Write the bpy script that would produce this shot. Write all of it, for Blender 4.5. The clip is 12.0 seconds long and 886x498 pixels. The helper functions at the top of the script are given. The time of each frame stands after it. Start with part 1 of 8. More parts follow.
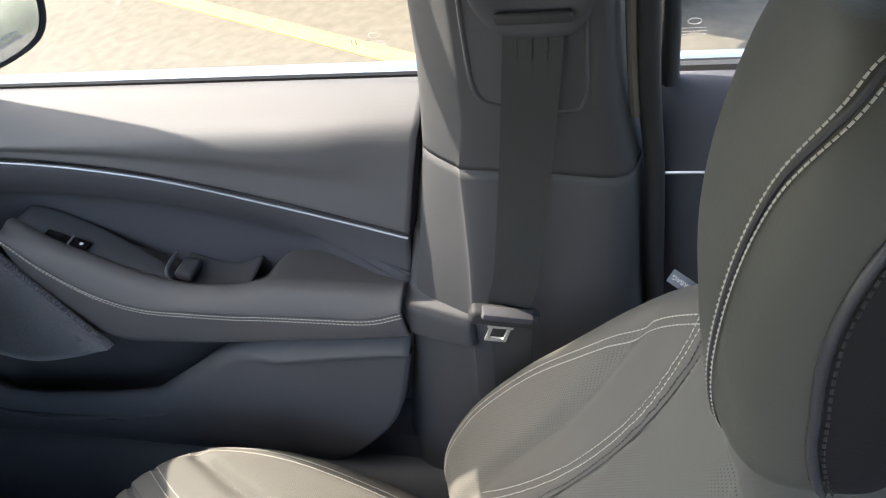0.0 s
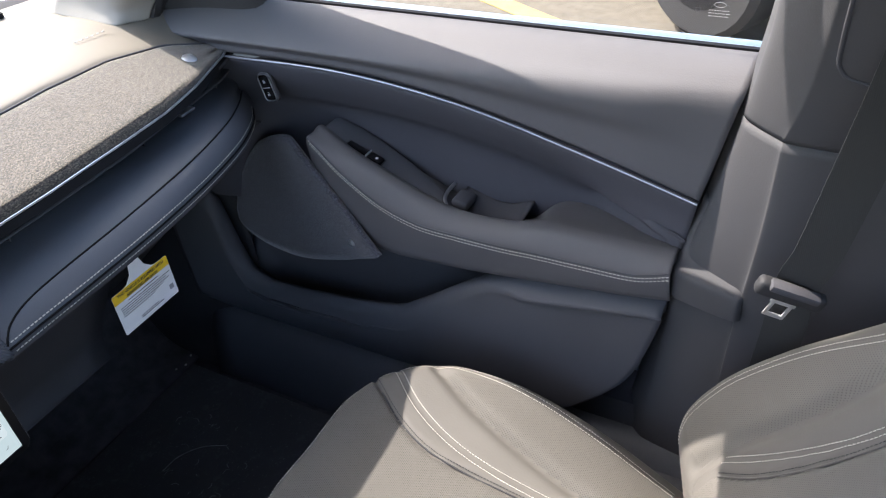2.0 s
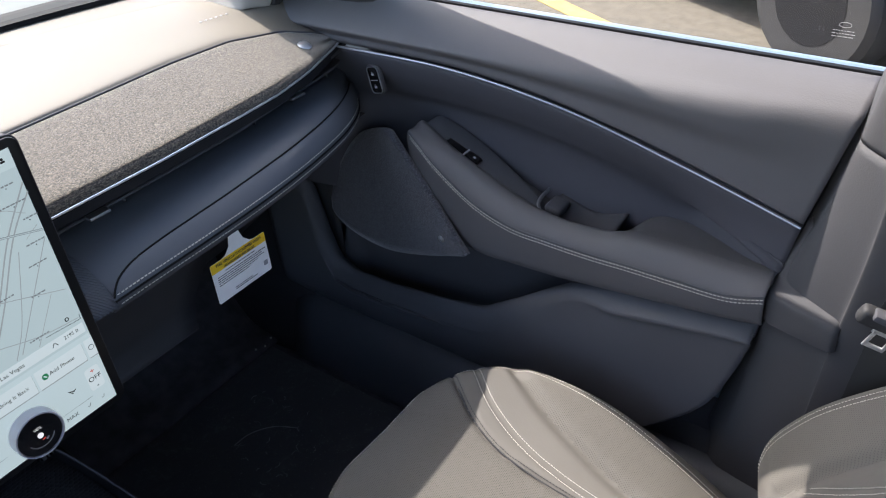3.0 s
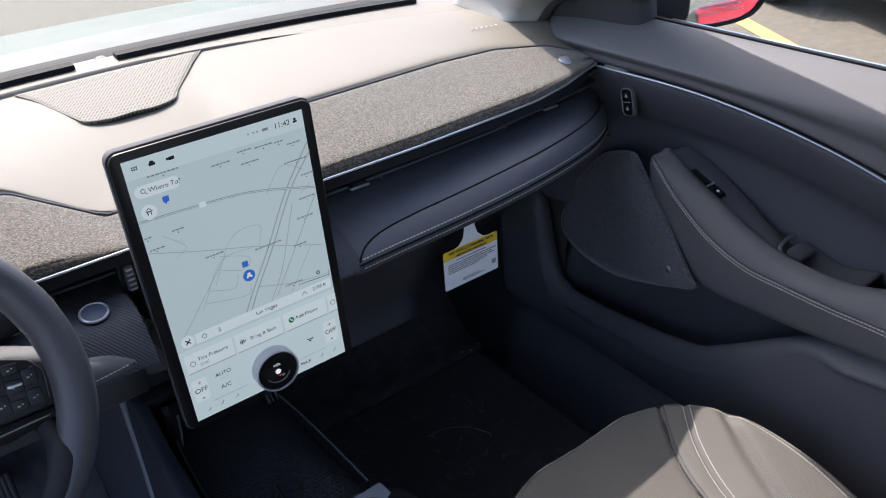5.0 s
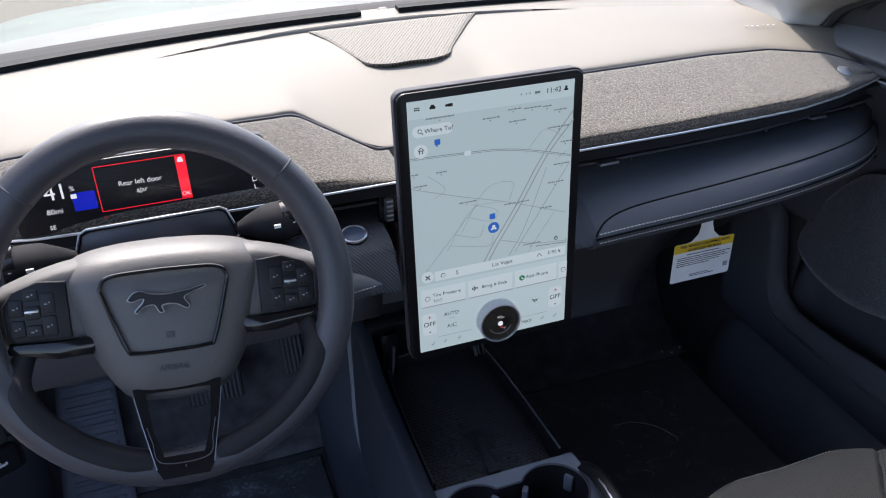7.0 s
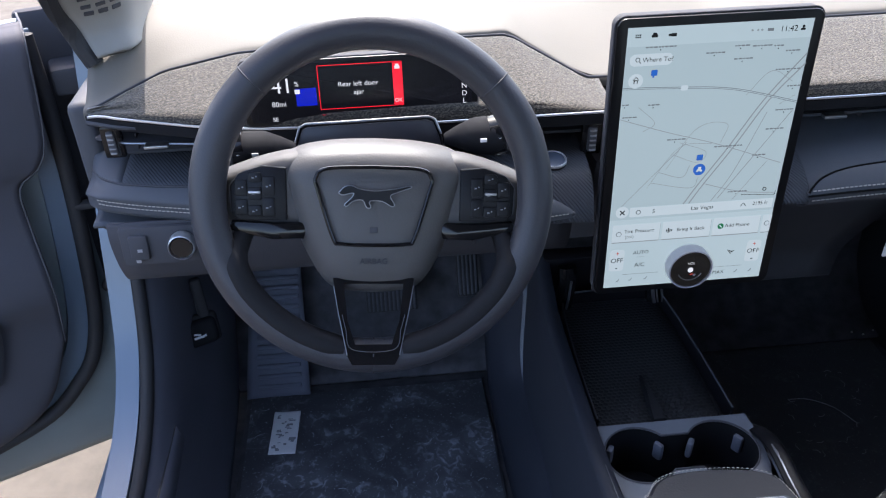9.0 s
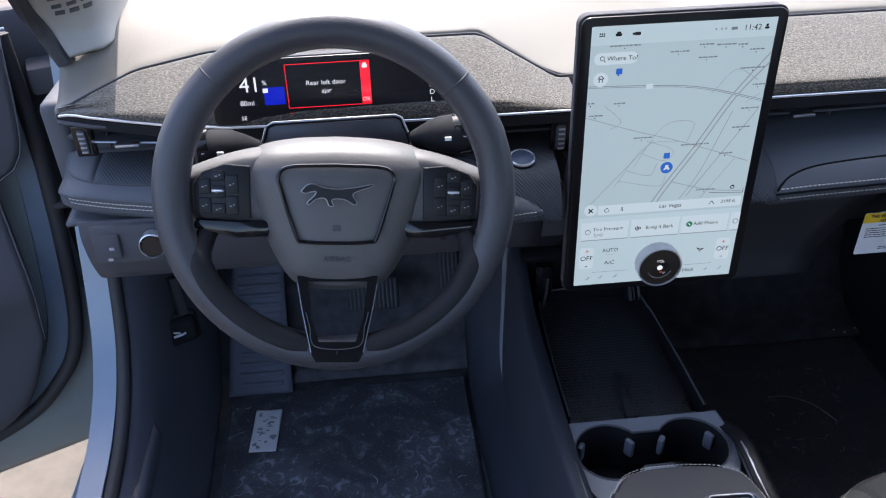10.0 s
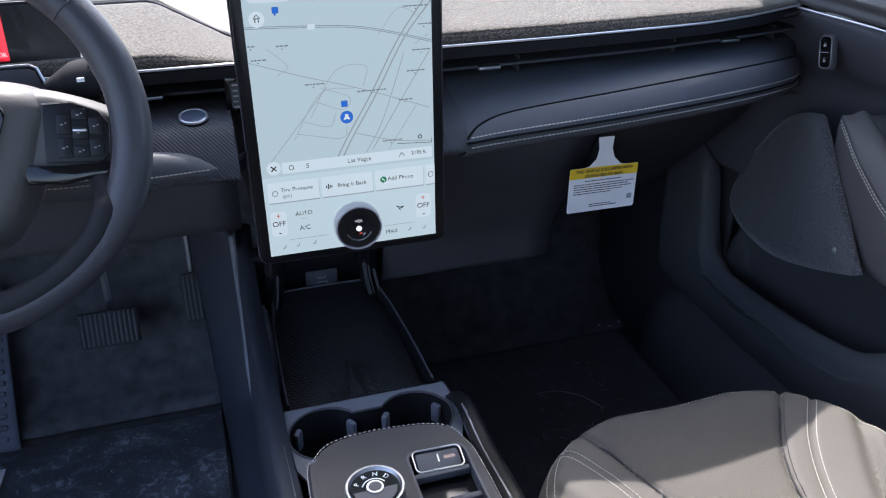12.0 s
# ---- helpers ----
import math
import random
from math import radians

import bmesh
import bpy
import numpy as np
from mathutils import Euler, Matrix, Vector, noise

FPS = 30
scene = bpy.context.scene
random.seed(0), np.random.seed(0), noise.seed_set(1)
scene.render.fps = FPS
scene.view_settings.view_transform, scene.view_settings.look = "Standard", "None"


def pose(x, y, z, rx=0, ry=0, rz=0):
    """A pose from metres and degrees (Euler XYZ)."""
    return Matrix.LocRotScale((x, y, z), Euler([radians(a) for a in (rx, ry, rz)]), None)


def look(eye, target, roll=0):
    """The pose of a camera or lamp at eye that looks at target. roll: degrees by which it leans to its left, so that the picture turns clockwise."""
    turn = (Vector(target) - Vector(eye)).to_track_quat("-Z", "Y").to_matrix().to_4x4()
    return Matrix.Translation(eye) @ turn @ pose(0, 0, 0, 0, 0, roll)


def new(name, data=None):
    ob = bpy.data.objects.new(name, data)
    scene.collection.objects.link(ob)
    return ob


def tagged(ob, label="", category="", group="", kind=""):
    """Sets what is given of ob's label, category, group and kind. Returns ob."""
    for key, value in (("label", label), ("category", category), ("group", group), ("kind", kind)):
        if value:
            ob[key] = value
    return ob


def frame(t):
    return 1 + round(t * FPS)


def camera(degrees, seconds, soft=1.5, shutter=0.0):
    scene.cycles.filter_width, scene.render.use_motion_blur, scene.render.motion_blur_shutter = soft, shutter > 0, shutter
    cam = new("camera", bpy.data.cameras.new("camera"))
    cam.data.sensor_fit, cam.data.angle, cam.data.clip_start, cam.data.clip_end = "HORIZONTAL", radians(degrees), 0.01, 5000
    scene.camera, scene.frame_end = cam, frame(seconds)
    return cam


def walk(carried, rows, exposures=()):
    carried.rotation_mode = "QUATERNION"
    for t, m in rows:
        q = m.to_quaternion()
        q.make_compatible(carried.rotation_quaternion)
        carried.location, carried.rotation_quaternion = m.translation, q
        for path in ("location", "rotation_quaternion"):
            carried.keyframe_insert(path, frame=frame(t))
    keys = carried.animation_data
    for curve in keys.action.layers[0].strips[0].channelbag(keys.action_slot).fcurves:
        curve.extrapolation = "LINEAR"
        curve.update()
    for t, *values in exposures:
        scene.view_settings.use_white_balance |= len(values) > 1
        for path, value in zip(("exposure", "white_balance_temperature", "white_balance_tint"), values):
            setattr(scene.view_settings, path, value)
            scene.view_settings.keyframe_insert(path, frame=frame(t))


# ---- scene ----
cam = camera(57.2, 12.0, soft=1.15)
METRES, EYE, TILT, LEAN, TURN = 8.0, 1.5, 0.0, 0.0, 0.0
PATH = [
    (0, (-0.03, -0.318, 1.543), (1.455, 0.199, 0.307), -10.6),
    (0.5, (-0.068, -0.262, 1.54), (1.364, 0.373, 0.297), -9.8),
    (1, (-0.104, -0.231, 1.549), (1.309, 0.446, 0.306), -8.4),
    (1.5, (-0.147, -0.21, 1.549), (1.259, 0.515, 0.325), -6.5),
    (2, (-0.179, -0.196, 1.549), (1.174, 0.669, 0.356), -6.8),
    (2.5, (-0.194, -0.193, 1.541), (1.13, 0.75, 0.375), -5.7),
    (3, (-0.215, -0.187, 1.532), (1.067, 0.841, 0.391), -4.8),
    (4.8, (-0.267, -0.199, 1.506), (0.726, 1.203, 0.482), -5.1),
    (5, (-0.274, -0.196, 1.505), (0.698, 1.222, 0.483), -4.3),
    (5.5, (-0.293, -0.201, 1.509), (0.604, 1.269, 0.492), -2.2),
    (6, (-0.314, -0.202, 1.507), (0.444, 1.347, 0.493), -2.5),
    (6.5, (-0.327, -0.204, 1.505), (0.303, 1.397, 0.486), -2.4),
    (7, (-0.345, -0.205, 1.503), (0.204, 1.419, 0.472), -1.4),
    (7.5, (-0.372, -0.197, 1.495), (0.045, 1.448, 0.438), -0.9),
    (7.7, (-0.38, -0.202, 1.494), (-0.034, 1.451, 0.423), -1.0),
    (9.3, (-0.381, -0.212, 1.483), (-0.254, 1.426, 0.342), -1.4),
    (9.5, (-0.379, -0.212, 1.484), (-0.255, 1.426, 0.343), -1.3),
    (10, (-0.343, -0.22, 1.485), (-0.208, 1.418, 0.345), -1.6),
    (10.5, (-0.283, -0.23, 1.474), (-0.118, 1.418, 0.354), -2.7),
    (11, (-0.229, -0.24, 1.448), (0.022, 1.419, 0.359), -2.5),
    (11.5, (-0.172, -0.257, 1.401), (0.185, 1.461, 0.441), -1.3),
    (12, (-0.16, -0.281, 1.314), (0.36, 1.398, 0.36), -0.1),
]
GAIN = [(0, 2.9, 7000, 10), (0.5, 2.85, 6900, 11), (1.5, 2.75, 6700, 14), (2.5, 2.56, 6500, 15), (3.1, 2.36, 6500, 15), (5, 2.18, 6450, 17), (7.5, 2.15, 6350, 17), (9.5, 2.35, 6200, 17), (10.5, 2.37, 6200, 17), (12, 2.5, 6200, 17)]
walk(cam, [(t, look(eye, target, roll)) for t, eye, target, roll in PATH], GAIN)

# ---- world, sun, exposure ----
world = bpy.data.worlds.new("world")
scene.world = world
world.use_nodes = True
wn = world.node_tree
sky = wn.nodes.new("ShaderNodeTexSky")
sky.sky_type, sky.sun_disc = "NISHITA", False
sky.dust_density, sky.ozone_density = 3.0, 0.5
sky.sun_elevation, sky.sun_rotation = radians(51.5), radians(0)
wn.links.new(sky.outputs[0], wn.nodes["Background"].inputs[0])
wn.nodes["Background"].inputs[1].default_value = 0.15
sun = new("sun", bpy.data.lights.new("sun", "SUN"))
sun.data.energy, sun.data.angle, sun.data.color = 2.15, radians(0.55), (1.0, 0.95, 0.86)
sun.matrix_world = look((0, 10 * math.cos(radians(51.5)), 10 * math.sin(radians(51.5))), (0, 0, 0))
scene.view_settings.exposure = 1.15


# ---- shape helpers ----
def cr(pts, n):
    """n points on a smooth curve through pts."""
    p = np.array(pts, float)
    if len(p) == 2:
        return p[0] + np.linspace(0, 1, n)[:, None] * (p[1] - p[0])
    e = np.vstack([2 * p[0] - p[1], p, 2 * p[-1] - p[-2]])
    t = np.linspace(0, len(p) - 1 - 1e-9, n)
    i = t.astype(int)
    f = (t - i)[:, None]
    a, b, c, d = e[i], e[i + 1], e[i + 2], e[i + 3]
    return 0.5 * (2 * b + (c - a) * f + (2 * a - 5 * b + 4 * c - d) * f**2 + (3 * b - a - 3 * c + d) * f**3)


def even(pts, n):
    """n points at even steps along a polyline."""
    p = np.array(pts, float)
    s = np.r_[0, np.cumsum(np.linalg.norm(np.diff(p, axis=0), axis=1))]
    q = np.linspace(0, s[-1], n)
    return np.stack([np.interp(q, s, p[:, k]) for k in range(p.shape[1])], 1)


def loft(rows, nu, nv):
    """A smooth grid through rows of control points, all rows equally long."""
    a = np.array([cr(r, nu) for r in rows])
    return np.stack([cr(a[:, k], nv) for k in range(nu)], 1)


def normals(g):
    du, dv = np.gradient(g, axis=1), np.gradient(g, axis=0)
    n = np.cross(du, dv)
    return n / np.maximum(np.linalg.norm(n, axis=2, keepdims=True), 1e-9)


def grid_bm(g, thick=0.0, closed=False):
    """A sheet from a grid, with thickness against its normals where wanted."""
    bm = bmesh.new()
    nv, nu = g.shape[:2]
    lay = [g] if not thick else [g, g - normals(g) * thick]
    vs = [[[bm.verts.new(l[j, i]) for i in range(nu)] for j in range(nv)] for l in lay]
    last = nu if closed else nu - 1
    for k, v in enumerate(vs):
        for j in range(nv - 1):
            for i in range(last):
                q = [v[j][i], v[j][(i + 1) % nu], v[j + 1][(i + 1) % nu], v[j + 1][i]]
                bm.faces.new(q if k == 0 else q[::-1])
    if thick:
        a, b = vs
        for j in range(nv - 1):
            if not closed:
                bm.faces.new([a[j + 1][0], b[j + 1][0], b[j][0], a[j][0]])
                bm.faces.new([a[j][-1], b[j][-1], b[j + 1][-1], a[j + 1][-1]])
        for i in range(last):
            k = (i + 1) % nu
            bm.faces.new([a[0][i], b[0][i], b[0][k], a[0][k]])
            bm.faces.new([a[-1][k], b[-1][k], b[-1][i], a[-1][i]])
    return bm


def sweep_bm(path, prof, closed=False, up=(0, 0, 1), scale=None, caps=True):
    """A profile (list of side, up offsets) carried along a path."""
    p = np.array(path, float)
    n = len(p)
    tan = np.roll(p, -1, 0) - np.roll(p, 1, 0)
    if not closed:
        tan[0], tan[-1] = p[1] - p[0], p[-1] - p[-2]
    bm, rings = bmesh.new(), []
    for k in range(n):
        t = Vector(tan[k]).normalized()
        s = t.cross(Vector(up)).normalized()
        u = s.cross(t)
        w = 1 if scale is None else scale[k]
        rings.append([bm.verts.new(Vector(p[k]) + s * (a * w) + u * (b * w)) for a, b in prof])
    m = len(prof)
    for k in range(n if closed else n - 1):
        a, b = rings[k], rings[(k + 1) % n]
        for i in range(m):
            bm.faces.new([a[i], a[(i + 1) % m], b[(i + 1) % m], b[i]])
    if not closed and caps:
        bm.faces.new(rings[0][::-1])
        bm.faces.new(rings[-1])
    bmesh.ops.recalc_face_normals(bm, faces=bm.faces)
    return bm


def circle(r, n=10, ry=None):
    return [(r * math.cos(2 * math.pi * k / n), (ry or r) * math.sin(2 * math.pi * k / n)) for k in range(n)]


def tube(path, r, n=10, closed=False, up=(0, 0, 1), scale=None):
    return sweep_bm(path, circle(r, n), closed, up, scale)


def slab(outline, thick, m=None, bevel=0.0, seg=2):
    """A flat shape drawn in x, y, raised by thick along z, then put at m."""
    bm = bmesh.new()
    f = bm.faces.new([bm.verts.new((x, y, 0)) for x, y in outline])
    r = bmesh.ops.extrude_face_region(bm, geom=[f])
    bmesh.ops.translate(bm, verts=[v for v in r["geom"] if isinstance(v, bmesh.types.BMVert)], vec=(0, 0, thick))
    bmesh.ops.recalc_face_normals(bm, faces=bm.faces)
    if bevel:
        top = [e for e in bm.edges if all(v.co.z > thick * 0.5 for v in e.verts)]
        bmesh.ops.bevel(bm, geom=top, offset=bevel, segments=seg, affect="EDGES", profile=0.5)
    if m is not None:
        bm.transform(m)
    return bm


def rrect(w, h, r, n=5, cx=0, cy=0):
    out = []
    for sx, sy, a0 in ((1, 1, 0), (-1, 1, 90), (-1, -1, 180), (1, -1, 270)):
        for k in range(n + 1):
            a = radians(a0 + 90 * k / n)
            out.append((cx + sx * (w / 2 - r) + r * math.cos(a), cy + sy * (h / 2 - r) + r * math.sin(a)))
    return out


def rbox(sx, sy, sz, b=0.003, m=None, seg=2):
    bm = bmesh.new()
    bmesh.ops.create_cube(bm, size=1)
    bmesh.ops.scale(bm, vec=(sx, sy, sz), verts=bm.verts)
    if b:
        bmesh.ops.bevel(bm, geom=bm.edges[:], offset=b, segments=seg, affect="EDGES", profile=0.5)
    if m is not None:
        bm.transform(m)
    return bm


def lathe(prof, n=32, m=None):
    """A turned shape: profile of (radius, height)."""
    bm, rings = bmesh.new(), []
    for r, z in prof:
        rings.append([bm.verts.new((r * math.cos(2 * math.pi * k / n), r * math.sin(2 * math.pi * k / n), z)) for k in range(n)])
    for a, b in zip(rings, rings[1:]):
        for i in range(n):
            bm.faces.new([a[i], a[(i + 1) % n], b[(i + 1) % n], b[i]])
    bm.faces.new(rings[0][::-1])
    bm.faces.new(rings[-1])
    bmesh.ops.recalc_face_normals(bm, faces=bm.faces)
    if m is not None:
        bm.transform(m)
    return bm


def merge(*bms):
    out = bmesh.new()
    for b in bms:
        me = bpy.data.meshes.new("tmp")
        b.to_mesh(me)
        b.free()
        out.from_mesh(me)
        bpy.data.meshes.remove(me)
    return out


def stitches(path, nrm, gap=0.0065, length=0.0046, r=0.0008):
    """Short threads laid along a path on a surface."""
    p = np.array(path, float)
    s = np.r_[0, np.cumsum(np.linalg.norm(np.diff(p, axis=0), axis=1))]
    k = max(2, int(s[-1] / gap))
    q = (np.arange(k) + 0.5) * s[-1] / k
    verts, faces = [], []
    nn = np.array(nrm, float)
    if nn.ndim == 1:
        nn = np.repeat(nn[None], len(p), 0)
    for d in q:
        a = np.array([np.interp(d - length / 2, s, p[:, i]) for i in range(3)])
        b = np.array([np.interp(d + length / 2, s, p[:, i]) for i in range(3)])
        n = np.array([np.interp(d, s, nn[:, i]) for i in range(3)])
        n /= np.linalg.norm(n) + 1e-9
        t = (b - a) / (np.linalg.norm(b - a) + 1e-9)
        w = np.cross(t, n)
        o = len(verts)
        m = (a + b) / 2
        for c, h in ((a, 0.1), (m, 1.0), (b, 0.1)):
            verts += [c - w * r, c + n * r * 1.5 * h, c + w * r]
        for e in (0, 3):
            faces += [(o + e, o + e + 3, o + e + 4, o + e + 1), (o + e + 1, o + e + 4, o + e + 5, o + e + 2)]
    me = bpy.data.meshes.new("thread")
    me.from_pydata([tuple(v) for v in verts], [], faces)
    bm = bmesh.new()
    bm.from_mesh(me)
    bpy.data.meshes.remove(me)
    return bm


def hug(g, pts, lift, side):
    """A path drawn onto a grid's surface, lifted towards side, with normals."""
    v, n = g.reshape(-1, 3), normals(g).reshape(-1, 3)
    out, nn = [], []
    for q in np.array(pts, float):
        d = np.linalg.norm(v - q, axis=1)
        i = np.argpartition(d, 5)[:5]
        w = 1 / (d[i] + 1e-4) ** 2
        w /= w.sum()
        m = w @ n[i]
        m /= np.linalg.norm(m) + 1e-9
        if m @ np.array(side) < 0:
            m = -m
        k = q - m * ((q - w @ v[i]) @ m)
        out.append(k + m * lift)
        nn.append(m)
    o = np.array(out)
    o[1:-1] = (o[:-2] + 2 * o[1:-1] + o[2:]) / 4
    return o, np.array(nn)


def fill(loops, thick, m, bevel=0.0):
    """A plate from closed outlines: the first outside, the rest holes."""
    bm = bmesh.new()
    edges = []
    for lp in loops:
        vs = [bm.verts.new((x, y, 0)) for x, y in lp]
        edges += [bm.edges.new((vs[k], vs[(k + 1) % len(vs)])) for k in range(len(vs))]
    bmesh.ops.triangle_fill(bm, use_beauty=True, use_dissolve=False, edges=edges)
    bmesh.ops.recalc_face_normals(bm, faces=bm.faces)
    for f in bm.faces:
        if f.normal.z < 0:
            f.normal_flip()
    r = bmesh.ops.extrude_face_region(bm, geom=bm.faces[:])
    bmesh.ops.translate(bm, verts=[v for v in r["geom"] if isinstance(v, bmesh.types.BMVert)], vec=(0, 0, -thick))
    bmesh.ops.recalc_face_normals(bm, faces=bm.faces)
    bm.transform(m)
    return bm


def part(name, bm, mat, parent=None, label="", smooth=True, angle=40):
    """Links a bmesh as one mesh object under a thing or a part."""
    me = bpy.data.meshes.new(name)
    for f in bm.faces:
        f.smooth = smooth
    if smooth:
        lim = radians(angle)
        for e in bm.edges:
            if len(e.link_faces) == 2 and e.calc_face_angle(0) > lim:
                e.smooth = False
    bm.to_mesh(me)
    bm.free()
    me.materials.append(mat)
    ob = new(name, me)
    if parent:
        ob.parent = parent
    if label:
        ob["label"] = label
    return ob


def thing(name, label, category, at=(0, 0, 0), group="", kind=""):
    """An empty at the base of a thing, which holds its parts."""
    ob = new(name)
    ob.empty_display_size = 0.05
    ob.location = at
    return tagged(ob, label, category, group, kind)


def put(name, bm, mat, parent, label="", **k):
    """A part built in world places under a thing whose empty is not at the origin."""
    ob = part(name, bm, mat, parent, label, **k)
    ob.matrix_parent_inverse = Matrix.Translation(parent.location).inverted()
    return ob


def text_bm(s, size, m, depth=0.0, align="CENTER"):
    cu = bpy.data.curves.new("txt", "FONT")
    cu.body, cu.size, cu.align_x, cu.align_y, cu.extrude = s, size, align, "CENTER", depth
    ob = bpy.data.objects.new("txt", cu)
    scene.collection.objects.link(ob)
    bpy.context.view_layer.update()
    me = bpy.data.meshes.new_from_object(ob.evaluated_get(bpy.context.evaluated_depsgraph_get()))
    bm = bmesh.new()
    bm.from_mesh(me)
    bpy.data.meshes.remove(me)
    bpy.data.objects.remove(ob)
    bpy.data.curves.remove(cu)
    bm.transform(m)
    return bm


# ---- materials ----
def material(name, color, rough=0.5, metal=0.0, spec=0.5, grain=0.0, gscale=300.0, var=0.0, vscale=6.0, noise_rough=0.0, sheen=0.0, coat=0.0, dust=0.0):
    """Principled surface with two scales of variation and fine relief."""
    mt = bpy.data.materials.new(name)
    mt.use_nodes = True
    nt = mt.node_tree
    b = nt.nodes["Principled BSDF"]
    b.inputs["Base Color"].default_value = (*color, 1)
    b.inputs["Roughness"].default_value = rough
    b.inputs["Metallic"].default_value = metal
    b.inputs["Specular IOR Level"].default_value = spec
    b.inputs["Sheen Weight"].default_value = sheen
    b.inputs["Coat Weight"].default_value = coat
    tc = nt.nodes.new("ShaderNodeTexCoord")
    if var:
        n1 = nt.nodes.new("ShaderNodeTexNoise")
        n1.inputs["Scale"].default_value, n1.inputs["Detail"].default_value = vscale, 6
        nt.links.new(tc.outputs["Object"], n1.inputs["Vector"])
        mx = nt.nodes.new("ShaderNodeMix")
        mx.data_type = "RGBA"
        lo, hi = [c * (1 - var) for c in color], [min(1, c * (1 + var)) for c in color]
        mx.inputs["A"].default_value, mx.inputs["B"].default_value = (*lo, 1), (*hi, 1)
        rp = nt.nodes.new("ShaderNodeMapRange")
        rp.inputs["From Min"].default_value, rp.inputs["From Max"].default_value = 0.3, 0.7
        nt.links.new(n1.outputs["Fac"], rp.inputs["Value"])
        nt.links.new(rp.outputs[0], mx.inputs["Factor"])
        nt.links.new(mx.outputs["Result"], b.inputs["Base Color"])
        r2 = nt.nodes.new("ShaderNodeMapRange")
        r2.inputs["To Min"].default_value, r2.inputs["To Max"].default_value = max(0.02, rough - noise_rough), min(1, rough + noise_rough)
        nt.links.new(n1.outputs["Fac"], r2.inputs["Value"])
        nt.links.new(r2.outputs[0], b.inputs["Roughness"])
    if grain:
        n2 = nt.nodes.new("ShaderNodeTexVoronoi")
        n2.inputs["Scale"].default_value = gscale
        n3 = nt.nodes.new("ShaderNodeTexNoise")
        n3.inputs["Scale"].default_value, n3.inputs["Detail"].default_value = gscale * 1.3, 2
        nt.links.new(tc.outputs["Object"], n2.inputs["Vector"])
        nt.links.new(tc.outputs["Object"], n3.inputs["Vector"])
        ad = nt.nodes.new("ShaderNodeMath")
        ad.operation = "ADD"
        nt.links.new(n2.outputs["Distance"], ad.inputs[0])
        nt.links.new(n3.outputs["Fac"], ad.inputs[1])
        bp = nt.nodes.new("ShaderNodeBump")
        bp.inputs["Strength"].default_value, bp.inputs["Distance"].default_value = grain, 0.00022
        nt.links.new(ad.outputs[0], bp.inputs["Height"])
        nt.links.new(bp.outputs[0], b.inputs["Normal"])
    return mt


def dotted(mt, axes, pitch, radius, depth=0.8, dark=0.35, skew=0.5):
    """Adds rows of small punched holes to a material, in two object axes."""
    nt = mt.node_tree
    b = nt.nodes["Principled BSDF"]
    tc = nt.nodes.new("ShaderNodeTexCoord")
    sp = nt.nodes.new("ShaderNodeSeparateXYZ")
    nt.links.new(tc.outputs["Object"], sp.inputs[0])

    def mth(op, a, c=None, v=None):
        n = nt.nodes.new("ShaderNodeMath")
        n.operation = op
        nt.links.new(a, n.inputs[0])
        if c is not None:
            nt.links.new(c, n.inputs[1])
        if v is not None:
            n.inputs[1].default_value = v
        return n.outputs[0]
    u, w = mth("DIVIDE", sp.outputs[axes[0]], v=pitch), mth("DIVIDE", sp.outputs[axes[1]], v=pitch * 0.87)
    row = mth("FLOOR", w)
    u = mth("ADD", u, mth("MULTIPLY", row, v=skew))
    fu, fw = mth("SUBTRACT", mth("FRACT", u), v=0.5), mth("SUBTRACT", mth("FRACT", w), v=0.5)
    d = mth("SQRT", mth("ADD", mth("MULTIPLY", fu, fu), mth("MULTIPLY", fw, fw)))
    mr = nt.nodes.new("ShaderNodeMapRange")
    mr.inputs["From Min"].default_value, mr.inputs["From Max"].default_value = radius * 0.7, radius * 1.2
    nt.links.new(d, mr.inputs["Value"])
    old = b.inputs["Base Color"].links
    mx = nt.nodes.new("ShaderNodeMix")
    mx.data_type, mx.blend_type = "RGBA", "MULTIPLY"
    mx.inputs["Factor"].default_value = 1.0
    if old:
        nt.links.new(old[0].from_socket, mx.inputs["A"])
    else:
        mx.inputs["A"].default_value = b.inputs["Base Color"].default_value
    hole = nt.nodes.new("ShaderNodeMapRange")
    hole.inputs["To Min"].default_value = dark
    nt.links.new(mr.outputs[0], hole.inputs["Value"])
    nt.links.new(hole.outputs[0], mx.inputs["B"])
    nt.links.new(mx.outputs["Result"], b.inputs["Base Color"])
    bp = nt.nodes.new("ShaderNodeBump")
    bp.inputs["Strength"].default_value, bp.inputs["Distance"].default_value = depth, 0.0008
    nt.links.new(mr.outputs[0], bp.inputs["Height"])
    if b.inputs["Normal"].links:
        nt.links.new(b.inputs["Normal"].links[0].from_socket, bp.inputs["Normal"])
    nt.links.new(bp.outputs[0], b.inputs["Normal"])
    return mt


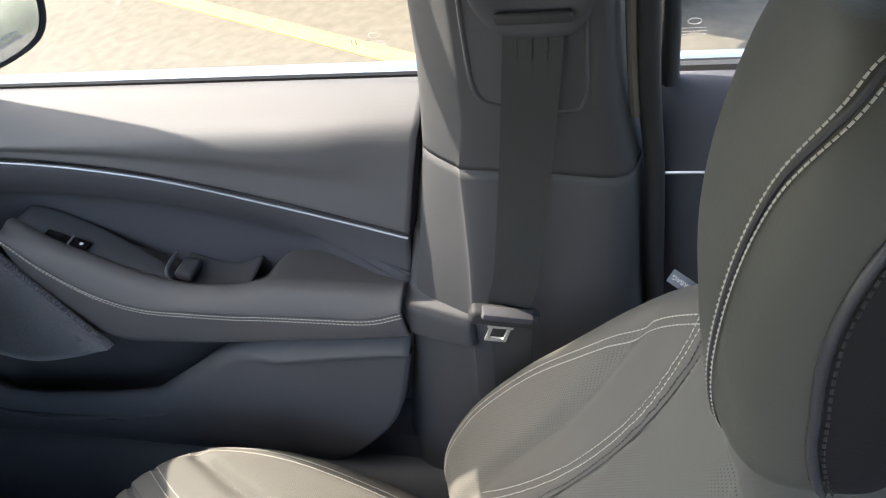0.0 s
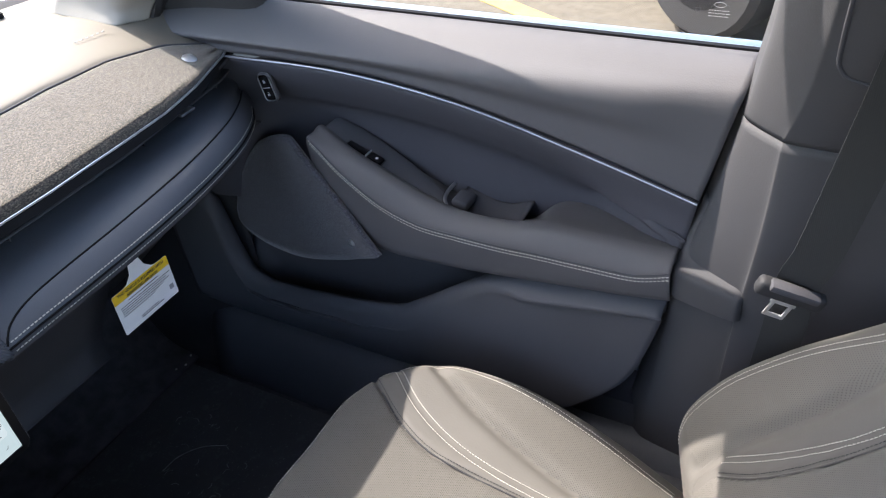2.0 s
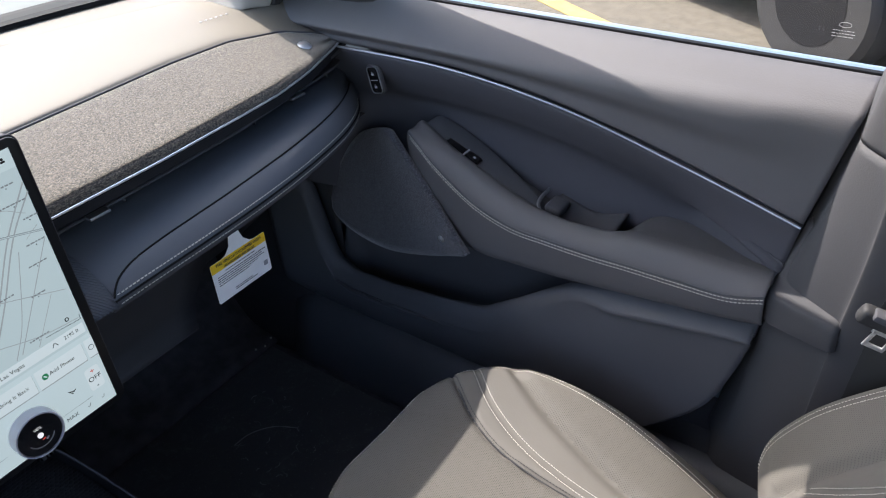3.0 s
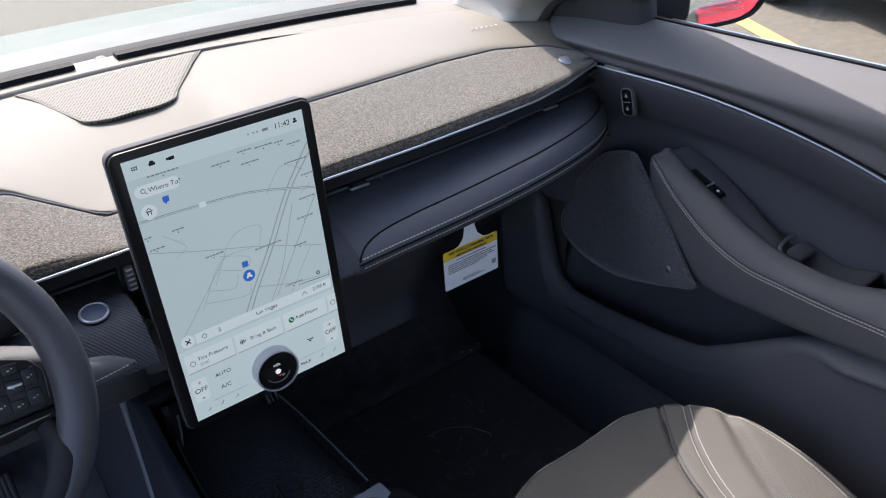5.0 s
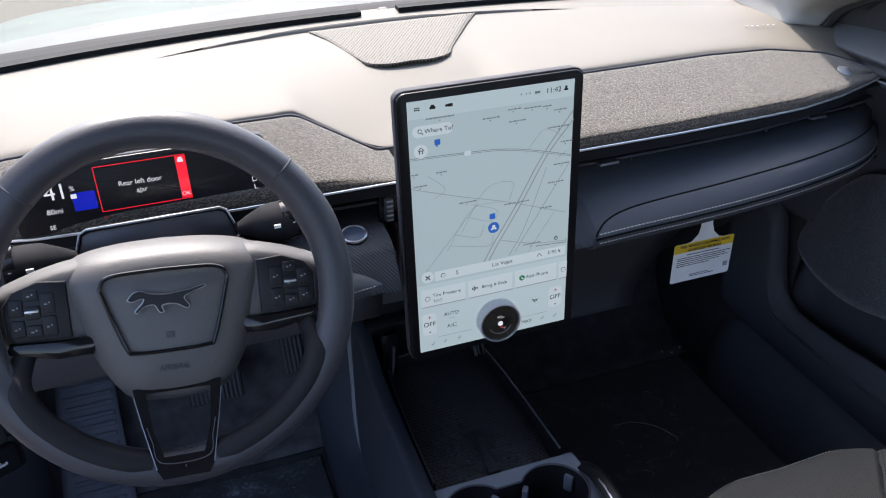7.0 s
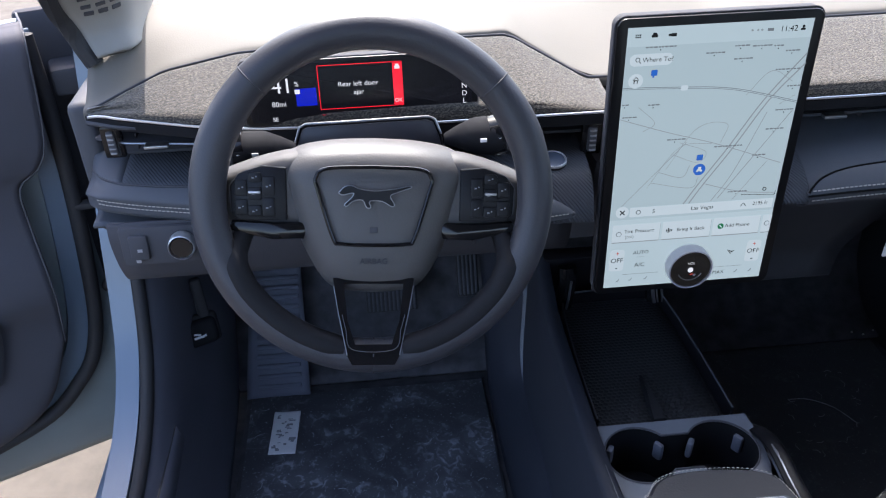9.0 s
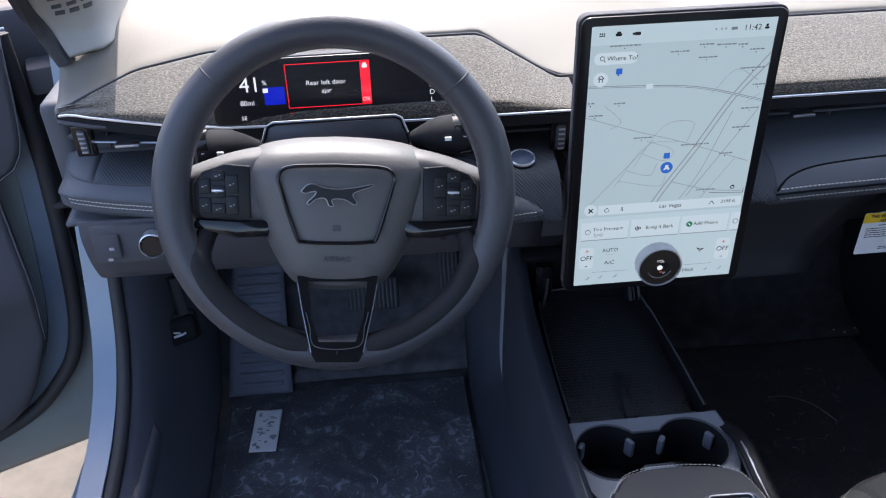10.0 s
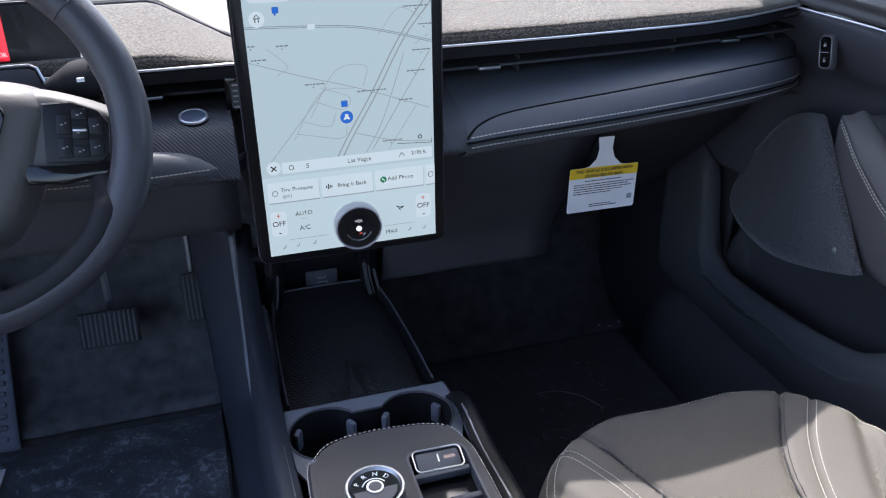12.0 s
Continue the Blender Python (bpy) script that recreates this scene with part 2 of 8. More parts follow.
def ribbed(mt, axis_mix, pitch, depth=0.7):
    """Adds fine slanted ribs to a material."""
    nt = mt.node_tree
    b = nt.nodes["Principled BSDF"]
    tc = nt.nodes.new("ShaderNodeTexCoord")
    dt = nt.nodes.new("ShaderNodeVectorMath")
    dt.operation = "DOT_PRODUCT"
    dt.inputs[1].default_value = [a / pitch for a in axis_mix]
    nt.links.new(tc.outputs["Object"], dt.inputs[0])
    sn = nt.nodes.new("ShaderNodeMath")
    sn.operation = "SINE"
    nt.links.new(dt.outputs["Value"], sn.inputs[0])
    bp = nt.nodes.new("ShaderNodeBump")
    bp.inputs["Strength"].default_value, bp.inputs["Distance"].default_value = depth, 0.0006
    nt.links.new(sn.outputs[0], bp.inputs["Height"])
    nt.links.new(bp.outputs[0], b.inputs["Normal"])
    return mt


def heather(name, a, b2, c, scale):
    """Woven melange cloth: light and dark yarn flecks, with soft relief."""
    mt = material(name, a, 0.95, sheen=0.3, spec=0.2)
    nt = mt.node_tree
    b = nt.nodes["Principled BSDF"]
    tc = nt.nodes.new("ShaderNodeTexCoord")
    mp = nt.nodes.new("ShaderNodeMapping")
    mp.inputs["Scale"].default_value = (0.45, 1.0, 1.0)
    nt.links.new(tc.outputs["Object"], mp.inputs[0])
    n = nt.nodes.new("ShaderNodeTexNoise")
    n.inputs["Scale"].default_value, n.inputs["Detail"].default_value, n.inputs["Roughness"].default_value = scale, 5, 0.7
    nt.links.new(mp.outputs[0], n.inputs["Vector"])
    rp = nt.nodes.new("ShaderNodeValToRGB")
    rp.color_ramp.elements[0].position, rp.color_ramp.elements[0].color = 0.40, (*a, 1)
    rp.color_ramp.elements[1].position, rp.color_ramp.elements[1].color = 0.62, (*c, 1)
    e = rp.color_ramp.elements.new(0.5)
    e.color = (*b2, 1)
    nt.links.new(n.outputs["Fac"], rp.inputs[0])
    nt.links.new(rp.outputs[0], b.inputs["Base Color"])
    bp = nt.nodes.new("ShaderNodeBump")
    bp.inputs["Strength"].default_value, bp.inputs["Distance"].default_value = 0.7, 0.0012
    nt.links.new(n.outputs["Fac"], bp.inputs["Height"])
    nt.links.new(bp.outputs[0], b.inputs["Normal"])
    return mt


def glow(name, color, strength):
    mt = bpy.data.materials.new(name)
    mt.use_nodes = True
    b = mt.node_tree.nodes["Principled BSDF"]
    b.inputs["Base Color"].default_value = (*[c * 0.1 for c in color], 1)
    b.inputs["Roughness"].default_value = 0.25
    b.inputs["Emission Color"].default_value = (*color, 1)
    b.inputs["Emission Strength"].default_value = strength
    return mt


def glassy(name, tint, gloss=1.0):
    """A thin clear pane: light passes straight, with a Fresnel gleam."""
    mt = bpy.data.materials.new(name)
    mt.use_nodes = True
    nt = mt.node_tree
    nt.nodes.remove(nt.nodes["Principled BSDF"])
    tr, gl, mx, lw, pw, ad = (nt.nodes.new("ShaderNode" + k) for k in ("BsdfTransparent", "BsdfGlossy", "MixShader", "LayerWeight", "Math", "Math"))
    tr.inputs["Color"].default_value = (*tint, 1)
    gl.inputs["Roughness"].default_value = 0.01
    lw.inputs["Blend"].default_value = 0.5
    pw.operation, ad.operation = "POWER", "MULTIPLY_ADD"
    pw.inputs[1].default_value = 4.0
    ad.inputs[1].default_value, ad.inputs[2].default_value = 0.5 * gloss, 0.025 * gloss
    nt.links.new(lw.outputs["Facing"], pw.inputs[0])
    nt.links.new(pw.outputs[0], ad.inputs[0])
    nt.links.new(ad.outputs[0], mx.inputs[0])
    nt.links.new(tr.outputs[0], mx.inputs[1])
    nt.links.new(gl.outputs[0], mx.inputs[2])
    nt.links.new(mx.outputs[0], nt.nodes["Material Output"].inputs["Surface"])
    return mt


vinyl_pad = material("vinyl_pad", (0.126, 0.114, 0.095), 0.68, spec=0.35, grain=0.35, gscale=420, var=0.06, noise_rough=0.06)
vinyl_dark = material("vinyl_dark", (0.064, 0.064, 0.074), 0.72, spec=0.22, grain=0.35, gscale=450, var=0.08, noise_rough=0.07)
vinyl_door = material("vinyl_door", (0.089, 0.087, 0.092), 0.62, spec=0.30, grain=0.3, gscale=450, var=0.06, noise_rough=0.06)
plastic_dark = material("plastic_dark", (0.070, 0.072, 0.081), 0.66, spec=0.35, grain=0.5, gscale=380, var=0.1, noise_rough=0.08)
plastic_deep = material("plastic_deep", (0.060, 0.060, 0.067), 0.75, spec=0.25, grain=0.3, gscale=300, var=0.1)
pillar_trim = material("pillar_trim", (0.054, 0.054, 0.058), 0.68, spec=0.35, grain=0.4, gscale=420, var=0.05, noise_rough=0.05)
light_trim = material("light_trim", (0.25, 0.24, 0.22), 0.75, grain=0.3, gscale=600, var=0.04)
gloss_black = material("gloss_black", (0.008, 0.008, 0.009), 0.10, spec=0.35, var=0.05, noise_rough=0.03)
chrome = material("chrome", (0.62, 0.63, 0.65), 0.34, metal=0.8, var=0.03, noise_rough=0.05)
satin = material("satin", (0.33, 0.34, 0.36), 0.34, metal=0.9, var=0.04, noise_rough=0.05)
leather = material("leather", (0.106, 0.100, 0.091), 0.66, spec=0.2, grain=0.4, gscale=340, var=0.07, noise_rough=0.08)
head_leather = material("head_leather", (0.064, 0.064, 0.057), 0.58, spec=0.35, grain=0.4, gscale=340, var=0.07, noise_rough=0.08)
leather_perf = dotted(material("leather_perf", (0.103, 0.097, 0.087), 0.66, spec=0.2, grain=0.3, gscale=340, var=0.06), (0, 1), 0.0030, 0.19, dark=0.36)
leather_perf_back = dotted(material("leather_perf_back", (0.112, 0.105, 0.094), 0.62, spec=0.3, grain=0.3, gscale=340, var=0.06), (0, 2), 0.0028, 0.19, dark=0.42, depth=0.5)
leather_dark = material("leather_dark", (0.030, 0.030, 0.034), 0.58, spec=0.4, grain=0.45, gscale=340, var=0.08, noise_rough=0.07)
spoke_vinyl = material("spoke_vinyl", (0.070, 0.068, 0.069), 0.6, spec=0.4, grain=0.4, gscale=420, var=0.06, noise_rough=0.05)
grip_leather = material("grip_leather", (0.012, 0.012, 0.014), 0.6, spec=0.2, grain=0.4, gscale=340, var=0.08, noise_rough=0.07)
wheel_leather = material("wheel_leather", (0.034, 0.035, 0.043), 0.46, spec=0.5, grain=0.45, gscale=420, var=0.08, noise_rough=0.07)
hub_vinyl = material("hub_vinyl", (0.086, 0.083, 0.082), 0.50, spec=0.4, grain=0.4, gscale=420, var=0.06, noise_rough=0.05)
thread = material("thread", (0.42, 0.40, 0.36), 0.8)
thread_dark = material("thread_dark", (0.03, 0.03, 0.032), 0.8)
cloth_bar = heather("cloth_bar", (0.018, 0.0155, 0.013), (0.052, 0.045, 0.036), (0.150, 0.127, 0.096), 680)
cloth_door = heather("cloth_door", (0.026, 0.026, 0.031), (0.056, 0.056, 0.066), (0.14, 0.14, 0.157), 520)
rib_panel = ribbed(material("rib_panel", (0.042, 0.046, 0.056), 0.74, var=0.08, noise_rough=0.05), (1.0, 0.55, 0.6), 0.0007, 0.6)
ledge_vinyl = material("ledge_vinyl", (0.070, 0.076, 0.088), 0.66, spec=0.3, grain=0.35, gscale=450, var=0.06, noise_rough=0.06)
carpet = material("carpet", (0.092, 0.090, 0.095), 0.95, grain=1.0, gscale=900, var=0.3, vscale=30, spec=0.1)
belt_web = ribbed(material("belt_web", (0.025, 0.0262, 0.0262), 0.75, var=0.1), (0, 1.0, 0), 0.00030, 0.10)
paint = material("paint", (0.128, 0.172, 0.225), 0.35, coat=0.3, var=0.04, noise_rough=0.04)
# body paint in a darker copy, offsetting the strong sun on the bonnet
bonnet_paint_dimmed = material("bonnet_paint_dimmed", (0.070, 0.083, 0.075), 0.55, spec=0.15, var=0.22, vscale=9, noise_rough=0.06)
paint_raw = material("paint_raw", (0.19, 0.225, 0.235), 0.4, var=0.12, noise_rough=0.1)
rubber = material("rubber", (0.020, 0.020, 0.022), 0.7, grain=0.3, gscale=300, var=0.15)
asphalt = material("asphalt", (0.098, 0.085, 0.067), 0.9, grain=1.0, gscale=90, var=0.16, vscale=16)
yellow_paint = material("yellow_paint", (0.34, 0.24, 0.085), 0.8, grain=0.8, gscale=120, var=0.2, vscale=12)
paper = material("paper", (0.78, 0.78, 0.77), 0.75, var=0.05, vscale=30)
paper_yellow = material("paper_yellow", (0.80, 0.52, 0.02), 0.7, var=0.04)
ink = material("ink", (0.03, 0.03, 0.035), 0.8)
ink_grey = material("ink_grey", (0.3, 0.3, 0.31), 0.8)
glass_clear = glassy("glass_clear", (0.97, 0.99, 0.98))
stalk_plastic = material("stalk_plastic", (0.014, 0.014, 0.016), 0.8, spec=0.12, grain=0.2, gscale=300, var=0.1)
dial_ring = material("dial_ring", (0.50, 0.50, 0.56), 0.32, metal=0.5, var=0.03, noise_rough=0.04)
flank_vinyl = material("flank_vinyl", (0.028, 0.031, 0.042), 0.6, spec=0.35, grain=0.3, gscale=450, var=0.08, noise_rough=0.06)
cup_satin = material("cup_satin", (0.165, 0.175, 0.20), 0.40, var=0.05, noise_rough=0.05)
rail_satin = material("rail_satin", (0.30, 0.31, 0.33), 0.25, metal=0.6, coat=0.5, var=0.05, noise_rough=0.05)
foot_plastic = material("foot_plastic", (0.122, 0.130, 0.160), 0.6, spec=0.4, grain=0.4, gscale=300, var=0.1)


def filmy(name, lo, hi, speck):
    """Dusty plastic film: cloudy smears, streaks and pale specks."""
    mt = material(name, lo, 0.42)
    nt = mt.node_tree
    b = nt.nodes["Principled BSDF"]
    tc = nt.nodes.new("ShaderNodeTexCoord")
    facs = []
    for sc, det, a, z in ((9.0, 8, 0.46, 0.70), (52.0, 10, 0.52, 0.66), (260.0, 3, 0.66, 0.70)):
        n = nt.nodes.new("ShaderNodeTexNoise")
        n.inputs["Scale"].default_value, n.inputs["Detail"].default_value = sc, det
        n.inputs["Distortion"].default_value = 1.2 if sc < 100 else 0.0
        nt.links.new(tc.outputs["Object"], n.inputs["Vector"])
        r = nt.nodes.new("ShaderNodeMapRange")
        r.inputs["From Min"].default_value, r.inputs["From Max"].default_value = a, z
        nt.links.new(n.outputs["Fac"], r.inputs["Value"])
        facs.append((r.outputs[0], n.outputs["Fac"]))
    ml = nt.nodes.new("ShaderNodeMath")
    ml.operation = "MULTIPLY_ADD"
    ml.use_clamp = True
    nt.links.new(facs[0][0], ml.inputs[0])
    nt.links.new(facs[1][0], ml.inputs[1])
    ml.inputs[2].default_value = 0.0
    col = None
    for fac, c in ((facs[0][0], [x * 0.82 + y * 0.18 for x, y in zip(lo, hi)]), (ml.outputs[0], hi), (facs[2][0], speck)):
        mx = nt.nodes.new("ShaderNodeMix")
        mx.data_type = "RGBA"
        if col is None:
            mx.inputs["A"].default_value = (*lo, 1)
        else:
            nt.links.new(col, mx.inputs["A"])
        mx.inputs["B"].default_value = (*c, 1)
        nt.links.new(fac, mx.inputs["Factor"])
        col = mx.outputs["Result"]
    nt.links.new(col, b.inputs["Base Color"])
    bp = nt.nodes.new("ShaderNodeBump")
    bp.inputs["Strength"].default_value, bp.inputs["Distance"].default_value = 0.5, 0.002
    nt.links.new(facs[1][1], bp.inputs["Height"])
    nt.links.new(bp.outputs[0], b.inputs["Normal"])
    return mt


mat_dark = filmy("mat_plastic", (0.060, 0.063, 0.070), (0.40, 0.42, 0.46), (0.34, 0.37, 0.40))
mat_plain = filmy("mat_plastic_clean", (0.088, 0.087, 0.090), (0.15, 0.15, 0.156), (0.24, 0.24, 0.245))
knee_vinyl = material("knee_vinyl", (0.052, 0.052, 0.060), 0.68, spec=0.3, grain=0.45, gscale=380, var=0.1, noise_rough=0.08)
bar_grey = material("bar_grey", (0.045, 0.045, 0.052), 0.32, spec=0.5, var=0.1, noise_rough=0.06)
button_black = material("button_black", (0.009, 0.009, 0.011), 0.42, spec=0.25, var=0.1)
button_blue = material("button_blue", (0.075, 0.095, 0.135), 0.35, spec=0.5, var=0.05)
band_black = material("band_black", (0.006, 0.006, 0.007), 0.7, spec=0.12, var=0.15)
bezel_black = material("bezel_black", (0.006, 0.006, 0.007), 0.3, spec=0.25, var=0.05)
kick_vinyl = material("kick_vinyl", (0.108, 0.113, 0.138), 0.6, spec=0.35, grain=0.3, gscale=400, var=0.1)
screen_glass = glassy("screen_glass", (0.93, 0.97, 0.96), 0.35)


# ---- outside ----
def flat(w, h, m):
    return slab([(-w / 2, -h / 2), (w / 2, -h / 2), (w / 2, h / 2), (-w / 2, h / 2)], 0.004, m)


g = bmesh.new()
bmesh.ops.create_grid(g, x_segments=8, y_segments=8, size=300)
tagged(part("ground", g, asphalt, smooth=False), "sunlit pale worn asphalt of a car park", "ground", kind="structure")
for cx, cy, ln in ((3.95, 2.35, 7.0), (8.6, 0.6, 7.0)):
    bm = flat(0.115, ln, pose(cx, cy, 0.002, 0, 0, -28))
    tagged(part("parking_line", bm, yellow_paint), "worn yellow painted parking line on asphalt", "road marking", "parking lines", "structure")


def parked_car(m, mat, label):
    """A plain saloon seen low through a side window."""
    car = thing("parked_car", label, "car")
    car.matrix_world = m
    side = [(-2.3, 0.35), (-2.32, 0.75), (-2.1, 0.98), (-1.6, 1.02), (-1.0, 1.4), (0.3, 1.44), (1.0, 1.02), (1.9, 0.9), (2.28, 0.72), (2.3, 0.35)]
    rows = []
    for x, k in ((-0.9, 0.86), (-0.86, 0.97), (-0.5, 1.0), (0.5, 1.0), (0.86, 0.97), (0.9, 0.86)):
        rows.append([(x * (1 - 0.14 * max(0, (z - 0.9) / 0.55)), y, 0.28 + (z - 0.28) * k) for y, z in side])
    part("body", grid_bm(loft(rows, 60, 26)), mat, car)
    part("underbody", rbox(1.5, 4.1, 0.2, 0.03, pose(0, 0, 0.3)), rubber, car)
    for sx in (-0.84, 0.84):
        for sy in (-1.35, 1.4):
            tyre = part("wheel", lathe([(0.2, -0.11), (0.3, -0.11), (0.33, -0.08), (0.33, 0.08), (0.3, 0.11), (0.2, 0.11)], 28, pose(sx, sy, 0.33, 0, 90, 0)), rubber, car)
            part("rim", lathe([(0.02, -0.115), (0.19, -0.112), (0.2, -0.05), (0.2, 0.05), (0.19, 0.112), (0.02, 0.115)], 20, pose(sx, sy, 0.33, 0, 90, 0)), stalk_plastic, tyre)
    for sx in (-1, 1):
        q = [(sx * 0.845, -0.95, 1.0), (sx * 0.845, 0.85, 1.0), (sx * 0.80, 0.25, 1.32), (sx * 0.80, -0.8, 1.32)]
        b = bmesh.new()
        b.faces.new([b.verts.new(Vector(p) + Vector((sx * 0.02, 0, 0))) for p in (q if sx > 0 else q[::-1])])
        bmesh.ops.solidify(b, geom=b.faces[:], thickness=0.01)
        part("side_window", b, gloss_black, car)
    return car


dark_paint = material("dark_paint", (0.02, 0.022, 0.026), 0.25, coat=0.7, var=0.1)
red_paint = material("red_paint", (0.35, 0.015, 0.015), 0.3, coat=0.7, var=0.08)
parked_car(pose(4.86, 1.37, 0, 0, 0, -28), dark_paint, "black parked saloon car standing on sunlit asphalt")
parked_car(pose(11.0, -19.0, 0, 0, 0, 15), red_paint, "red parked saloon car standing on the asphalt")

# bonnet ahead of the windscreen
rows = []
for y, z, w in ((1.46, 1.025, 0.74), (1.6, 1.02, 0.80), (1.9, 0.99, 0.82), (2.3, 0.92, 0.80), (2.6, 0.79, 0.74), (2.66, 0.55, 0.7)):
    rows.append([(-w, y, z - 0.12), (-w * 0.9, y, z - 0.01), (-0.3, y, z + 0.02), (0.3, y, z + 0.02), (w * 0.9, y, z - 0.01), (w, y, z - 0.12)])
hood = part("bonnet", grid_bm(loft(rows, 40, 40), -0.004), bonnet_paint_dimmed)
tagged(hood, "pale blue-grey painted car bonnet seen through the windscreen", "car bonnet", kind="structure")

# ---- cabin shell ----
shell = thing("cabin_shell", "dark carpeted car cabin shell with moulded sides", "car body", kind="structure")
part("floor_pan", rbox(1.5, 2.9, 0.06, 0.01, pose(0, -0.2, 0.25)), carpet, shell)
part("firewall", rbox(1.5, 0.06, 0.8, 0.02, pose(0, 1.36, 0.65)), plastic_deep, shell)
part("toe_board", grid_bm(loft([[(x, 1.05, 0.285), (x, 1.15, 0.33), (x, 1.27, 0.5), (x, 1.33, 0.75)] for x in (-0.74, 0, 0.74)], 14, 6), 0.01), carpet, shell)
part("rear_wall", rbox(1.5, 0.04, 0.95, 0.02, pose(0, -1.65, 0.7)), plastic_dark, shell)
part("right_sill", rbox(0.12, 1.9, 0.13, 0.03, pose(0.76, 0.1, 0.33)), plastic_deep, shell)
part("rear_side", rbox(0.05, 1.3, 0.8, 0.02, pose(-0.78, -1.0, 0.72)), plastic_dark, shell)
roof_rows = []
for y, z, w in ((0.50, 1.565, 0.50), (0.40, 1.59, 0.54), (0.1, 1.625, 0.56), (-0.6, 1.64, 0.55), (-1.2, 1.60, 0.52), (-1.7, 1.50, 0.48)):
    roof_rows.append([(-w, y, z - 0.05), (-w * 0.6, y, z), (0, y, z + 0.01), (w * 0.6, y, z), (w, y, z - 0.05)])
ceiling = part("ceiling", grid_bm(loft(roof_rows, 24, 24), 0.03), light_trim)
tagged(ceiling, "light grey woven cloth headliner under the roof", "headliner", kind="structure")


def a_pillar(f):
    """A sloping padded pillar beside the windscreen; f places its left-hand shape."""
    p = thing("a_pillar", "light grey cloth-covered windscreen pillar trim", "pillar trim", group="windscreen pillars", kind="structure")
    rows = [[(-0.733, 0.826, 1.102), (-0.711, 0.837, 1.105), (-0.688, 0.856, 1.106), (-0.688, 0.91, 1.107), (-0.70, 1.03, 1.107)],
            [(-0.750, 0.836, 1.137), (-0.722, 0.850, 1.135), (-0.698, 0.872, 1.135), (-0.692, 0.92, 1.135), (-0.70, 1.03, 1.130)],
            [(-0.752, 0.800, 1.185), (-0.720, 0.820, 1.185), (-0.692, 0.840, 1.190), (-0.684, 0.88, 1.190), (-0.69, 0.98, 1.170)],
            [(-0.715, 0.690, 1.290), (-0.685, 0.700, 1.295), (-0.655, 0.715, 1.300), (-0.645, 0.745, 1.300), (-0.65, 0.83, 1.285)],
            [(-0.635, 0.470, 1.470), (-0.605, 0.475, 1.485), (-0.575, 0.485, 1.490), (-0.565, 0.51, 1.490), (-0.57, 0.57, 1.480)],
            [(-0.570, 0.330, 1.555), (-0.550, 0.330, 1.565), (-0.530, 0.335, 1.570), (-0.520, 0.36, 1.575), (-0.52, 0.42, 1.570)]]
    g = loft([[f(q) for q in r] for r in rows], 24, 50)
    part("cover", grid_bm(g, 0.012 if g[0, 0, 0] < 0 else -0.012), light_trim, p)
    seal = cr([f(q) for q in ((-0.742, 0.838, 1.09), (-0.762, 0.840, 1.137), (-0.764, 0.804, 1.188), (-0.727, 0.690, 1.295), (-0.647, 0.470, 1.475), (-0.585, 0.33, 1.56))], 40)
    part("pillar_seal", tube(seal, 0.013, 8), rubber, p, "black rubber seal")
    return p, g


pil_l, pil_g = a_pillar(lambda q: q)
pil_r, _ = a_pillar(lambda q: (-q[0] - 0.040, q[1] + 0.045 - min(0.08, max(0.0, q[2] - 1.106)), q[2] + 0.004))
# demister grid on the driver's pillar
pn = normals(pil_g)
for j in range(4):
    for i in range(3):
        jj, ii = 15 + 2 * j, 4 + 3 * i
        n = Vector(pn[jj, ii])
        du = (Vector(pil_g[jj, ii + 1]) - Vector(pil_g[jj, ii - 1])).normalized()
        dv = n.cross(du)
        m = Matrix.Translation(pil_g[jj, ii]) @ Matrix((du, dv, n)).transposed().to_4x4()
        part("vent_hole", rbox(0.0125, 0.0065, 0.0030, 0.001, m), plastic_deep, pil_l)

# windscreen
ws = loft([[(-0.60 - 0.13 * k, 0.52 + 0.9 * k, 1.55 - 0.47 * k), (-0.3, 0.56 + 0.9 * k, 1.575 - 0.47 * k), (0.3, 0.56 + 0.9 * k, 1.575 - 0.47 * k), (0.60 + 0.13 * k, 0.52 + 0.9 * k, 1.55 - 0.47 * k)] for k in (0, 0.5, 1)], 20, 10)
win = part("window_1", grid_bm(ws, 0.005), screen_glass)
win.visible_shadow = False
tagged(win, "clear laminated windscreen glass with a black border", "windscreen", kind="structure")


# ---- dashboard ----
def lerp(x, xs, ys):
    return float(np.interp(x, xs, ys))


def strip_y(x):
    return lerp(abs(x), (0, 0.3, 0.45, 0.6, 0.7, 0.745), (0.69, 0.695, 0.702, 0.722, 0.738, 0.76))


def edge_y(x):
    return lerp(abs(x), (0, 0.3, 0.45, 0.52, 0.6, 0.7, 0.745), (0.672, 0.672, 0.679, 0.684, 0.702, 0.738, 0.760))


def centre_dip(x):
    return max(0.0, min(1.0, min((x + 0.20) / 0.09, (0.12 - x) / 0.04)))


def top_edge(x):
    a = abs(x)
    y = lerp(a, (0, 0.45, 0.56, 0.65, 0.70, 0.735, 0.75), (0.825, 0.828, 0.825, 0.803, 0.775, 0.765, 0.765))
    z = lerp(a, (0, 0.45, 0.56, 0.65, 0.70, 0.735, 0.75), (1.101, 1.101, 1.097, 1.087, 1.072, 1.058, 1.056))
    d = centre_dip(x)
    return y - 0.075 * d, z - 0.035 * d


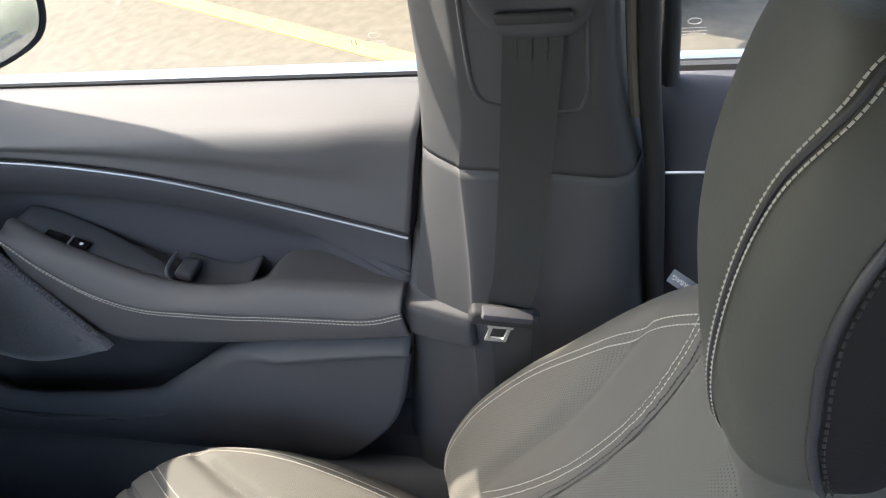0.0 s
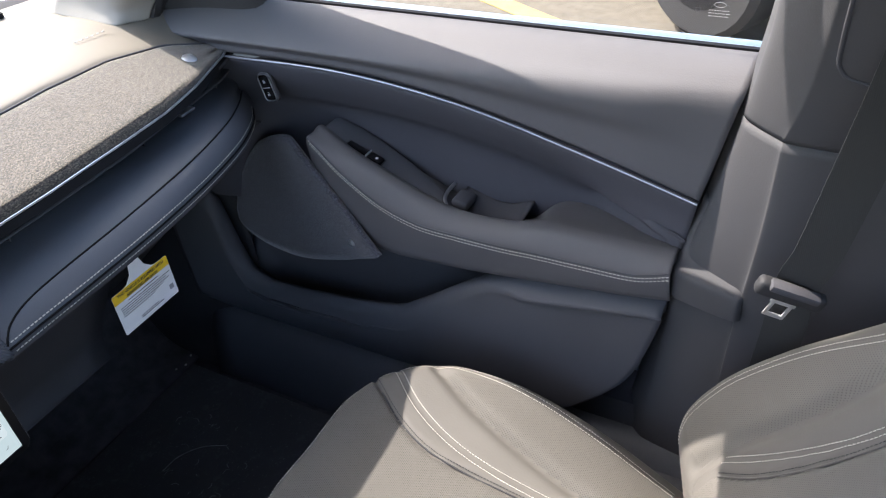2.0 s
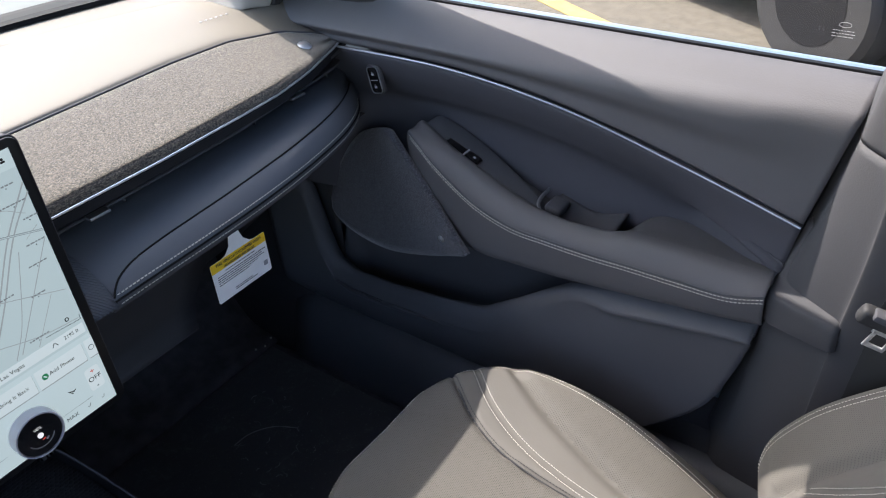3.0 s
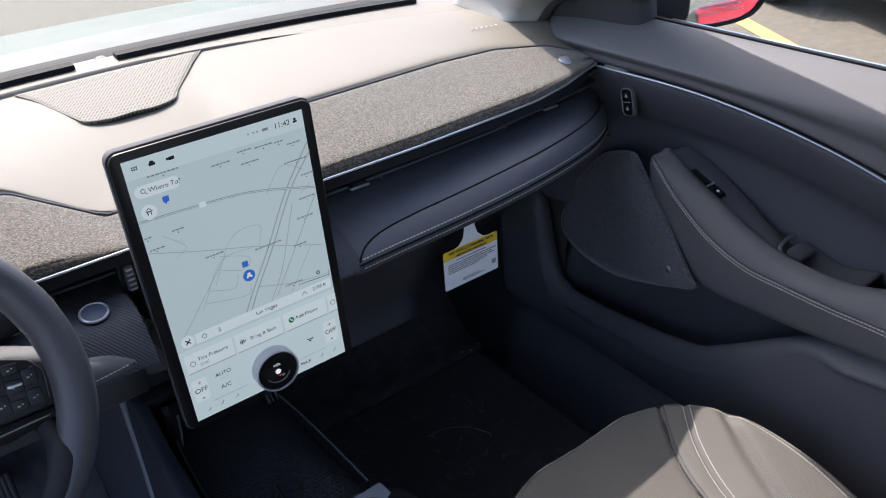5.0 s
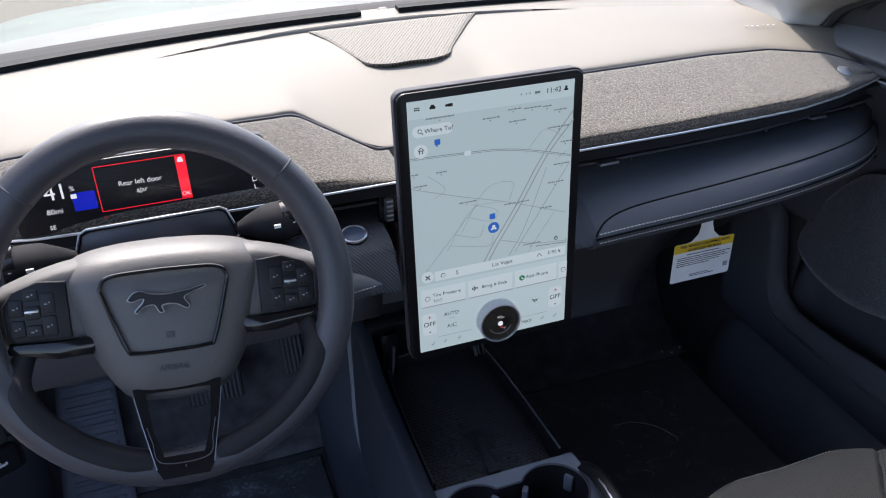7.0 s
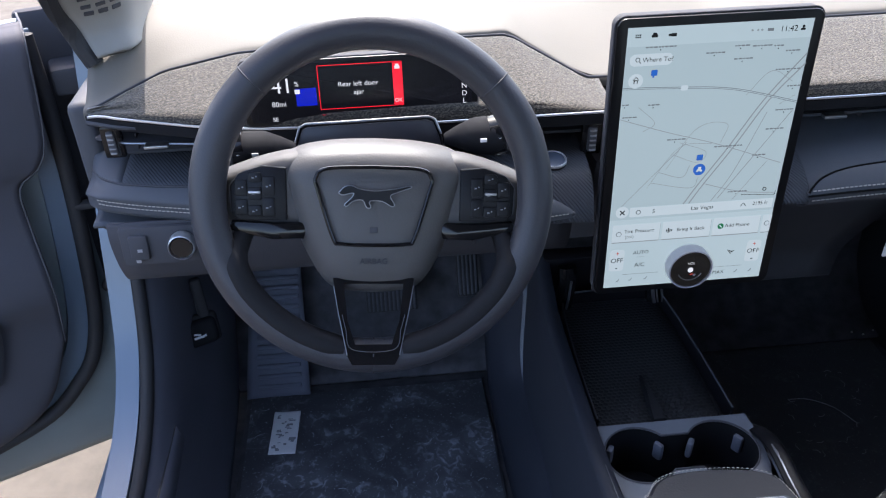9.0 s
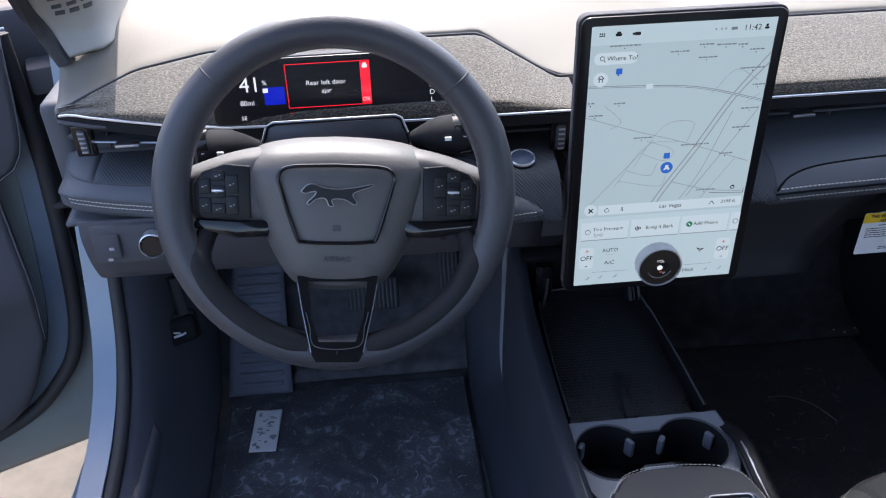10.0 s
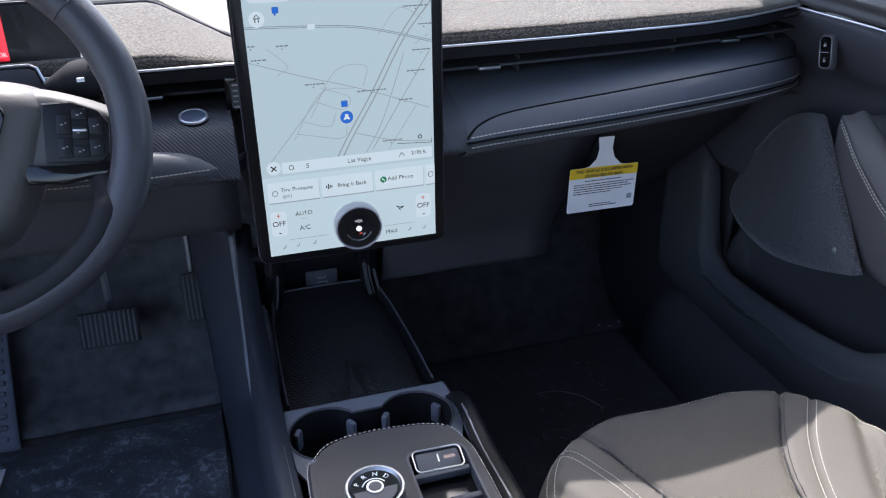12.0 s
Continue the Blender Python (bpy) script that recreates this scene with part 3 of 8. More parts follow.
dash = thing("dashboard", "dark grey padded dashboard with heather cloth speaker bar and full-width vent", "dashboard", (0, 0.75, 1.0))
XS = list(np.linspace(-0.75, 0.75, 61))
rows = []
for x in XS:
    y0, z0 = top_edge(x)
    ys = 1.178 - 0.37 * x * x
    k = 1 if abs(x) < 0.70 else 0.6
    rows.append([(x, y0 + 0.002, z0 - 0.012), (x, y0 + 0.006, z0 - 0.001), (x, y0 + 0.03, z0 + 0.007), (x, (y0 + ys) / 2, 1.112), (x, ys - 0.02, 1.113), (x, ys - 0.003, 1.111), (x, ys, 1.104)])
pad_grid = loft(rows, 40, 121)
put("top_pad", grid_bm(pad_grid, -0.008), vinyl_pad, dash, "dark grey grained soft top pad")
rows = [[(x, 1.178 - 0.37 * x * x - 0.004, 1.1085), (x, 1.178 - 0.37 * x * x + 0.007, 1.1112), (x, 1.232 - 0.28 * x * x, 1.1115), (x, 1.262 - 0.22 * x * x, 1.1105), (x, 1.275 - 0.2 * x * x, 1.106), (x, 1.28 - 0.2 * x * x, 1.085)] for x in XS]
put("cowl_pad", grid_bm(loft(rows, 24, 61), -0.006), vinyl_pad, dash)
rows = [[(x, 1.278 - 0.2 * x * x, 1.100), (x, 1.35 - 0.2 * x * x, 1.092), (x, 1.48 - 0.2 * x * x, 1.070)] for x in XS]
put("screen_border", grid_bm(loft(rows, 6, 61), -0.004), band_black, dash, "black band along the foot of the windscreen")
for x0, x1 in ((-0.60, -0.005), (0.065, 0.62)):
    p = [(x, 1.238 - 0.25 * x * x, 1.1190) for x in np.linspace(x0, x1, 20)]
    put("demister_slot", sweep_bm(p, [(-0.013, -0.006), (0.013, -0.006), (0.0125, 0.002), (-0.0125, 0.002)]), band_black, dash, "dark demister slot")
put("sensor_clip", merge(rbox(0.05, 0.03, 0.018, 0.006, pose(0.03, 1.30, 1.092)), rbox(0.02, 0.02, 0.022, 0.006, pose(0.055, 1.30, 1.094))), vinyl_pad, dash)

# cloth speaker bar, on both sides of the screen
for x0, x1 in ((-0.742, -0.095), (0.092, 0.742)):
    rows = []
    for x in np.linspace(x0, x1, 40):
        yc = edge_y(x)
        y1, z1 = top_edge(x)
        zc = min(1.058, z1 - 0.004)
        h = z1 - zc
        rows.append([(x, yc + 0.004, zc - 0.006), (x, yc, zc), (x, yc + 0.001, zc + h * 0.13), (x, yc + 0.004, zc + h * 0.24), (x, yc + 0.012, zc + h * 0.36), (x, yc + (y1 - yc) * 0.4, zc + h * 0.60), (x, yc + (y1 - yc) * 0.75, zc + h * 0.86), (x, y1 - 0.002, z1), (x, y1 + 0.002, z1 - 0.008)])
    put("speaker_cloth", grid_bm(loft(rows, 40, 80), -0.004), cloth_bar, dash, "grey-brown heather woven cloth panel")
    p = [(x, edge_y(x) - 0.001, min(1.056, top_edge(x)[1] - 0.006)) for x in np.linspace(x0, x1, 50)]
    put("strip_or_glint", sweep_bm(p, circle(0.0015, 8, 0.0018)), chrome, dash, "thin pale streak standing in for a reflection")
    p = [(x, edge_y(x) + 0.006, 1.046) for x in np.linspace(x0, x1, 50)]
    put("strip_backing", sweep_bm(p, [(-0.007, -0.006), (0.007, -0.006), (0.007, 0.007), (-0.007, 0.007)]), stalk_plastic, dash)
p = [top_edge(x) for x in np.linspace(-0.742, 0.742, 120)]
put("pad_piping", tube([(x, y + 0.003, z + 0.0005) for x, (y, z) in zip(np.linspace(-0.742, 0.742, 120), p)], 0.0016, 6), plastic_deep, dash)

# vent slot
rows = [[(x, strip_y(x) - 0.006, 1.043), (x, 0.785, 1.040), (x, 0.80, 1.03), (x, 0.80, 0.99), (x, 0.79, 0.982)] for x in np.linspace(-0.745, 0.745, 40)]
put("vent_cavity", grid_bm(loft(rows, 14, 60), 0.004), plastic_deep, dash)
for x0, x1 in ((-0.735, -0.56), (-0.30, -0.125), (0.115, 0.735)):
    p = [(x, strip_y(x) + 0.026, 1.018) for x in np.linspace(x0, x1, 30)]
    put("vent_vane", sweep_bm(p, [(-0.018, -0.0018), (0.018, -0.0018), (0.018, 0.0018), (-0.018, 0.0018)]), plastic_deep, dash)
    p = [(x, strip_y(x) + 0.0075, 1.018) for x in np.linspace(x0, x1, 30)]
    put("vane_edge", tube(p, 0.0011, 6), satin if x0 < -0.5 else plastic_dark, dash, "thin vane edge")
for x in (0.205, 0.585, -0.66, -0.215):
    tab = rbox(0.030, 0.014, 0.0045, 0.0015, pose(x, strip_y(x) + 0.003, 1.018))
    put("vent_tab", tab, satin, dash, "satin metal vent slider")
for x in (0.255, 0.50, 0.69, -0.60, -0.69):
    put("vent_rib", rbox(0.002, 0.02, 0.022, 0.0008, pose(x, strip_y(x) + 0.030, 1.014)), plastic_deep, dash)
for x in (-0.718, -0.118):
    put("wheel_frame", rbox(0.026, 0.010, 0.044, 0.003, pose(x, strip_y(x) + 0.007 if x < -0.5 else 0.681, 1.018)), gloss_black, dash)
    wheel = put("vent_wheel", rbox(0.012, 0.012, 0.034, 0.004, pose(x, strip_y(x) + 0.004 if x < -0.5 else 0.677, 1.018)), plastic_dark, dash)
    for i in range(5):
        part("rib", rbox(0.008, 0.003, 0.0020, 0.0006, pose(x, (strip_y(x) + 0.006 if x < -0.5 else 0.679) - 0.008, 1.005 + 0.0065 * i)), ink_grey, wheel)


# lower shelf of the dashboard
def nose_y(x):
    if x < -0.5:
        return lerp(-x, (0.5, 0.6, 0.63, 0.68, 0.724, 0.744, 0.75), (0.629, 0.656, 0.664, 0.677, 0.693, 0.703, 0.712))
    return lerp(abs(x), (0, 0.115, 0.135, 0.16, 0.30, 0.45, 0.6, 0.7, 0.75), (0.69, 0.68, 0.645, 0.622, 0.602, 0.618, 0.654, 0.697, 0.76))


def mid_yz(x):
    a = abs(x)
    if x < -0.5:
        return (lerp(a, (0.5, 0.6, 0.65, 0.70, 0.72, 0.735, 0.75), (0.660, 0.675, 0.683, 0.697, 0.708, 0.725, 0.75)), lerp(a, (0.5, 0.72, 0.75), (0.988, 0.984, 0.978)))
    return (lerp(a, (0, 0.115, 0.135, 0.16, 0.2, 0.3, 0.45, 0.6, 0.7, 0.75), (0.69, 0.68, 0.64, 0.62, 0.609, 0.61, 0.645, 0.695, 0.742, 0.78)),
            lerp(a, (0, 0.115, 0.135, 0.16, 0.2, 0.3, 0.45, 0.6, 0.7, 0.75), (0.955, 0.955, 0.957, 0.966, 0.980, 0.990, 0.989, 0.983, 0.974, 0.97)))


rows, rows2 = [], []
for x in np.linspace(-0.75, 0.75, 76):
    ym, zm = mid_yz(x)
    yn = nose_y(x)
    zn = 0.958 if abs(x) > 0.2 else lerp(abs(x), (0, 0.13, 0.2), (0.94, 0.945, 0.956))
    yb = 0.795
    k = 0.015 * max(0.0, min(1.0, min((x + 0.31) / 0.06, (-0.10 - x) / 0.02)))
    rows.append([(x, yb, 0.984 + k), (x, (yb * 2 + ym) / 3, 0.992 + k), (x, (yb + ym * 2) / 3, (0.994 + zm * 2) / 3 + 0.002 + k * 0.9), (x, ym, zm)])
    rows2.append([(x, ym, zm - 0.001), (x, ym - 0.010, zm - 0.006), (x, min(ym, yn) - 0.003, (zm + zn) / 2), (x, yn - 0.001, zn + 0.004), (x, yn + 0.002, zn - 0.012), (x, yn + 0.03, zn - 0.028), (x, 0.70, 0.925)])
top_g, nose_g = loft(rows, 14, 150)[:90], loft(rows2, 26, 150)[:90]
for i0, i1, mt, tx in ((0, 6, ledge_vinyl, ""), (5, 45, rib_panel, "fine ribbed dark trim panel"), (44, 66, rib_panel, ""), (65, 90, rib_panel, "")):
    put("shelf_top", grid_bm(top_g[i0:i1], 0.005), mt, dash, tx)
put("shelf_nose", grid_bm(nose_g, 0.005), ledge_vinyl, dash, "dark stitched soft shelf edge")
xs = np.linspace(-0.15, -0.735, 90)
for dz in (0.0, 0.006):
    path, nv = hug(nose_g, [(x, nose_y(x) - 0.0035, 0.9585 + dz) for x in xs], 0.0005, (0, -1, 0.3))
    ob = put("stitching", stitches(path, nv, 0.0055, 0.004, 0.0008), thread, dash, "pale thread stitching")
    ob["kind"] = "stuff"
path = [(x, mid_yz(x)[0] - 0.001, mid_yz(x)[1] + 0.0015) for x in xs]
put("shelf_seam", tube(hug(nose_g, path, 0.0004, (0, -0.5, 1))[0], 0.0013, 6), plastic_deep, dash)

# passenger's side: ribbed panel, smooth ledge and a padded inlay between two seams
LOW = cr([(0.150, 0.618, 0.9485), (0.20, 0.613, 0.954), (0.30, 0.607, 0.961), (0.40, 0.606, 0.967), (0.50, 0.616, 0.970), (0.60, 0.642, 0.968), (0.68, 0.687, 0.9585), (0.735, 0.737, 0.948)], 120)
UPP = cr([(0.151, 0.619, 0.9505), (0.157, 0.624, 0.956), (0.172, 0.632, 0.964), (0.20, 0.6355, 0.9725), (0.25, 0.635, 0.979), (0.363, 0.629, 0.990), (0.49, 0.634, 0.9985), (0.60, 0.663, 0.9965), (0.68, 0.708, 0.986), (0.735, 0.752, 0.974)], 240)
UPX = UPP[:, 0]


def low_yz(x):
    return lerp(x, LOW[:, 0], LOW[:, 1]), lerp(x, LOW[:, 0], LOW[:, 2])


def upp_yz(x):
    return lerp(x, UPX, UPP[:, 1]), lerp(x, UPX, UPP[:, 2])


XP = np.r_[np.linspace(0.150, 0.21, 24)[:-1], np.linspace(0.21, 0.74, 60)]
inlay, ledge, under = [], [], []
for x in XP:
    (yl, zl), (yu, zu) = low_yz(x), upp_yz(x)
    k = min(1.0, (x - 0.150) / 0.05)
    inlay.append([(x, yu + 0.002, zu - 0.003), (x, yu - 0.001, zu + 0.0012 * k), (x, yu * 0.7 + yl * 0.3 - 0.003 * k, zu * 0.7 + zl * 0.3 + 0.003 * k), (x, yu * 0.3 + yl * 0.7 - 0.003 * k, zu * 0.3 + zl * 0.7 + 0.002 * k), (x, yl, zl), (x, yl + 0.002, zl - 0.006)])
    yb = 0.80
    ledge.append([(x, yb, 1.000), (x, yb * 0.6 + yu * 0.4, 1.003 - 0.2 * (1.0 - zu) * 0.4), (x, yb * 0.25 + yu * 0.75, zu + 0.006 + (1.0 - zu) * 0.35), (x, yu + 0.010, zu + 0.003), (x, yu + 0.001, zu - 0.001), (x, yu + 0.003, zu - 0.006)])
    under.append([(x, yl + 0.001, zl - 0.004), (x, yl, zl - 0.011), (x, yl + 0.006, zl - 0.020), (x, yl + 0.035, zl - 0.030), (x, 0.73, 0.922)])
inlay_g, ledge_g, under_g = (np.array([cr(r, n) for r in rr]) for rr, n in ((inlay, 18), (ledge, 22), (under, 12)))
put("passenger_inlay", grid_bm(inlay_g, 0.003), ledge_vinyl, dash, "padded blue-grey inlay between two seams")
put("passenger_ledge", grid_bm(ledge_g, 0.003), ledge_vinyl, dash, "smooth dark shelf top")
put("passenger_under", grid_bm(under_g, 0.003), plastic_deep, dash)
rows = []
for x in np.linspace(0.10, 0.152, 14):
    k = (x - 0.10) / 0.052
    rows.append([(x, 0.80, 1.000), (x, 0.735, 0.998), (x, 0.675 - 0.004 * k, 0.982), (x, 0.640 - 0.002 * k, 0.966 + 0.001 * k), (x, 0.624 - 0.004 * k, 0.950), (x, 0.622 - 0.003 * k, 0.935), (x, 0.66, 0.918)])
put("ribbed_end", grid_bm(np.array([cr(r, 24) for r in rows]), 0.003), rib_panel, dash, "fine ribbed dark trim panel")
put("inlay_seam", tube(UPP + np.array([0, -0.0006, 0.0012]), 0.0015, 6), band_black, dash)
put("lower_seam", tube(LOW + np.array([0, -0.0012, -0.0012]), 0.0014, 6), band_black, dash)
for grid_, dy, dz in ((inlay_g, 0.001, 0.0050), (under_g, 0.0, -0.0085)):
    path, nv = hug(grid_, LOW[2:-2] + np.array([0, dy, dz]), 0.0006, (0, -1, 0.3))
    ob = put("inlay_stitching", stitches(path, nv, 0.0055, 0.004, 0.0008), thread, dash, "pale thread stitching")
    ob["kind"] = "stuff"

# lower panels
rows = [[(x, 0.70, 0.93), (x, 0.715, 0.90), (x, 0.76, 0.83), (x, 0.845, 0.70), (x, 0.86, 0.65), (x, 0.875, 0.615), (x, 1.0, 0.60), (x, 1.3, 0.62)] for x in (0.09, 0.2, 0.385)]
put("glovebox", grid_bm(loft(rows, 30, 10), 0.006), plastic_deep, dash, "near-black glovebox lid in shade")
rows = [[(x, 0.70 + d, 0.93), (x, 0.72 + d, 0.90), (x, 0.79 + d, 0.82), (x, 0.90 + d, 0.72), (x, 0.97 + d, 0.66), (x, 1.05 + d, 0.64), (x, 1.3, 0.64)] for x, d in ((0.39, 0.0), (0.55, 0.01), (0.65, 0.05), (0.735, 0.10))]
# footwell shade put into the panel's colour
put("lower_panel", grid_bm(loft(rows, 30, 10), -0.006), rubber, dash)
rows = [[(x, 0.70, 0.93), (x, 0.695, 0.905), (x, 0.705, 0.86), (x, 0.73, 0.825), (x, 0.80, 0.80), (x, 0.95, 0.79), (x, 1.3, 0.80)] for x in (-0.735, -0.6, -0.45, -0.3, -0.13)]
put("knee_panel", grid_bm(loft(rows, 30, 20), -0.006), knee_vinyl, dash)
put("dash_end", rbox(0.034, 0.26, 0.20, 0.012, pose(-0.768, 0.93, 0.95), 3), plastic_dark, dash)
put("centre_support", merge(rbox(0.20, 0.24, 0.25, 0.02, pose(-0.005, 1.0, 0.845)), rbox(0.22, 0.1, 0.1, 0.02, pose(0, 0.74, 0.93))), plastic_deep, dash)

# folded ribbed panel with the start button, and the padded end below it
rows = []
for x, dz in ((-0.275, -0.022), (-0.255, -0.010), (-0.235, -0.002), (-0.20, 0.0), (-0.17, 0.0), (-0.14, -0.001), (-0.127, -0.002)):
    rows.append([(x, y, z + dz) for y, z in ((0.725, 1.004), (0.70, 1.004), (0.66, 1.0005), (0.637, 0.9955), (0.630, 0.992), (0.624, 0.986), (0.612, 0.968), (0.606, 0.952), (0.609, 0.940), (0.65, 0.934))])
put("button_panel", grid_bm(loft(rows, 60, 24), 0.004), rib_panel, dash, "folded ribbed panel round the start button")
rows = []
for x, zt in ((-0.285, 0.978), (-0.25, 0.983), (-0.215, 0.982), (-0.185, 0.976), (-0.165, 0.966), (-0.152, 0.957)):
    k = (zt - 0.955) / 0.028
    rows.append([(x, 0.612, zt), (x, 0.606 - 0.004 * k, zt - 0.002 * k), (x, 0.604 - 0.012 * k, (zt + 0.956) / 2), (x, 0.604 - 0.014 * k, 0.957), (x, 0.604 - 0.008 * k, 0.951), (x, 0.612, 0.949)])
pad_g = loft(rows, 30, 40)
put("padded_end", grid_bm(pad_g, 0.003), ledge_vinyl, dash, "stitched soft end of the shelf")
path, nv = hug(pad_g, [(x, 0.590, 0.961) for x in np.linspace(-0.28, -0.156, 40)], 0.0006, (0, -1, 0.3))
ob = put("pad_stitching", stitches(path, nv, 0.0050, 0.0038, 0.0007), thread, dash, "pale thread stitching")
ob["kind"] = "stuff"

# start button
m = pose(-0.1697, 0.657, 0.9995, 11, 0, 0)
put("start_button", lathe([(0.0, -0.012), (0.0172, -0.012), (0.0172, 0.0025), (0.0, 0.0028)], 40, m), button_black, dash, "black start button body")
put("button_ring", lathe([(0.0140, 0.002), (0.0167, 0.002), (0.0165, 0.0048), (0.0152, 0.0056), (0.0140, 0.0045)], 40, m), chrome, dash, "round start button with chrome ring")
put("button_face", lathe([(0.0, 0.002), (0.0141, 0.002), (0.0137, 0.0048), (0.0, 0.0056)], 36, m), button_blue, dash)
# the shelf lies a little deeper under the vent
SET_BACK = Matrix.Translation((-0.26, -0.24, 1.40)) @ Matrix.Scale(1.030, 4) @ Matrix.Translation((0.26, 0.24, -1.40))
for ob in list(dash.children):
    if ob.name.split(".")[0] in ("shelf_top", "shelf_nose", "shelf_seam", "stitching"):
        ob.data.transform(SET_BACK)
# ambient sensor dome at the passenger's end of the cloth
put("sensor_dome", lathe([(0.0, 0), (0.0125, 0), (0.0115, 0.005), (0.006, 0.009), (0.0, 0.010)], 24, pose(0.645, 0.751, 1.0705, 20, 10, 0)), chrome, dash, "small bright dome")
# centre speaker grille
GY, GW, GC = (0.940, 0.946, 0.958, 0.985, 1.04, 1.10, 1.158), (0.030, 0.050, 0.066, 0.076, 0.098, 0.122, 0.150), (0.0, 0.0, 0.001, 0.004, 0.015, 0.027, 0.037)
gr = loft([[(c + w * k, y, 1.1168 - 0.0012 * abs(k)) for k in (-1, -0.5, 0, 0.5, 1)] for y, w, c in zip(GY, GW, GC)], 24, 30)[:, ::-1]
mesh_mat = dotted(material("mesh_grey", (0.150, 0.136, 0.115), 0.7, spec=0.2, var=0.05), (0, 1), 0.0055, 0.3, dark=0.25)
put("speaker_grille", grid_bm(gr, -0.004), mesh_mat, dash, "fine perforated centre speaker grille")
edge = [tuple(v) for v in gr[::-1, 0]] + [tuple(v) for v in gr[0]] + [tuple(v) for v in gr[:, -1]]
put("grille_rim", tube(even(edge, 80), 0.0009, 6), vinyl_pad, dash)
# small moulded mark on the pad
for i in range(6):
    put("pad_mark", rbox(0.004, 0.003, 0.0012, 0.0004, pose(0.575 + 0.009 * i, 0.905 - 0.002 * i, 1.1125)), ink_grey, dash)


# ---- passenger door ----
def rear_y(z):
    return lerp(z, (0.40, 0.5, 0.6, 0.715, 0.845, 0.94, 1.11, 1.14), (0.26, 0.14, 0.058, 0.016, 0.0, -0.018, -0.060, -0.065))


def sheared(rows):
    """Draws the rear rows of a panel onto the door's rear outline."""
    out = []
    for r in rows:
        q = []
        for x, y, z in r:
            w = max(0.0, min(1.0, (0.25 - y) / 0.28))
            q.append((x, y + (rear_y(z) + 0.03) * w, z))
        out.append(q)
    return out


door = thing("door_1", "closed dark grey padded car door with stitched armrest and cloth speaker panel", "car door", (0.74, 0.45, 0.4))
tagged(door, kind="structure")
CY, CZ = (-0.03, 0.15, 0.32, 0.52, 0.76, 1.0), (0.945, 0.993, 1.034, 1.056, 1.053, 1.05)
YS = (-0.03, 0.02, 0.08, 0.16, 0.26, 0.36, 0.48, 0.6, 0.72, 0.84, 0.98)
rows = []
for y in YS:
    c = lerp(y, CY, CZ)
    k = max(0.0, min(1.0, (y + 0.03) / 0.15))
    k = k * k * (3 - 2 * k)
    g_ = 1.10 - c
    rows.append([(0.778, y, 1.118), (0.768, y, 1.131), (0.752, y, 1.127), (0.726, y, 1.112), (0.710 - 0.011 * k, y, 1.093), (0.7065 - 0.011 * k, y, c + 0.68 * g_), (0.7065 + 0.002 * k, y, c + 0.42 * g_), (0.709 + 0.001 * k, y, c + 0.010), (0.716, y, c + 0.003)])
put("upper_panel", grid_bm(loft(sheared(rows), 40, 60), -0.005), vinyl_door, door, "smooth dark grey soft upper door trim")
rows = []
for y in YS:
    c = lerp(y, CY, CZ)
    k = max(0.0, min(1.0, (y + 0.01) / 0.16))
    kf = max(0.0, min(1.0, (0.9 - y) / 0.2))
    d = 0.075 * k * kf
    zb = 0.80
    rows.append([(0.720, y, c - 0.003), (0.716, y, c - 0.012), (0.724 + d * 0.15, y, c - 0.045), (0.724 + d * 0.55, y, c - 0.085), (0.72 + d, y, c - 0.13 if c > 0.98 else c - 0.07), (0.72 + d, y, zb), (0.72 + d, y, zb - 0.06)])
put("middle_panel", grid_bm(loft(sheared(rows), 40, 60), -0.005), vinyl_dark, door, "dark recessed middle door trim")
cz_s = cr([(a, b) for a, b in zip(CY, CZ)], 80)
p = [(0.7075, y + (rear_y(z) + 0.03) * max(0, min(1, (0.25 - y) / 0.28)), z) for y, z in cz_s]
put("strip_or_glint", tube(p, 0.0019, 8), satin, door, "thin pale streak standing in for a reflection")

# armrest
AY = (0.0, 0.05, 0.12, 0.20, 0.255, 0.33, 0.40, 0.47, 0.54, 0.585, 0.608, 0.624)
SX = (0.676, 0.677, 0.679, 0.681, 0.682, 0.683, 0.684, 0.687, 0.695, 0.705, 0.712, 0.724)
SZ = (0.848, 0.832, 0.828, 0.825, 0.822, 0.822, 0.825, 0.846, 0.884, 0.913, 0.926, 0.906)
TZ = (0.864, 0.863, 0.862, 0.859, 0.848, 0.846, 0.859, 0.886, 0.911, 0.928, 0.932, 0.908)
IZ = (0.858, 0.858, 0.858, 0.850, 0.806, 0.802, 0.832, 0.860, 0.884, 0.900, 0.902, 0.880)
UZ = (0.787, 0.778, 0.768, 0.757, 0.750, 0.742, 0.738, 0.735, 0.750, 0.775, 0.785, 0.795)
rows = []
for y, sx, sz, tz, iz, uz in zip(AY, SX, SZ, TZ, IZ, UZ):
    rows.append([(0.812, y, iz - 0.012), (0.778, y, iz - 0.004), (0.744, y, iz), (sx + 0.044, y, iz + (tz - iz) * 0.75), (sx + 0.032, y, tz), (sx + 0.017, y, tz - 0.004), (sx + 0.005, y, sz + (tz - sz) * 0.42), (sx, y, sz), (sx + 0.001, y, sz - 0.014), (sx + 0.005, y, (sz + uz) / 2), (sx + 0.013, y, uz + 0.007), (sx + 0.032, y, uz), (0.80, y, uz + 0.01)])
arm_g = loft(rows, 80, 110)
arm = put("armrest", grid_bm(arm_g, -0.004), vinyl_door, door, "padded door armrest with pale double stitching")
seam_c = cr([(SX[i] - 0.0005, AY[i], SZ[i]) for i in range(len(AY) - 1)], 200)
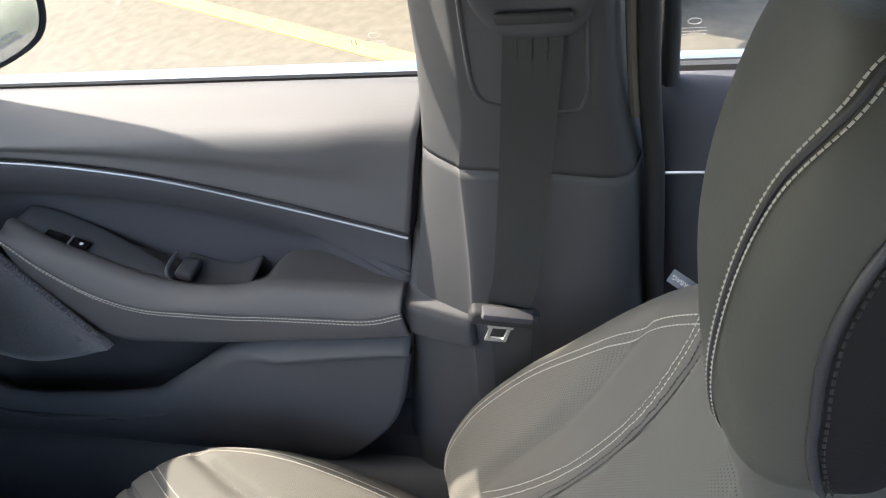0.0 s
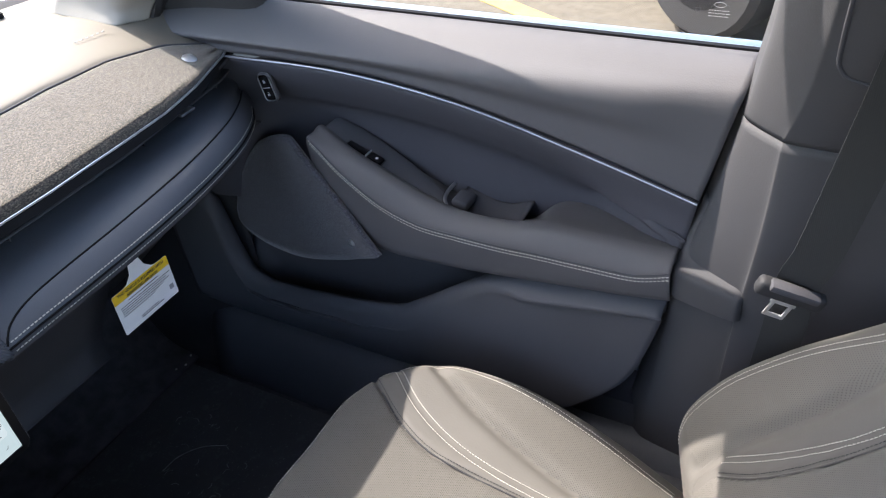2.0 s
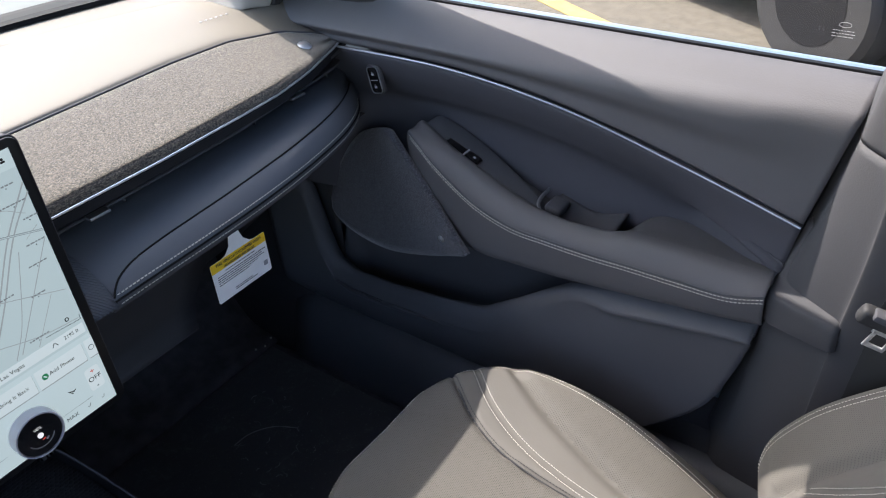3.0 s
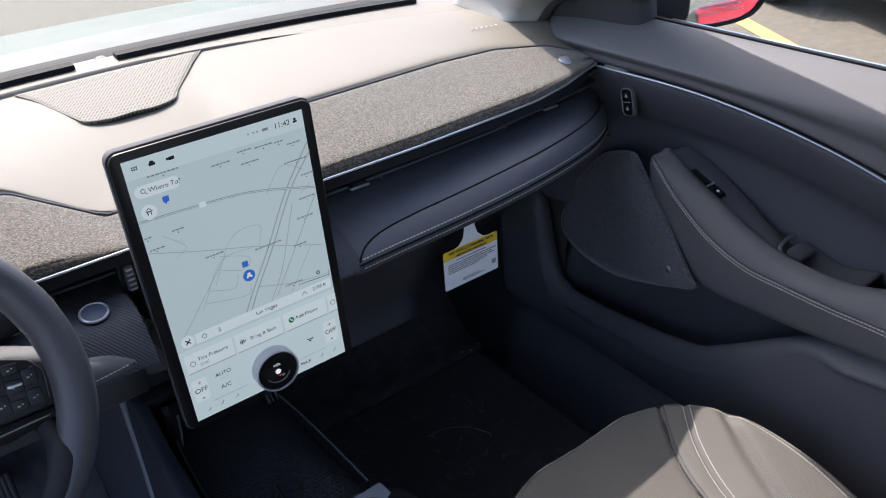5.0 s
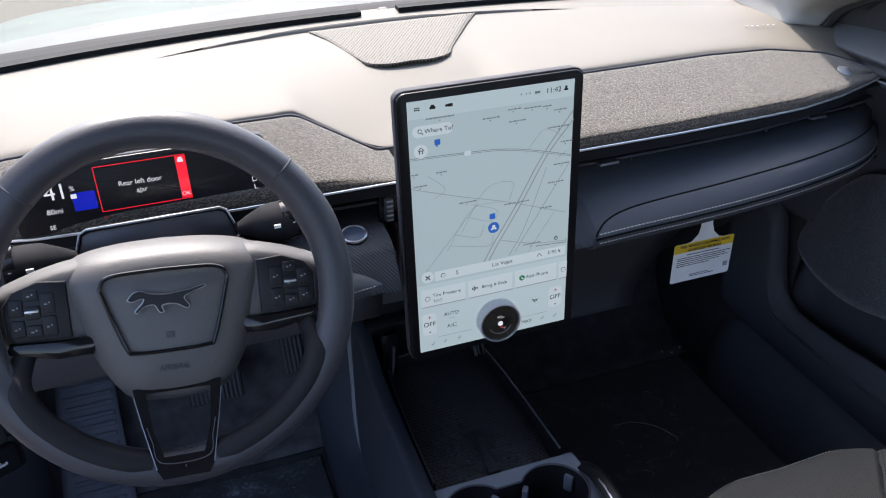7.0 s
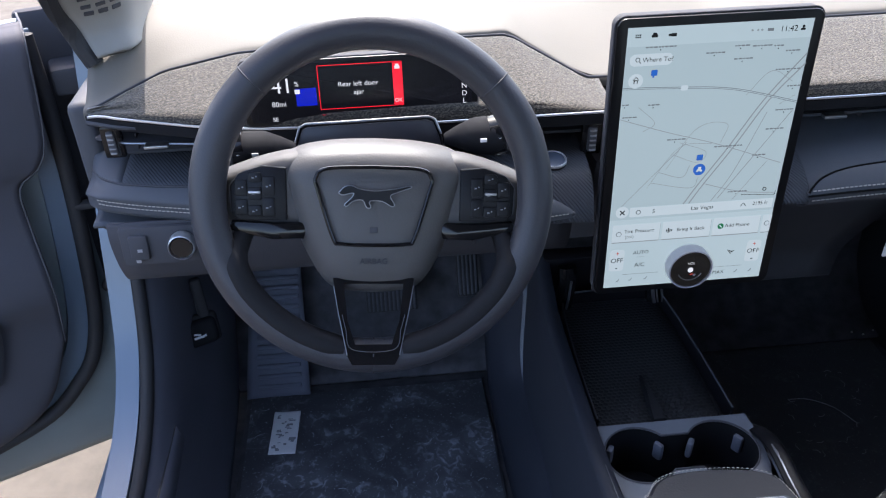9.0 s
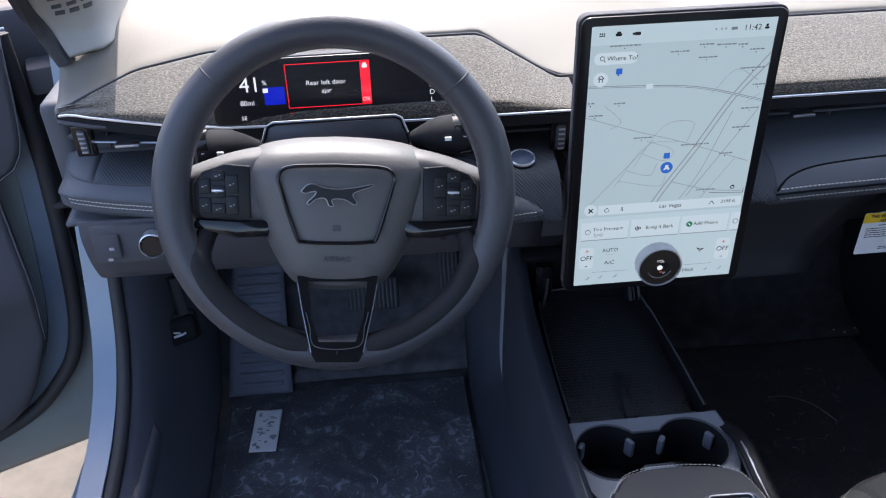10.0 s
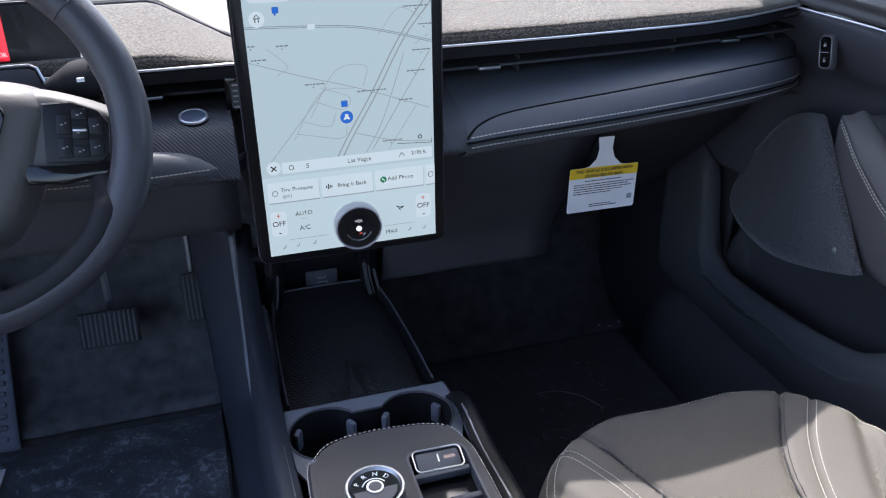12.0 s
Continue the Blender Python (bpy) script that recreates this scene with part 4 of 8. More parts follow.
part("seam", tube(hug(arm_g, seam_c, 0.0002, (-1, 0, 0.3))[0], 0.0012, 6), plastic_deep, arm)
for off in (0.0040, 0.0100):
    path, nv = hug(arm_g, seam_c - np.array([0, 0, off]), 0.0005, (-1, 0, 0.3))
    st = part("stitching", stitches(path, nv, 0.0058, 0.0043, 0.0008), thread, arm, "pale thread stitching")
    st["kind"] = "stuff"
# rear cap of the armrest
put("armrest_end", rbox(0.10, 0.016, 0.06, 0.008, pose(0.748, 0.006, 0.828)), vinyl_door, door)


# switch pod
def pod_z(y):
    return 0.840 + 0.405 * (y - 0.372)


rows = []
for y, xr, dz in ((0.622, 0.780, -0.045), (0.608, 0.790, -0.012), (0.592, 0.795, -0.001), (0.54, 0.797, 0.0), (0.46, 0.784, 0.0), (0.40, 0.768, 0.0), (0.372, 0.758, 0.0), (0.366, 0.756, -0.004)):
    z = pod_z(y) + dz - 0.004
    rows.append([(0.722, y, z - 0.010), (0.737, y, z), (xr - 0.012, y, z), (xr - 0.002, y, z - 0.003), (xr, y, z - 0.012), (xr, y, z - 0.03)])
put("switch_panel", grid_bm(loft(rows, 30, 40), -0.002), plastic_dark, door, "matt black window switch panel")
tilt = pose(0, 0, 0, 22, 0, 0)


def on_pod(y, dx=0.0, h=0.0):
    return Matrix.Translation((0.741 + dx, y, pod_z(y) - 0.004 + h)) @ tilt


put("switch_well", rbox(0.022, 0.070, 0.003, 0.001, on_pod(0.520, 0, 0.0005)), gloss_black, door)
put("window_switch", rbox(0.018, 0.024, 0.007, 0.0025, on_pod(0.500, 0, 0.003)), gloss_black, door)
put("switch_tip", rbox(0.018, 0.0025, 0.004, 0.001, on_pod(0.513, 0, 0.006)), chrome, door)
put("switch_mark", rbox(0.0045, 0.0045, 0.001, 0.0, on_pod(0.497, -0.001, 0.0068)), paper, door)
put("well_edge", tube([tuple(on_pod(0.520, 0, 0.002) @ Vector((x, y, 0))) for x, y in rrect(0.022, 0.070, 0.003)], 0.0006, 5, True), plastic_deep, door)
# pull cup and release lever
put("pull_cup", grid_bm(loft([[(0.715, 0.366, 0.826), (0.748, 0.366, 0.822), (0.80, 0.366, 0.832)], [(0.715, 0.30, 0.812), (0.748, 0.30, 0.806), (0.80, 0.30, 0.816)], [(0.715, 0.246, 0.826), (0.748, 0.246, 0.824), (0.80, 0.246, 0.830)]], 12, 16), 0.004), plastic_deep, door)
lever = put("release_lever", rbox(0.040, 0.030, 0.016, 0.006, pose(0.764, 0.356, 0.830, 12, 0, 0), 3), plastic_deep, door, "inside release lever with a satin edge")
part("lever_edge", tube(cr([(0.782, 0.380, 0.846), (0.760, 0.381, 0.845), (0.742, 0.378, 0.841), (0.737, 0.371, 0.832), (0.737, 0.360, 0.824)], 24), 0.0030, 8, up=(0, 0.3, 1)), satin, lever, "satin metal edge")
# lock switch
m = pose(0.729, 0.679, 1.000, 90, -12, -90)
put("lock_switch_bezel", slab(rrect(0.030, 0.052, 0.008), 0.006, m, 0.002), plastic_deep, door, "door lock switch")
put("switch_outline", tube([tuple(m @ Vector((x, y, 0.0075))) for x, y in rrect(0.0235, 0.0455, 0.007)], 0.0010, 6, True, up=(-1, 0, 0)), satin, door, "thin satin outline")
put("lock_switch", slab(rrect(0.022, 0.044, 0.006), 0.008, m, 0.002), gloss_black, door)
for dy in (-0.011, 0.011):
    put("lock_mark", merge(rbox(0.0045, 0.0035, 0.0008, 0, m @ pose(0, dy - 0.001, 0.0086)), tube([tuple(m @ Vector((0.0016 * math.cos(t), dy + 0.001 + 0.0024 * math.sin(t), 0.0086))) for t in np.linspace(0, math.pi, 9)], 0.0003, 4, up=(-1, 0, 0))), ink_grey, door)
put("lock_divider", rbox(0.016, 0.0012, 0.0006, 0, m @ pose(0, 0, 0.0086)), ink_grey, door)
# speaker panel
top_s = cr([(0.752, 0.858, 0.690), (0.758, 0.835, 0.760), (0.758, 0.795, 0.825), (0.755, 0.752, 0.872), (0.750, 0.712, 0.893), (0.738, 0.670, 0.906), (0.727, 0.645, 0.899), (0.711, 0.596, 0.861), (0.698, 0.543, 0.812), (0.689, 0.503, 0.772), (0.684, 0.476, 0.744)], 40)
bot_s = cr([(0.752, 0.858, 0.690), (0.748, 0.838, 0.668), (0.738, 0.790, 0.656), (0.728, 0.735, 0.655), (0.718, 0.685, 0.662), (0.711, 0.640, 0.674), (0.705, 0.595, 0.690), (0.699, 0.555, 0.706), (0.694, 0.520, 0.722), (0.688, 0.493, 0.735), (0.684, 0.476, 0.744)], 40)
bulge = np.sin(np.linspace(0, math.pi, 40))[:, None]
mid_s = (top_s + bot_s) / 2 + bulge * np.array([-0.005, 0, 0])
cloth_g = np.stack([cr([t, m_, b_], 16) for t, m_, b_ in zip(top_s, mid_s, bot_s)])[:, ::-1]
put("speaker_cloth", grid_bm(cloth_g, 0.010), cloth_door, door, "charcoal cloth speaker panel with a small bright stud")
put("stud", lathe([(0, 0), (0.0085, 0), (0.0078, 0.004), (0.004, 0.0065), (0, 0.007)], 20, pose(0.689, 0.536, 0.752, 0, -90, -12)), chrome, door, "small bright stud")
# lower panel with map pocket
# unseen box added behind the cloth to keep light out of the pocket
put("pocket_light_block", rbox(0.065, 0.36, 0.008, 0.002, pose(0.783, 0.72, 0.735)), plastic_deep, door)
LIPY = (0.285, 0.327, 0.407, 0.479, 0.571, 0.709, 0.796, 0.845, 0.866, 0.874, 0.98)
LIPZ = (0.740, 0.711, 0.652, 0.603, 0.584, 0.569, 0.567, 0.592, 0.660, 0.735, 0.80)
rows = []
for y in np.linspace(0.26, 0.885, 24):
    lz = lerp(y, LIPY, LIPZ)
    rows.append([(0.785, y, 0.755), (0.80, y, 0.66), (0.795, y, min(lz - 0.03, 0.60)), (0.76, y, min(lz - 0.06, 0.55))])
put("map_pocket", grid_bm(loft(rows, 16, 40), 0.004), plastic_deep, door, "deep black door pocket")
rows = []
for y in list(np.linspace(-0.03, 1.0, 46)):
    lz = lerp(y, (-0.03, 0.0, 0.12, 0.24) + LIPY, (0.795, 0.795, 0.78, 0.762) + LIPZ)
    kk = max(0.0, min(1.0, (y - 0.22) / 0.12))
    zl = min(lerp(y, (0.0, 0.25, 0.4), (0.748, 0.712, 0.69)), lz - 0.012)
    rear = [(0.745, y, lz), (0.730, y, lz - 0.012), (0.700, y, zl + 0.008), (0.694, y, zl - 0.002), (0.699, y, zl - 0.02), (0.704, y, 0.60), (0.710, y, 0.50), (0.72, y, 0.455), (0.735, y, 0.43)]
    front = [(0.735, y, lz - 0.012), (0.722, y, lz - 0.001), (0.712, y, lz - 0.005), (0.704, y, lz - 0.018), (0.699, y, lz - 0.04), (0.697, y, (lz + 0.5) / 2), (0.702, y, 0.50), (0.72, y, 0.455), (0.735, y, 0.43)]
    rows.append([tuple(np.array(p) * (1 - kk) + np.array(q) * kk) for p, q in zip(rear, front)])
put("lower_panel", grid_bm(loft(sheared(rows), 54, 90), -0.005), plastic_dark, door)
# belt seal, side glass, corner sail
p = [(0.772, y, 1.132) for y in np.linspace(-0.07, 0.70, 20)]
put("belt_seal", sweep_bm(p, [(-0.006, -0.008), (0.006, -0.008), (0.004, 0.002), (-0.004, 0.002)]), band_black, door)
p = [(0.796, y, 1.122) for y in np.linspace(-0.07, 0.80, 20)]
put("outer_strip", sweep_bm(p, [(-0.006, -0.01), (0.006, -0.01), (0.004, 0.002), (-0.004, 0.002)]), satin, door, "bright outer window strip")
gl = loft([[(0.785, 0.76, 1.10), (0.775, 0.70, 1.17), (0.70, 0.45, 1.42), (0.66, 0.38, 1.50)], [(0.785, -0.12, 1.10), (0.772, -0.12, 1.17), (0.69, -0.13, 1.42), (0.645, -0.14, 1.50)]], 16, 8)
pane = put("side_glass", grid_bm(gl, 0.004), glass_clear, door, "clear side window glass")
pane.visible_shadow = False
put("window_frame", sweep_bm(cr([(0.765, 0.72, 1.14), (0.712, 0.58, 1.30), (0.640, 0.38, 1.49), (0.625, 0.1, 1.535), (0.615, -0.12, 1.535)], 30), circle(0.022, 10)), rubber, door, "black window frame")
rows = [[(0.712, 1.00, 1.075), (0.708, 0.96, 1.12), (0.700, 0.88, 1.20), (0.675, 0.78, 1.30)], [(0.722, 0.925, 1.075), (0.722, 0.885, 1.108), (0.722, 0.79, 1.165), (0.695, 0.70, 1.27)], [(0.738, 0.80, 1.075), (0.735, 0.79, 1.12), (0.722, 0.77, 1.20), (0.70, 0.73, 1.285)], [(0.748, 0.69, 1.095), (0.742, 0.688, 1.13), (0.728, 0.69, 1.20), (0.705, 0.69, 1.275)], [(0.775, 0.672, 1.10), (0.772, 0.67, 1.13), (0.76, 0.67, 1.20), (0.735, 0.67, 1.275)]]
put("frame_corner", tube(cr([(0.742, 0.735, 1.275), (0.715, 0.665, 1.335), (0.680, 0.54, 1.43), (0.63, 0.40, 1.52)], 24), 0.032, 10), rubber, door, "black window frame corner")
put("corner_sail", grid_bm(loft(rows, 14, 14), -0.006), rubber, door, "black corner cover behind the door mirror")
put("outer_skin", rbox(0.03, 1.15, 0.72, 0.01, pose(0.845, 0.42, 0.75)), paint, door)
put("door_cap", rbox(0.05, 1.30, 0.012, 0.003, pose(0.812, 0.50, 1.100)), plastic_deep, door)

# door mirror
mir = thing("door_mirror", "black door mirror housing with a bright glass outside the window", "wing mirror", (0.96, 0.70, 1.1))
ring = [(0.0, 0.0, 0.10), (0.09, 0.0, 0.098), (0.118, 0.0, 0.06), (0.11, 0.0, -0.01), (0.07, 0.0, -0.055), (-0.02, 0.0, -0.062), (-0.085, 0.0, -0.045), (-0.105, 0.0, 0.01), (-0.095, 0.0, 0.085)]
ringc = np.array([cr(ring + ring[:1], 37)[:-1]])[0]
m = pose(0.962, 0.69, 1.14, -10, 0, -13)
rows = []
for d, s in ((0.004, 0.93), (0.0, 0.97), (0.004, 1.04), (0.03, 1.07), (0.07, 0.96), (0.10, 0.65), (0.112, 0.2)):
    rows.append([m @ Vector((v[0] * s, d, v[2] * s)) for v in ringc])
put("housing", grid_bm(np.array([[tuple(v) for v in r] for r in rows]), closed=True), band_black, mir)
gb = bmesh.new()
gb.faces.new([gb.verts.new(m @ Vector((v[0] * 0.95, 0.006, v[2] * 0.95))) for v in ringc])
bmesh.ops.solidify(gb, geom=gb.faces[:], thickness=0.003)
put("mirror_glass", gb, material("mirror", (0.85, 0.87, 0.88), 0.02, metal=1.0), mir, "bright mirror glass", smooth=False)
put("arm", rbox(0.13, 0.07, 0.07, 0.02, pose(0.835, 0.735, 1.128, 0, 0, -8), 3), band_black, mir)
for i, (s_, dz) in enumerate((("OBJECTS IN MIRROR ARE", -0.030), ("CLOSER THAN THEY APPEAR", -0.040))):
    put("warning_text", text_bm(s_, 0.0075, m @ pose(0.0, 0.001, dz, 90, 0, 0)), ink_grey, mir, smooth=False)

# front wing and hinge post that close the passenger's side
wing = thing("front_wing", "pale blue-grey painted front wing beside the footwell", "car wing")
part("panel", rbox(0.06, 0.75, 0.72, 0.02, pose(0.845, 1.36, 0.68)), paint, wing)
part("hinge_post", rbox(0.09, 0.40, 0.80, 0.02, pose(0.79, 1.18, 0.66)), rubber, wing)


# ---- centre pillar, seat belt and rear door on the passenger's side ----
pillar = thing("b_pillar", "dark grey moulded centre pillar trim with a belt guide", "pillar trim", (0.7, -0.2, 0.4), kind="structure")
SEC = {
    0.36: [(0.77, 0.10), (0.748, 0.065), (0.738, 0.04), (0.733, -0.03), (0.731, -0.06), (0.73, -0.17), (0.73, -0.28), (0.745, -0.323), (0.79, -0.334)],
    0.55: [(0.77, 0.06), (0.738, 0.038), (0.722, 0.015), (0.706, -0.06), (0.702, -0.08), (0.70, -0.18), (0.698, -0.272), (0.72, -0.303), (0.78, -0.314)],
    0.80: [(0.765, 0.02), (0.728, 0.004), (0.708, -0.012), (0.684, -0.082), (0.677, -0.098), (0.674, -0.18), (0.672, -0.272), (0.70, -0.298), (0.77, -0.309)],
    0.95: [(0.762, -0.018), (0.722, -0.030), (0.700, -0.046), (0.671, -0.098), (0.664, -0.113), (0.660, -0.19), (0.656, -0.272), (0.69, -0.295), (0.765, -0.304)],
    1.079: [(0.758, -0.050), (0.718, -0.058), (0.694, -0.068), (0.663, -0.106), (0.656, -0.122), (0.650, -0.20), (0.643, -0.275), (0.675, -0.295), (0.76, -0.304)],
}
SEC_UP = {
    1.0805: SEC[1.079],
    1.15: [(0.752, -0.062), (0.705, -0.070), (0.676, -0.080), (0.636, -0.122), (0.627, -0.140), (0.618, -0.20), (0.608, -0.268), (0.645, -0.288), (0.745, -0.299)],
    1.22: [(0.742, -0.072), (0.690, -0.081), (0.655, -0.090), (0.608, -0.132), (0.599, -0.150), (0.590, -0.20), (0.581, -0.267), (0.62, -0.283), (0.73, -0.294)],
    1.36: [(0.705, -0.085), (0.655, -0.094), (0.620, -0.102), (0.572, -0.142), (0.563, -0.160), (0.556, -0.21), (0.547, -0.272), (0.585, -0.283), (0.70, -0.294)],
    1.55: [(0.645, -0.095), (0.600, -0.104), (0.565, -0.112), (0.515, -0.152), (0.506, -0.170), (0.500, -0.22), (0.491, -0.277), (0.53, -0.288), (0.64, -0.299)],
}
for nm, sec in (("lower_cover", SEC), ("upper_cover", SEC_UP)):
    rows = [[(x, y, z) for x, y in q] for z, q in sec.items()]
    pil_grid = loft(rows, 60, 40)
    put(nm, grid_bm(pil_grid, 0.005), pillar_trim, pillar)
# shoulder beside the door's armrest
sh = []
for y, x0 in ((0.004, 0.700), (-0.004, 0.688), (-0.022, 0.682), (-0.045, 0.676), (-0.070, 0.671), (-0.088, 0.668), (-0.096, 0.673)):
    k = (0.004 - y) / 0.1
    sh.append([(x0 + 0.03, y, 0.798), (x0 + 0.004, y, 0.800), (x0, y, 0.806), (x0 - 0.001, y, 0.826), (x0, y, 0.842 - 0.006 * k), (x0 + 0.004, y, 0.848 - 0.006 * k), (x0 + 0.014, y - 0.001, 0.853 - 0.004 * k), (x0 + 0.026, y - 0.003, 0.861), (x0 + 0.032, y - 0.006, 0.875), (x0 + 0.034, y - 0.014, 0.905), (x0 + 0.030, y - 0.026, 0.945), (x0 + 0.036, y - 0.030, 0.952)])
put("shoulder", grid_bm(loft(sh, 60, 30), -0.004), pillar_trim, pillar, "moulded ledge catching the sun")
p = cr([(0.560, -0.160, 1.36), (0.598, -0.154, 1.23), (0.606, -0.156, 1.195), (0.600, -0.175, 1.180), (0.590, -0.235, 1.180), (0.584, -0.253, 1.195), (0.576, -0.258, 1.23), (0.545, -0.262, 1.36)], 60)
put("guide_groove", tube(hug(pil_grid, p, 0.0, (-1, 0, 0))[0], 0.0024, 8), plastic_deep, pillar)
og = []
for w, d in ((0.0, 0.016), (0.6, 0.016), (0.9, 0.014), (1.0, 0.008), (1.02, 0.0)):
    og.append([(0.550 - d - 0.25 * (z - 1.33), -0.221 + y * w, 1.345 + (z - 1.345) * w) for y, z in cr([(0.048, 1.40), (0.050, 1.32), (0.045, 1.295), (0.030, 1.275), (0.010, 1.270), (-0.014, 1.270), (-0.032, 1.275), (-0.044, 1.295), (-0.050, 1.32), (-0.048, 1.40)], 48)])
put("guide_housing", grid_bm(np.array(og), 0.0), plastic_deep, pillar, "black rounded belt outlet plate")
put("guide_slot", rbox(0.006, 0.060, 0.010, 0.003, pose(0.5415, -0.222, 1.293, 0, -14, 0), 3), rubber, pillar)
put("pillar_seal", tube(cr([(0.768, -0.050, 1.105), (0.763, -0.043, 1.07), (0.752, -0.012, 0.95), (0.745, 0.012, 0.84), (0.745, 0.03, 0.70), (0.748, 0.075, 0.58), (0.755, 0.16, 0.48), (0.765, 0.28, 0.42)], 50), 0.010, 10), rubber, pillar)
re_ = np.array([(0.585, -0.304, 1.36), (0.620, -0.304, 1.22), (0.648, -0.306, 1.15), (0.682, -0.310, 1.06), (0.70, -0.312, 0.90), (0.72, -0.315, 0.6)])
put("rear_edge", tube(cr(re_, 40), 0.0105, 10), rubber, pillar)
# light along the trim's curved edge, put in as a paler tube on top
put("rear_lit_edge", tube(cr(re_[:3] + np.array([-0.004, 0.013, 0]), 20), 0.0050, 8), vinyl_pad, pillar)
put("rear_seal", tube(cr([(0.70, -0.322, 1.36), (0.735, -0.322, 1.2), (0.745, -0.322, 1.05), (0.745, -0.322, 0.6)], 20), 0.010, 10), rubber, pillar)

belt = thing("seat_belt", "black woven seat belt with steel tongue on the pillar", "seat belt", (0.61, -0.15, 0.5))
bp = cr([(0.552, -0.222, 1.315), (0.556, -0.220, 1.285), (0.568, -0.208, 1.20), (0.590, -0.189, 1.08), (0.604, -0.172, 0.98), (0.615, -0.158, 0.925), (0.63, -0.15, 0.82), (0.66, -0.13, 0.62), (0.70, -0.11, 0.46)], 60)
prof = [(-0.024, -0.0008), (0.024, -0.0008), (0.024, 0.0008), (-0.024, 0.0008)]
put("webbing", sweep_bm(bp, prof, up=(-1, -0.05, 0.0)), belt_web, belt, "black ribbed belt webbing")
for y0 in (-0.012, 0.0, 0.012):
    put("web_fold", tube([Vector(q) + Vector((-0.0012, y0, 0)) for q in bp[:12]], 0.0006, 5), belt_web, belt)
m = pose(0.605, -0.153, 0.920, 20, -8, 14)
put("tongue_grip", rbox(0.018, 0.080, 0.023, 0.006, m, 3), rubber, belt, "black plastic tongue grip")
put("grip_slot", rbox(0.016, 0.058, 0.010, 0.003, m @ pose(-0.006, 0, 0.010)), plastic_deep, belt)
for s in (-1, 1):
    put("tongue_bar", rbox(0.003, 0.0045, 0.030, 0.001, m @ pose(-0.002, s * 0.0105, -0.026)), chrome, belt)
put("tongue_bar", rbox(0.003, 0.0255, 0.006, 0.001, m @ pose(-0.002, 0, -0.039)), chrome, belt, "steel belt tongue")
put("tongue_bar", rbox(0.003, 0.030, 0.006, 0.001, m @ pose(-0.002, 0, -0.016)), chrome, belt)

rd = thing("door_2", "closed dark rear car door with a bright trim strip", "car door", (0.74, -0.7, 0.4), kind="structure")
rows = [[(0.775, y, 1.118), (0.755, y, 1.128), (0.735, y, 1.124), (0.712, y, 1.10), (0.705, y, 1.06), (0.708, y, 1.045), (0.715, y, 1.03), (0.72, y, 0.9), (0.72, y, 0.7), (0.72, y, 0.4)] for y in (-0.30, -0.6, -1.2)]
put("panel", grid_bm(loft(rows, 50, 10), -0.005), vinyl_dark, rd)
put("strip_or_glint", tube([(0.703, -0.305, 1.046), (0.703, -0.6, 1.050), (0.703, -1.1, 1.06)], 0.0028, 8), chrome, rd)
pane = put("side_glass", grid_bm(loft([[(0.785, -0.32, 1.10), (0.69, -0.34, 1.42), (0.645, -0.35, 1.50)], [(0.785, -1.2, 1.10), (0.69, -1.2, 1.42), (0.645, -1.2, 1.50)]], 8, 6), 0.004), glass_clear, rd)
pane.visible_shadow = False
put("belt_seal", sweep_bm([(0.772, -0.33, 1.130), (0.772, -1.2, 1.130)], [(-0.008, -0.008), (0.008, -0.008), (0.005, 0.005), (-0.005, 0.005)]), rubber, rd)
put("outer_strip", sweep_bm([(0.800, -0.30, 1.126), (0.800, -1.2, 1.126)], [(-0.006, -0.01), (0.006, -0.01), (0.004, 0.002), (-0.004, 0.002)]), satin, rd)
put("outer_skin", rbox(0.03, 1.1, 0.72, 0.01, pose(0.845, -0.75, 0.75)), paint, rd)
# etched marks on both side panes
for host, yo, zo in ((door, -0.010, 1.186), (rd, -0.345, 1.186)):
    ME = pose(0.7605, yo, zo, 90, 0, -90) @ pose(0, 0, 0, -17, 0, 0)
    put("etched_oval", tube([tuple(ME @ Vector((0.0065 * math.cos(a), 0.0028 * math.sin(a), 0))) for a in np.linspace(0, 2 * math.pi, 29)[:-1]], 0.0003, 4, True, up=(1, 0, 0.1)), ink_grey, host)
    for i in range(3):
        x = -0.012
        while x < 0.010:
            w = 0.002 + 0.003 * ((i * 7 + int(x * 1000)) % 3) / 2
            put("etched_mark", rbox(w, 0.0008, 0.0002, 0, ME @ pose(x + w / 2, -0.0065 - 0.0032 * i, 0)), ink_grey, host)
            x += w + 0.0010
    for k in (0, 1):
        put("etched_arrow", rbox(0.0010, 0.006, 0.0003, 0, ME @ pose(-0.022 - 0.005 * k, -0.007, 0, 0, 0, 8)), ink, host)

# ---- passenger seat ----
XC = 0.372


def near_poly(p2, poly):
    """Distance of 2D points to a polyline."""
    best = np.full(p2.shape[:-1], 9.0)
    for a, b in zip(poly[:-1], poly[1:]):
        d = b - a
        t = np.clip(((p2 - a) @ d) / (d @ d), 0, 1)
        best = np.minimum(best, np.linalg.norm(p2 - (a + t[..., None] * d), axis=-1))
    return best


def press(g, ax, seams, depth, width, mask):
    """Presses seam grooves into a padded grid."""
    n = normals(g)
    d = np.full(g.shape[:2], 9.0)
    for s in seams:
        d = np.minimum(d, near_poly(g[..., ax], s))
    return g - n * (depth * np.exp(-((d / width) ** 2)) * mask)[..., None]


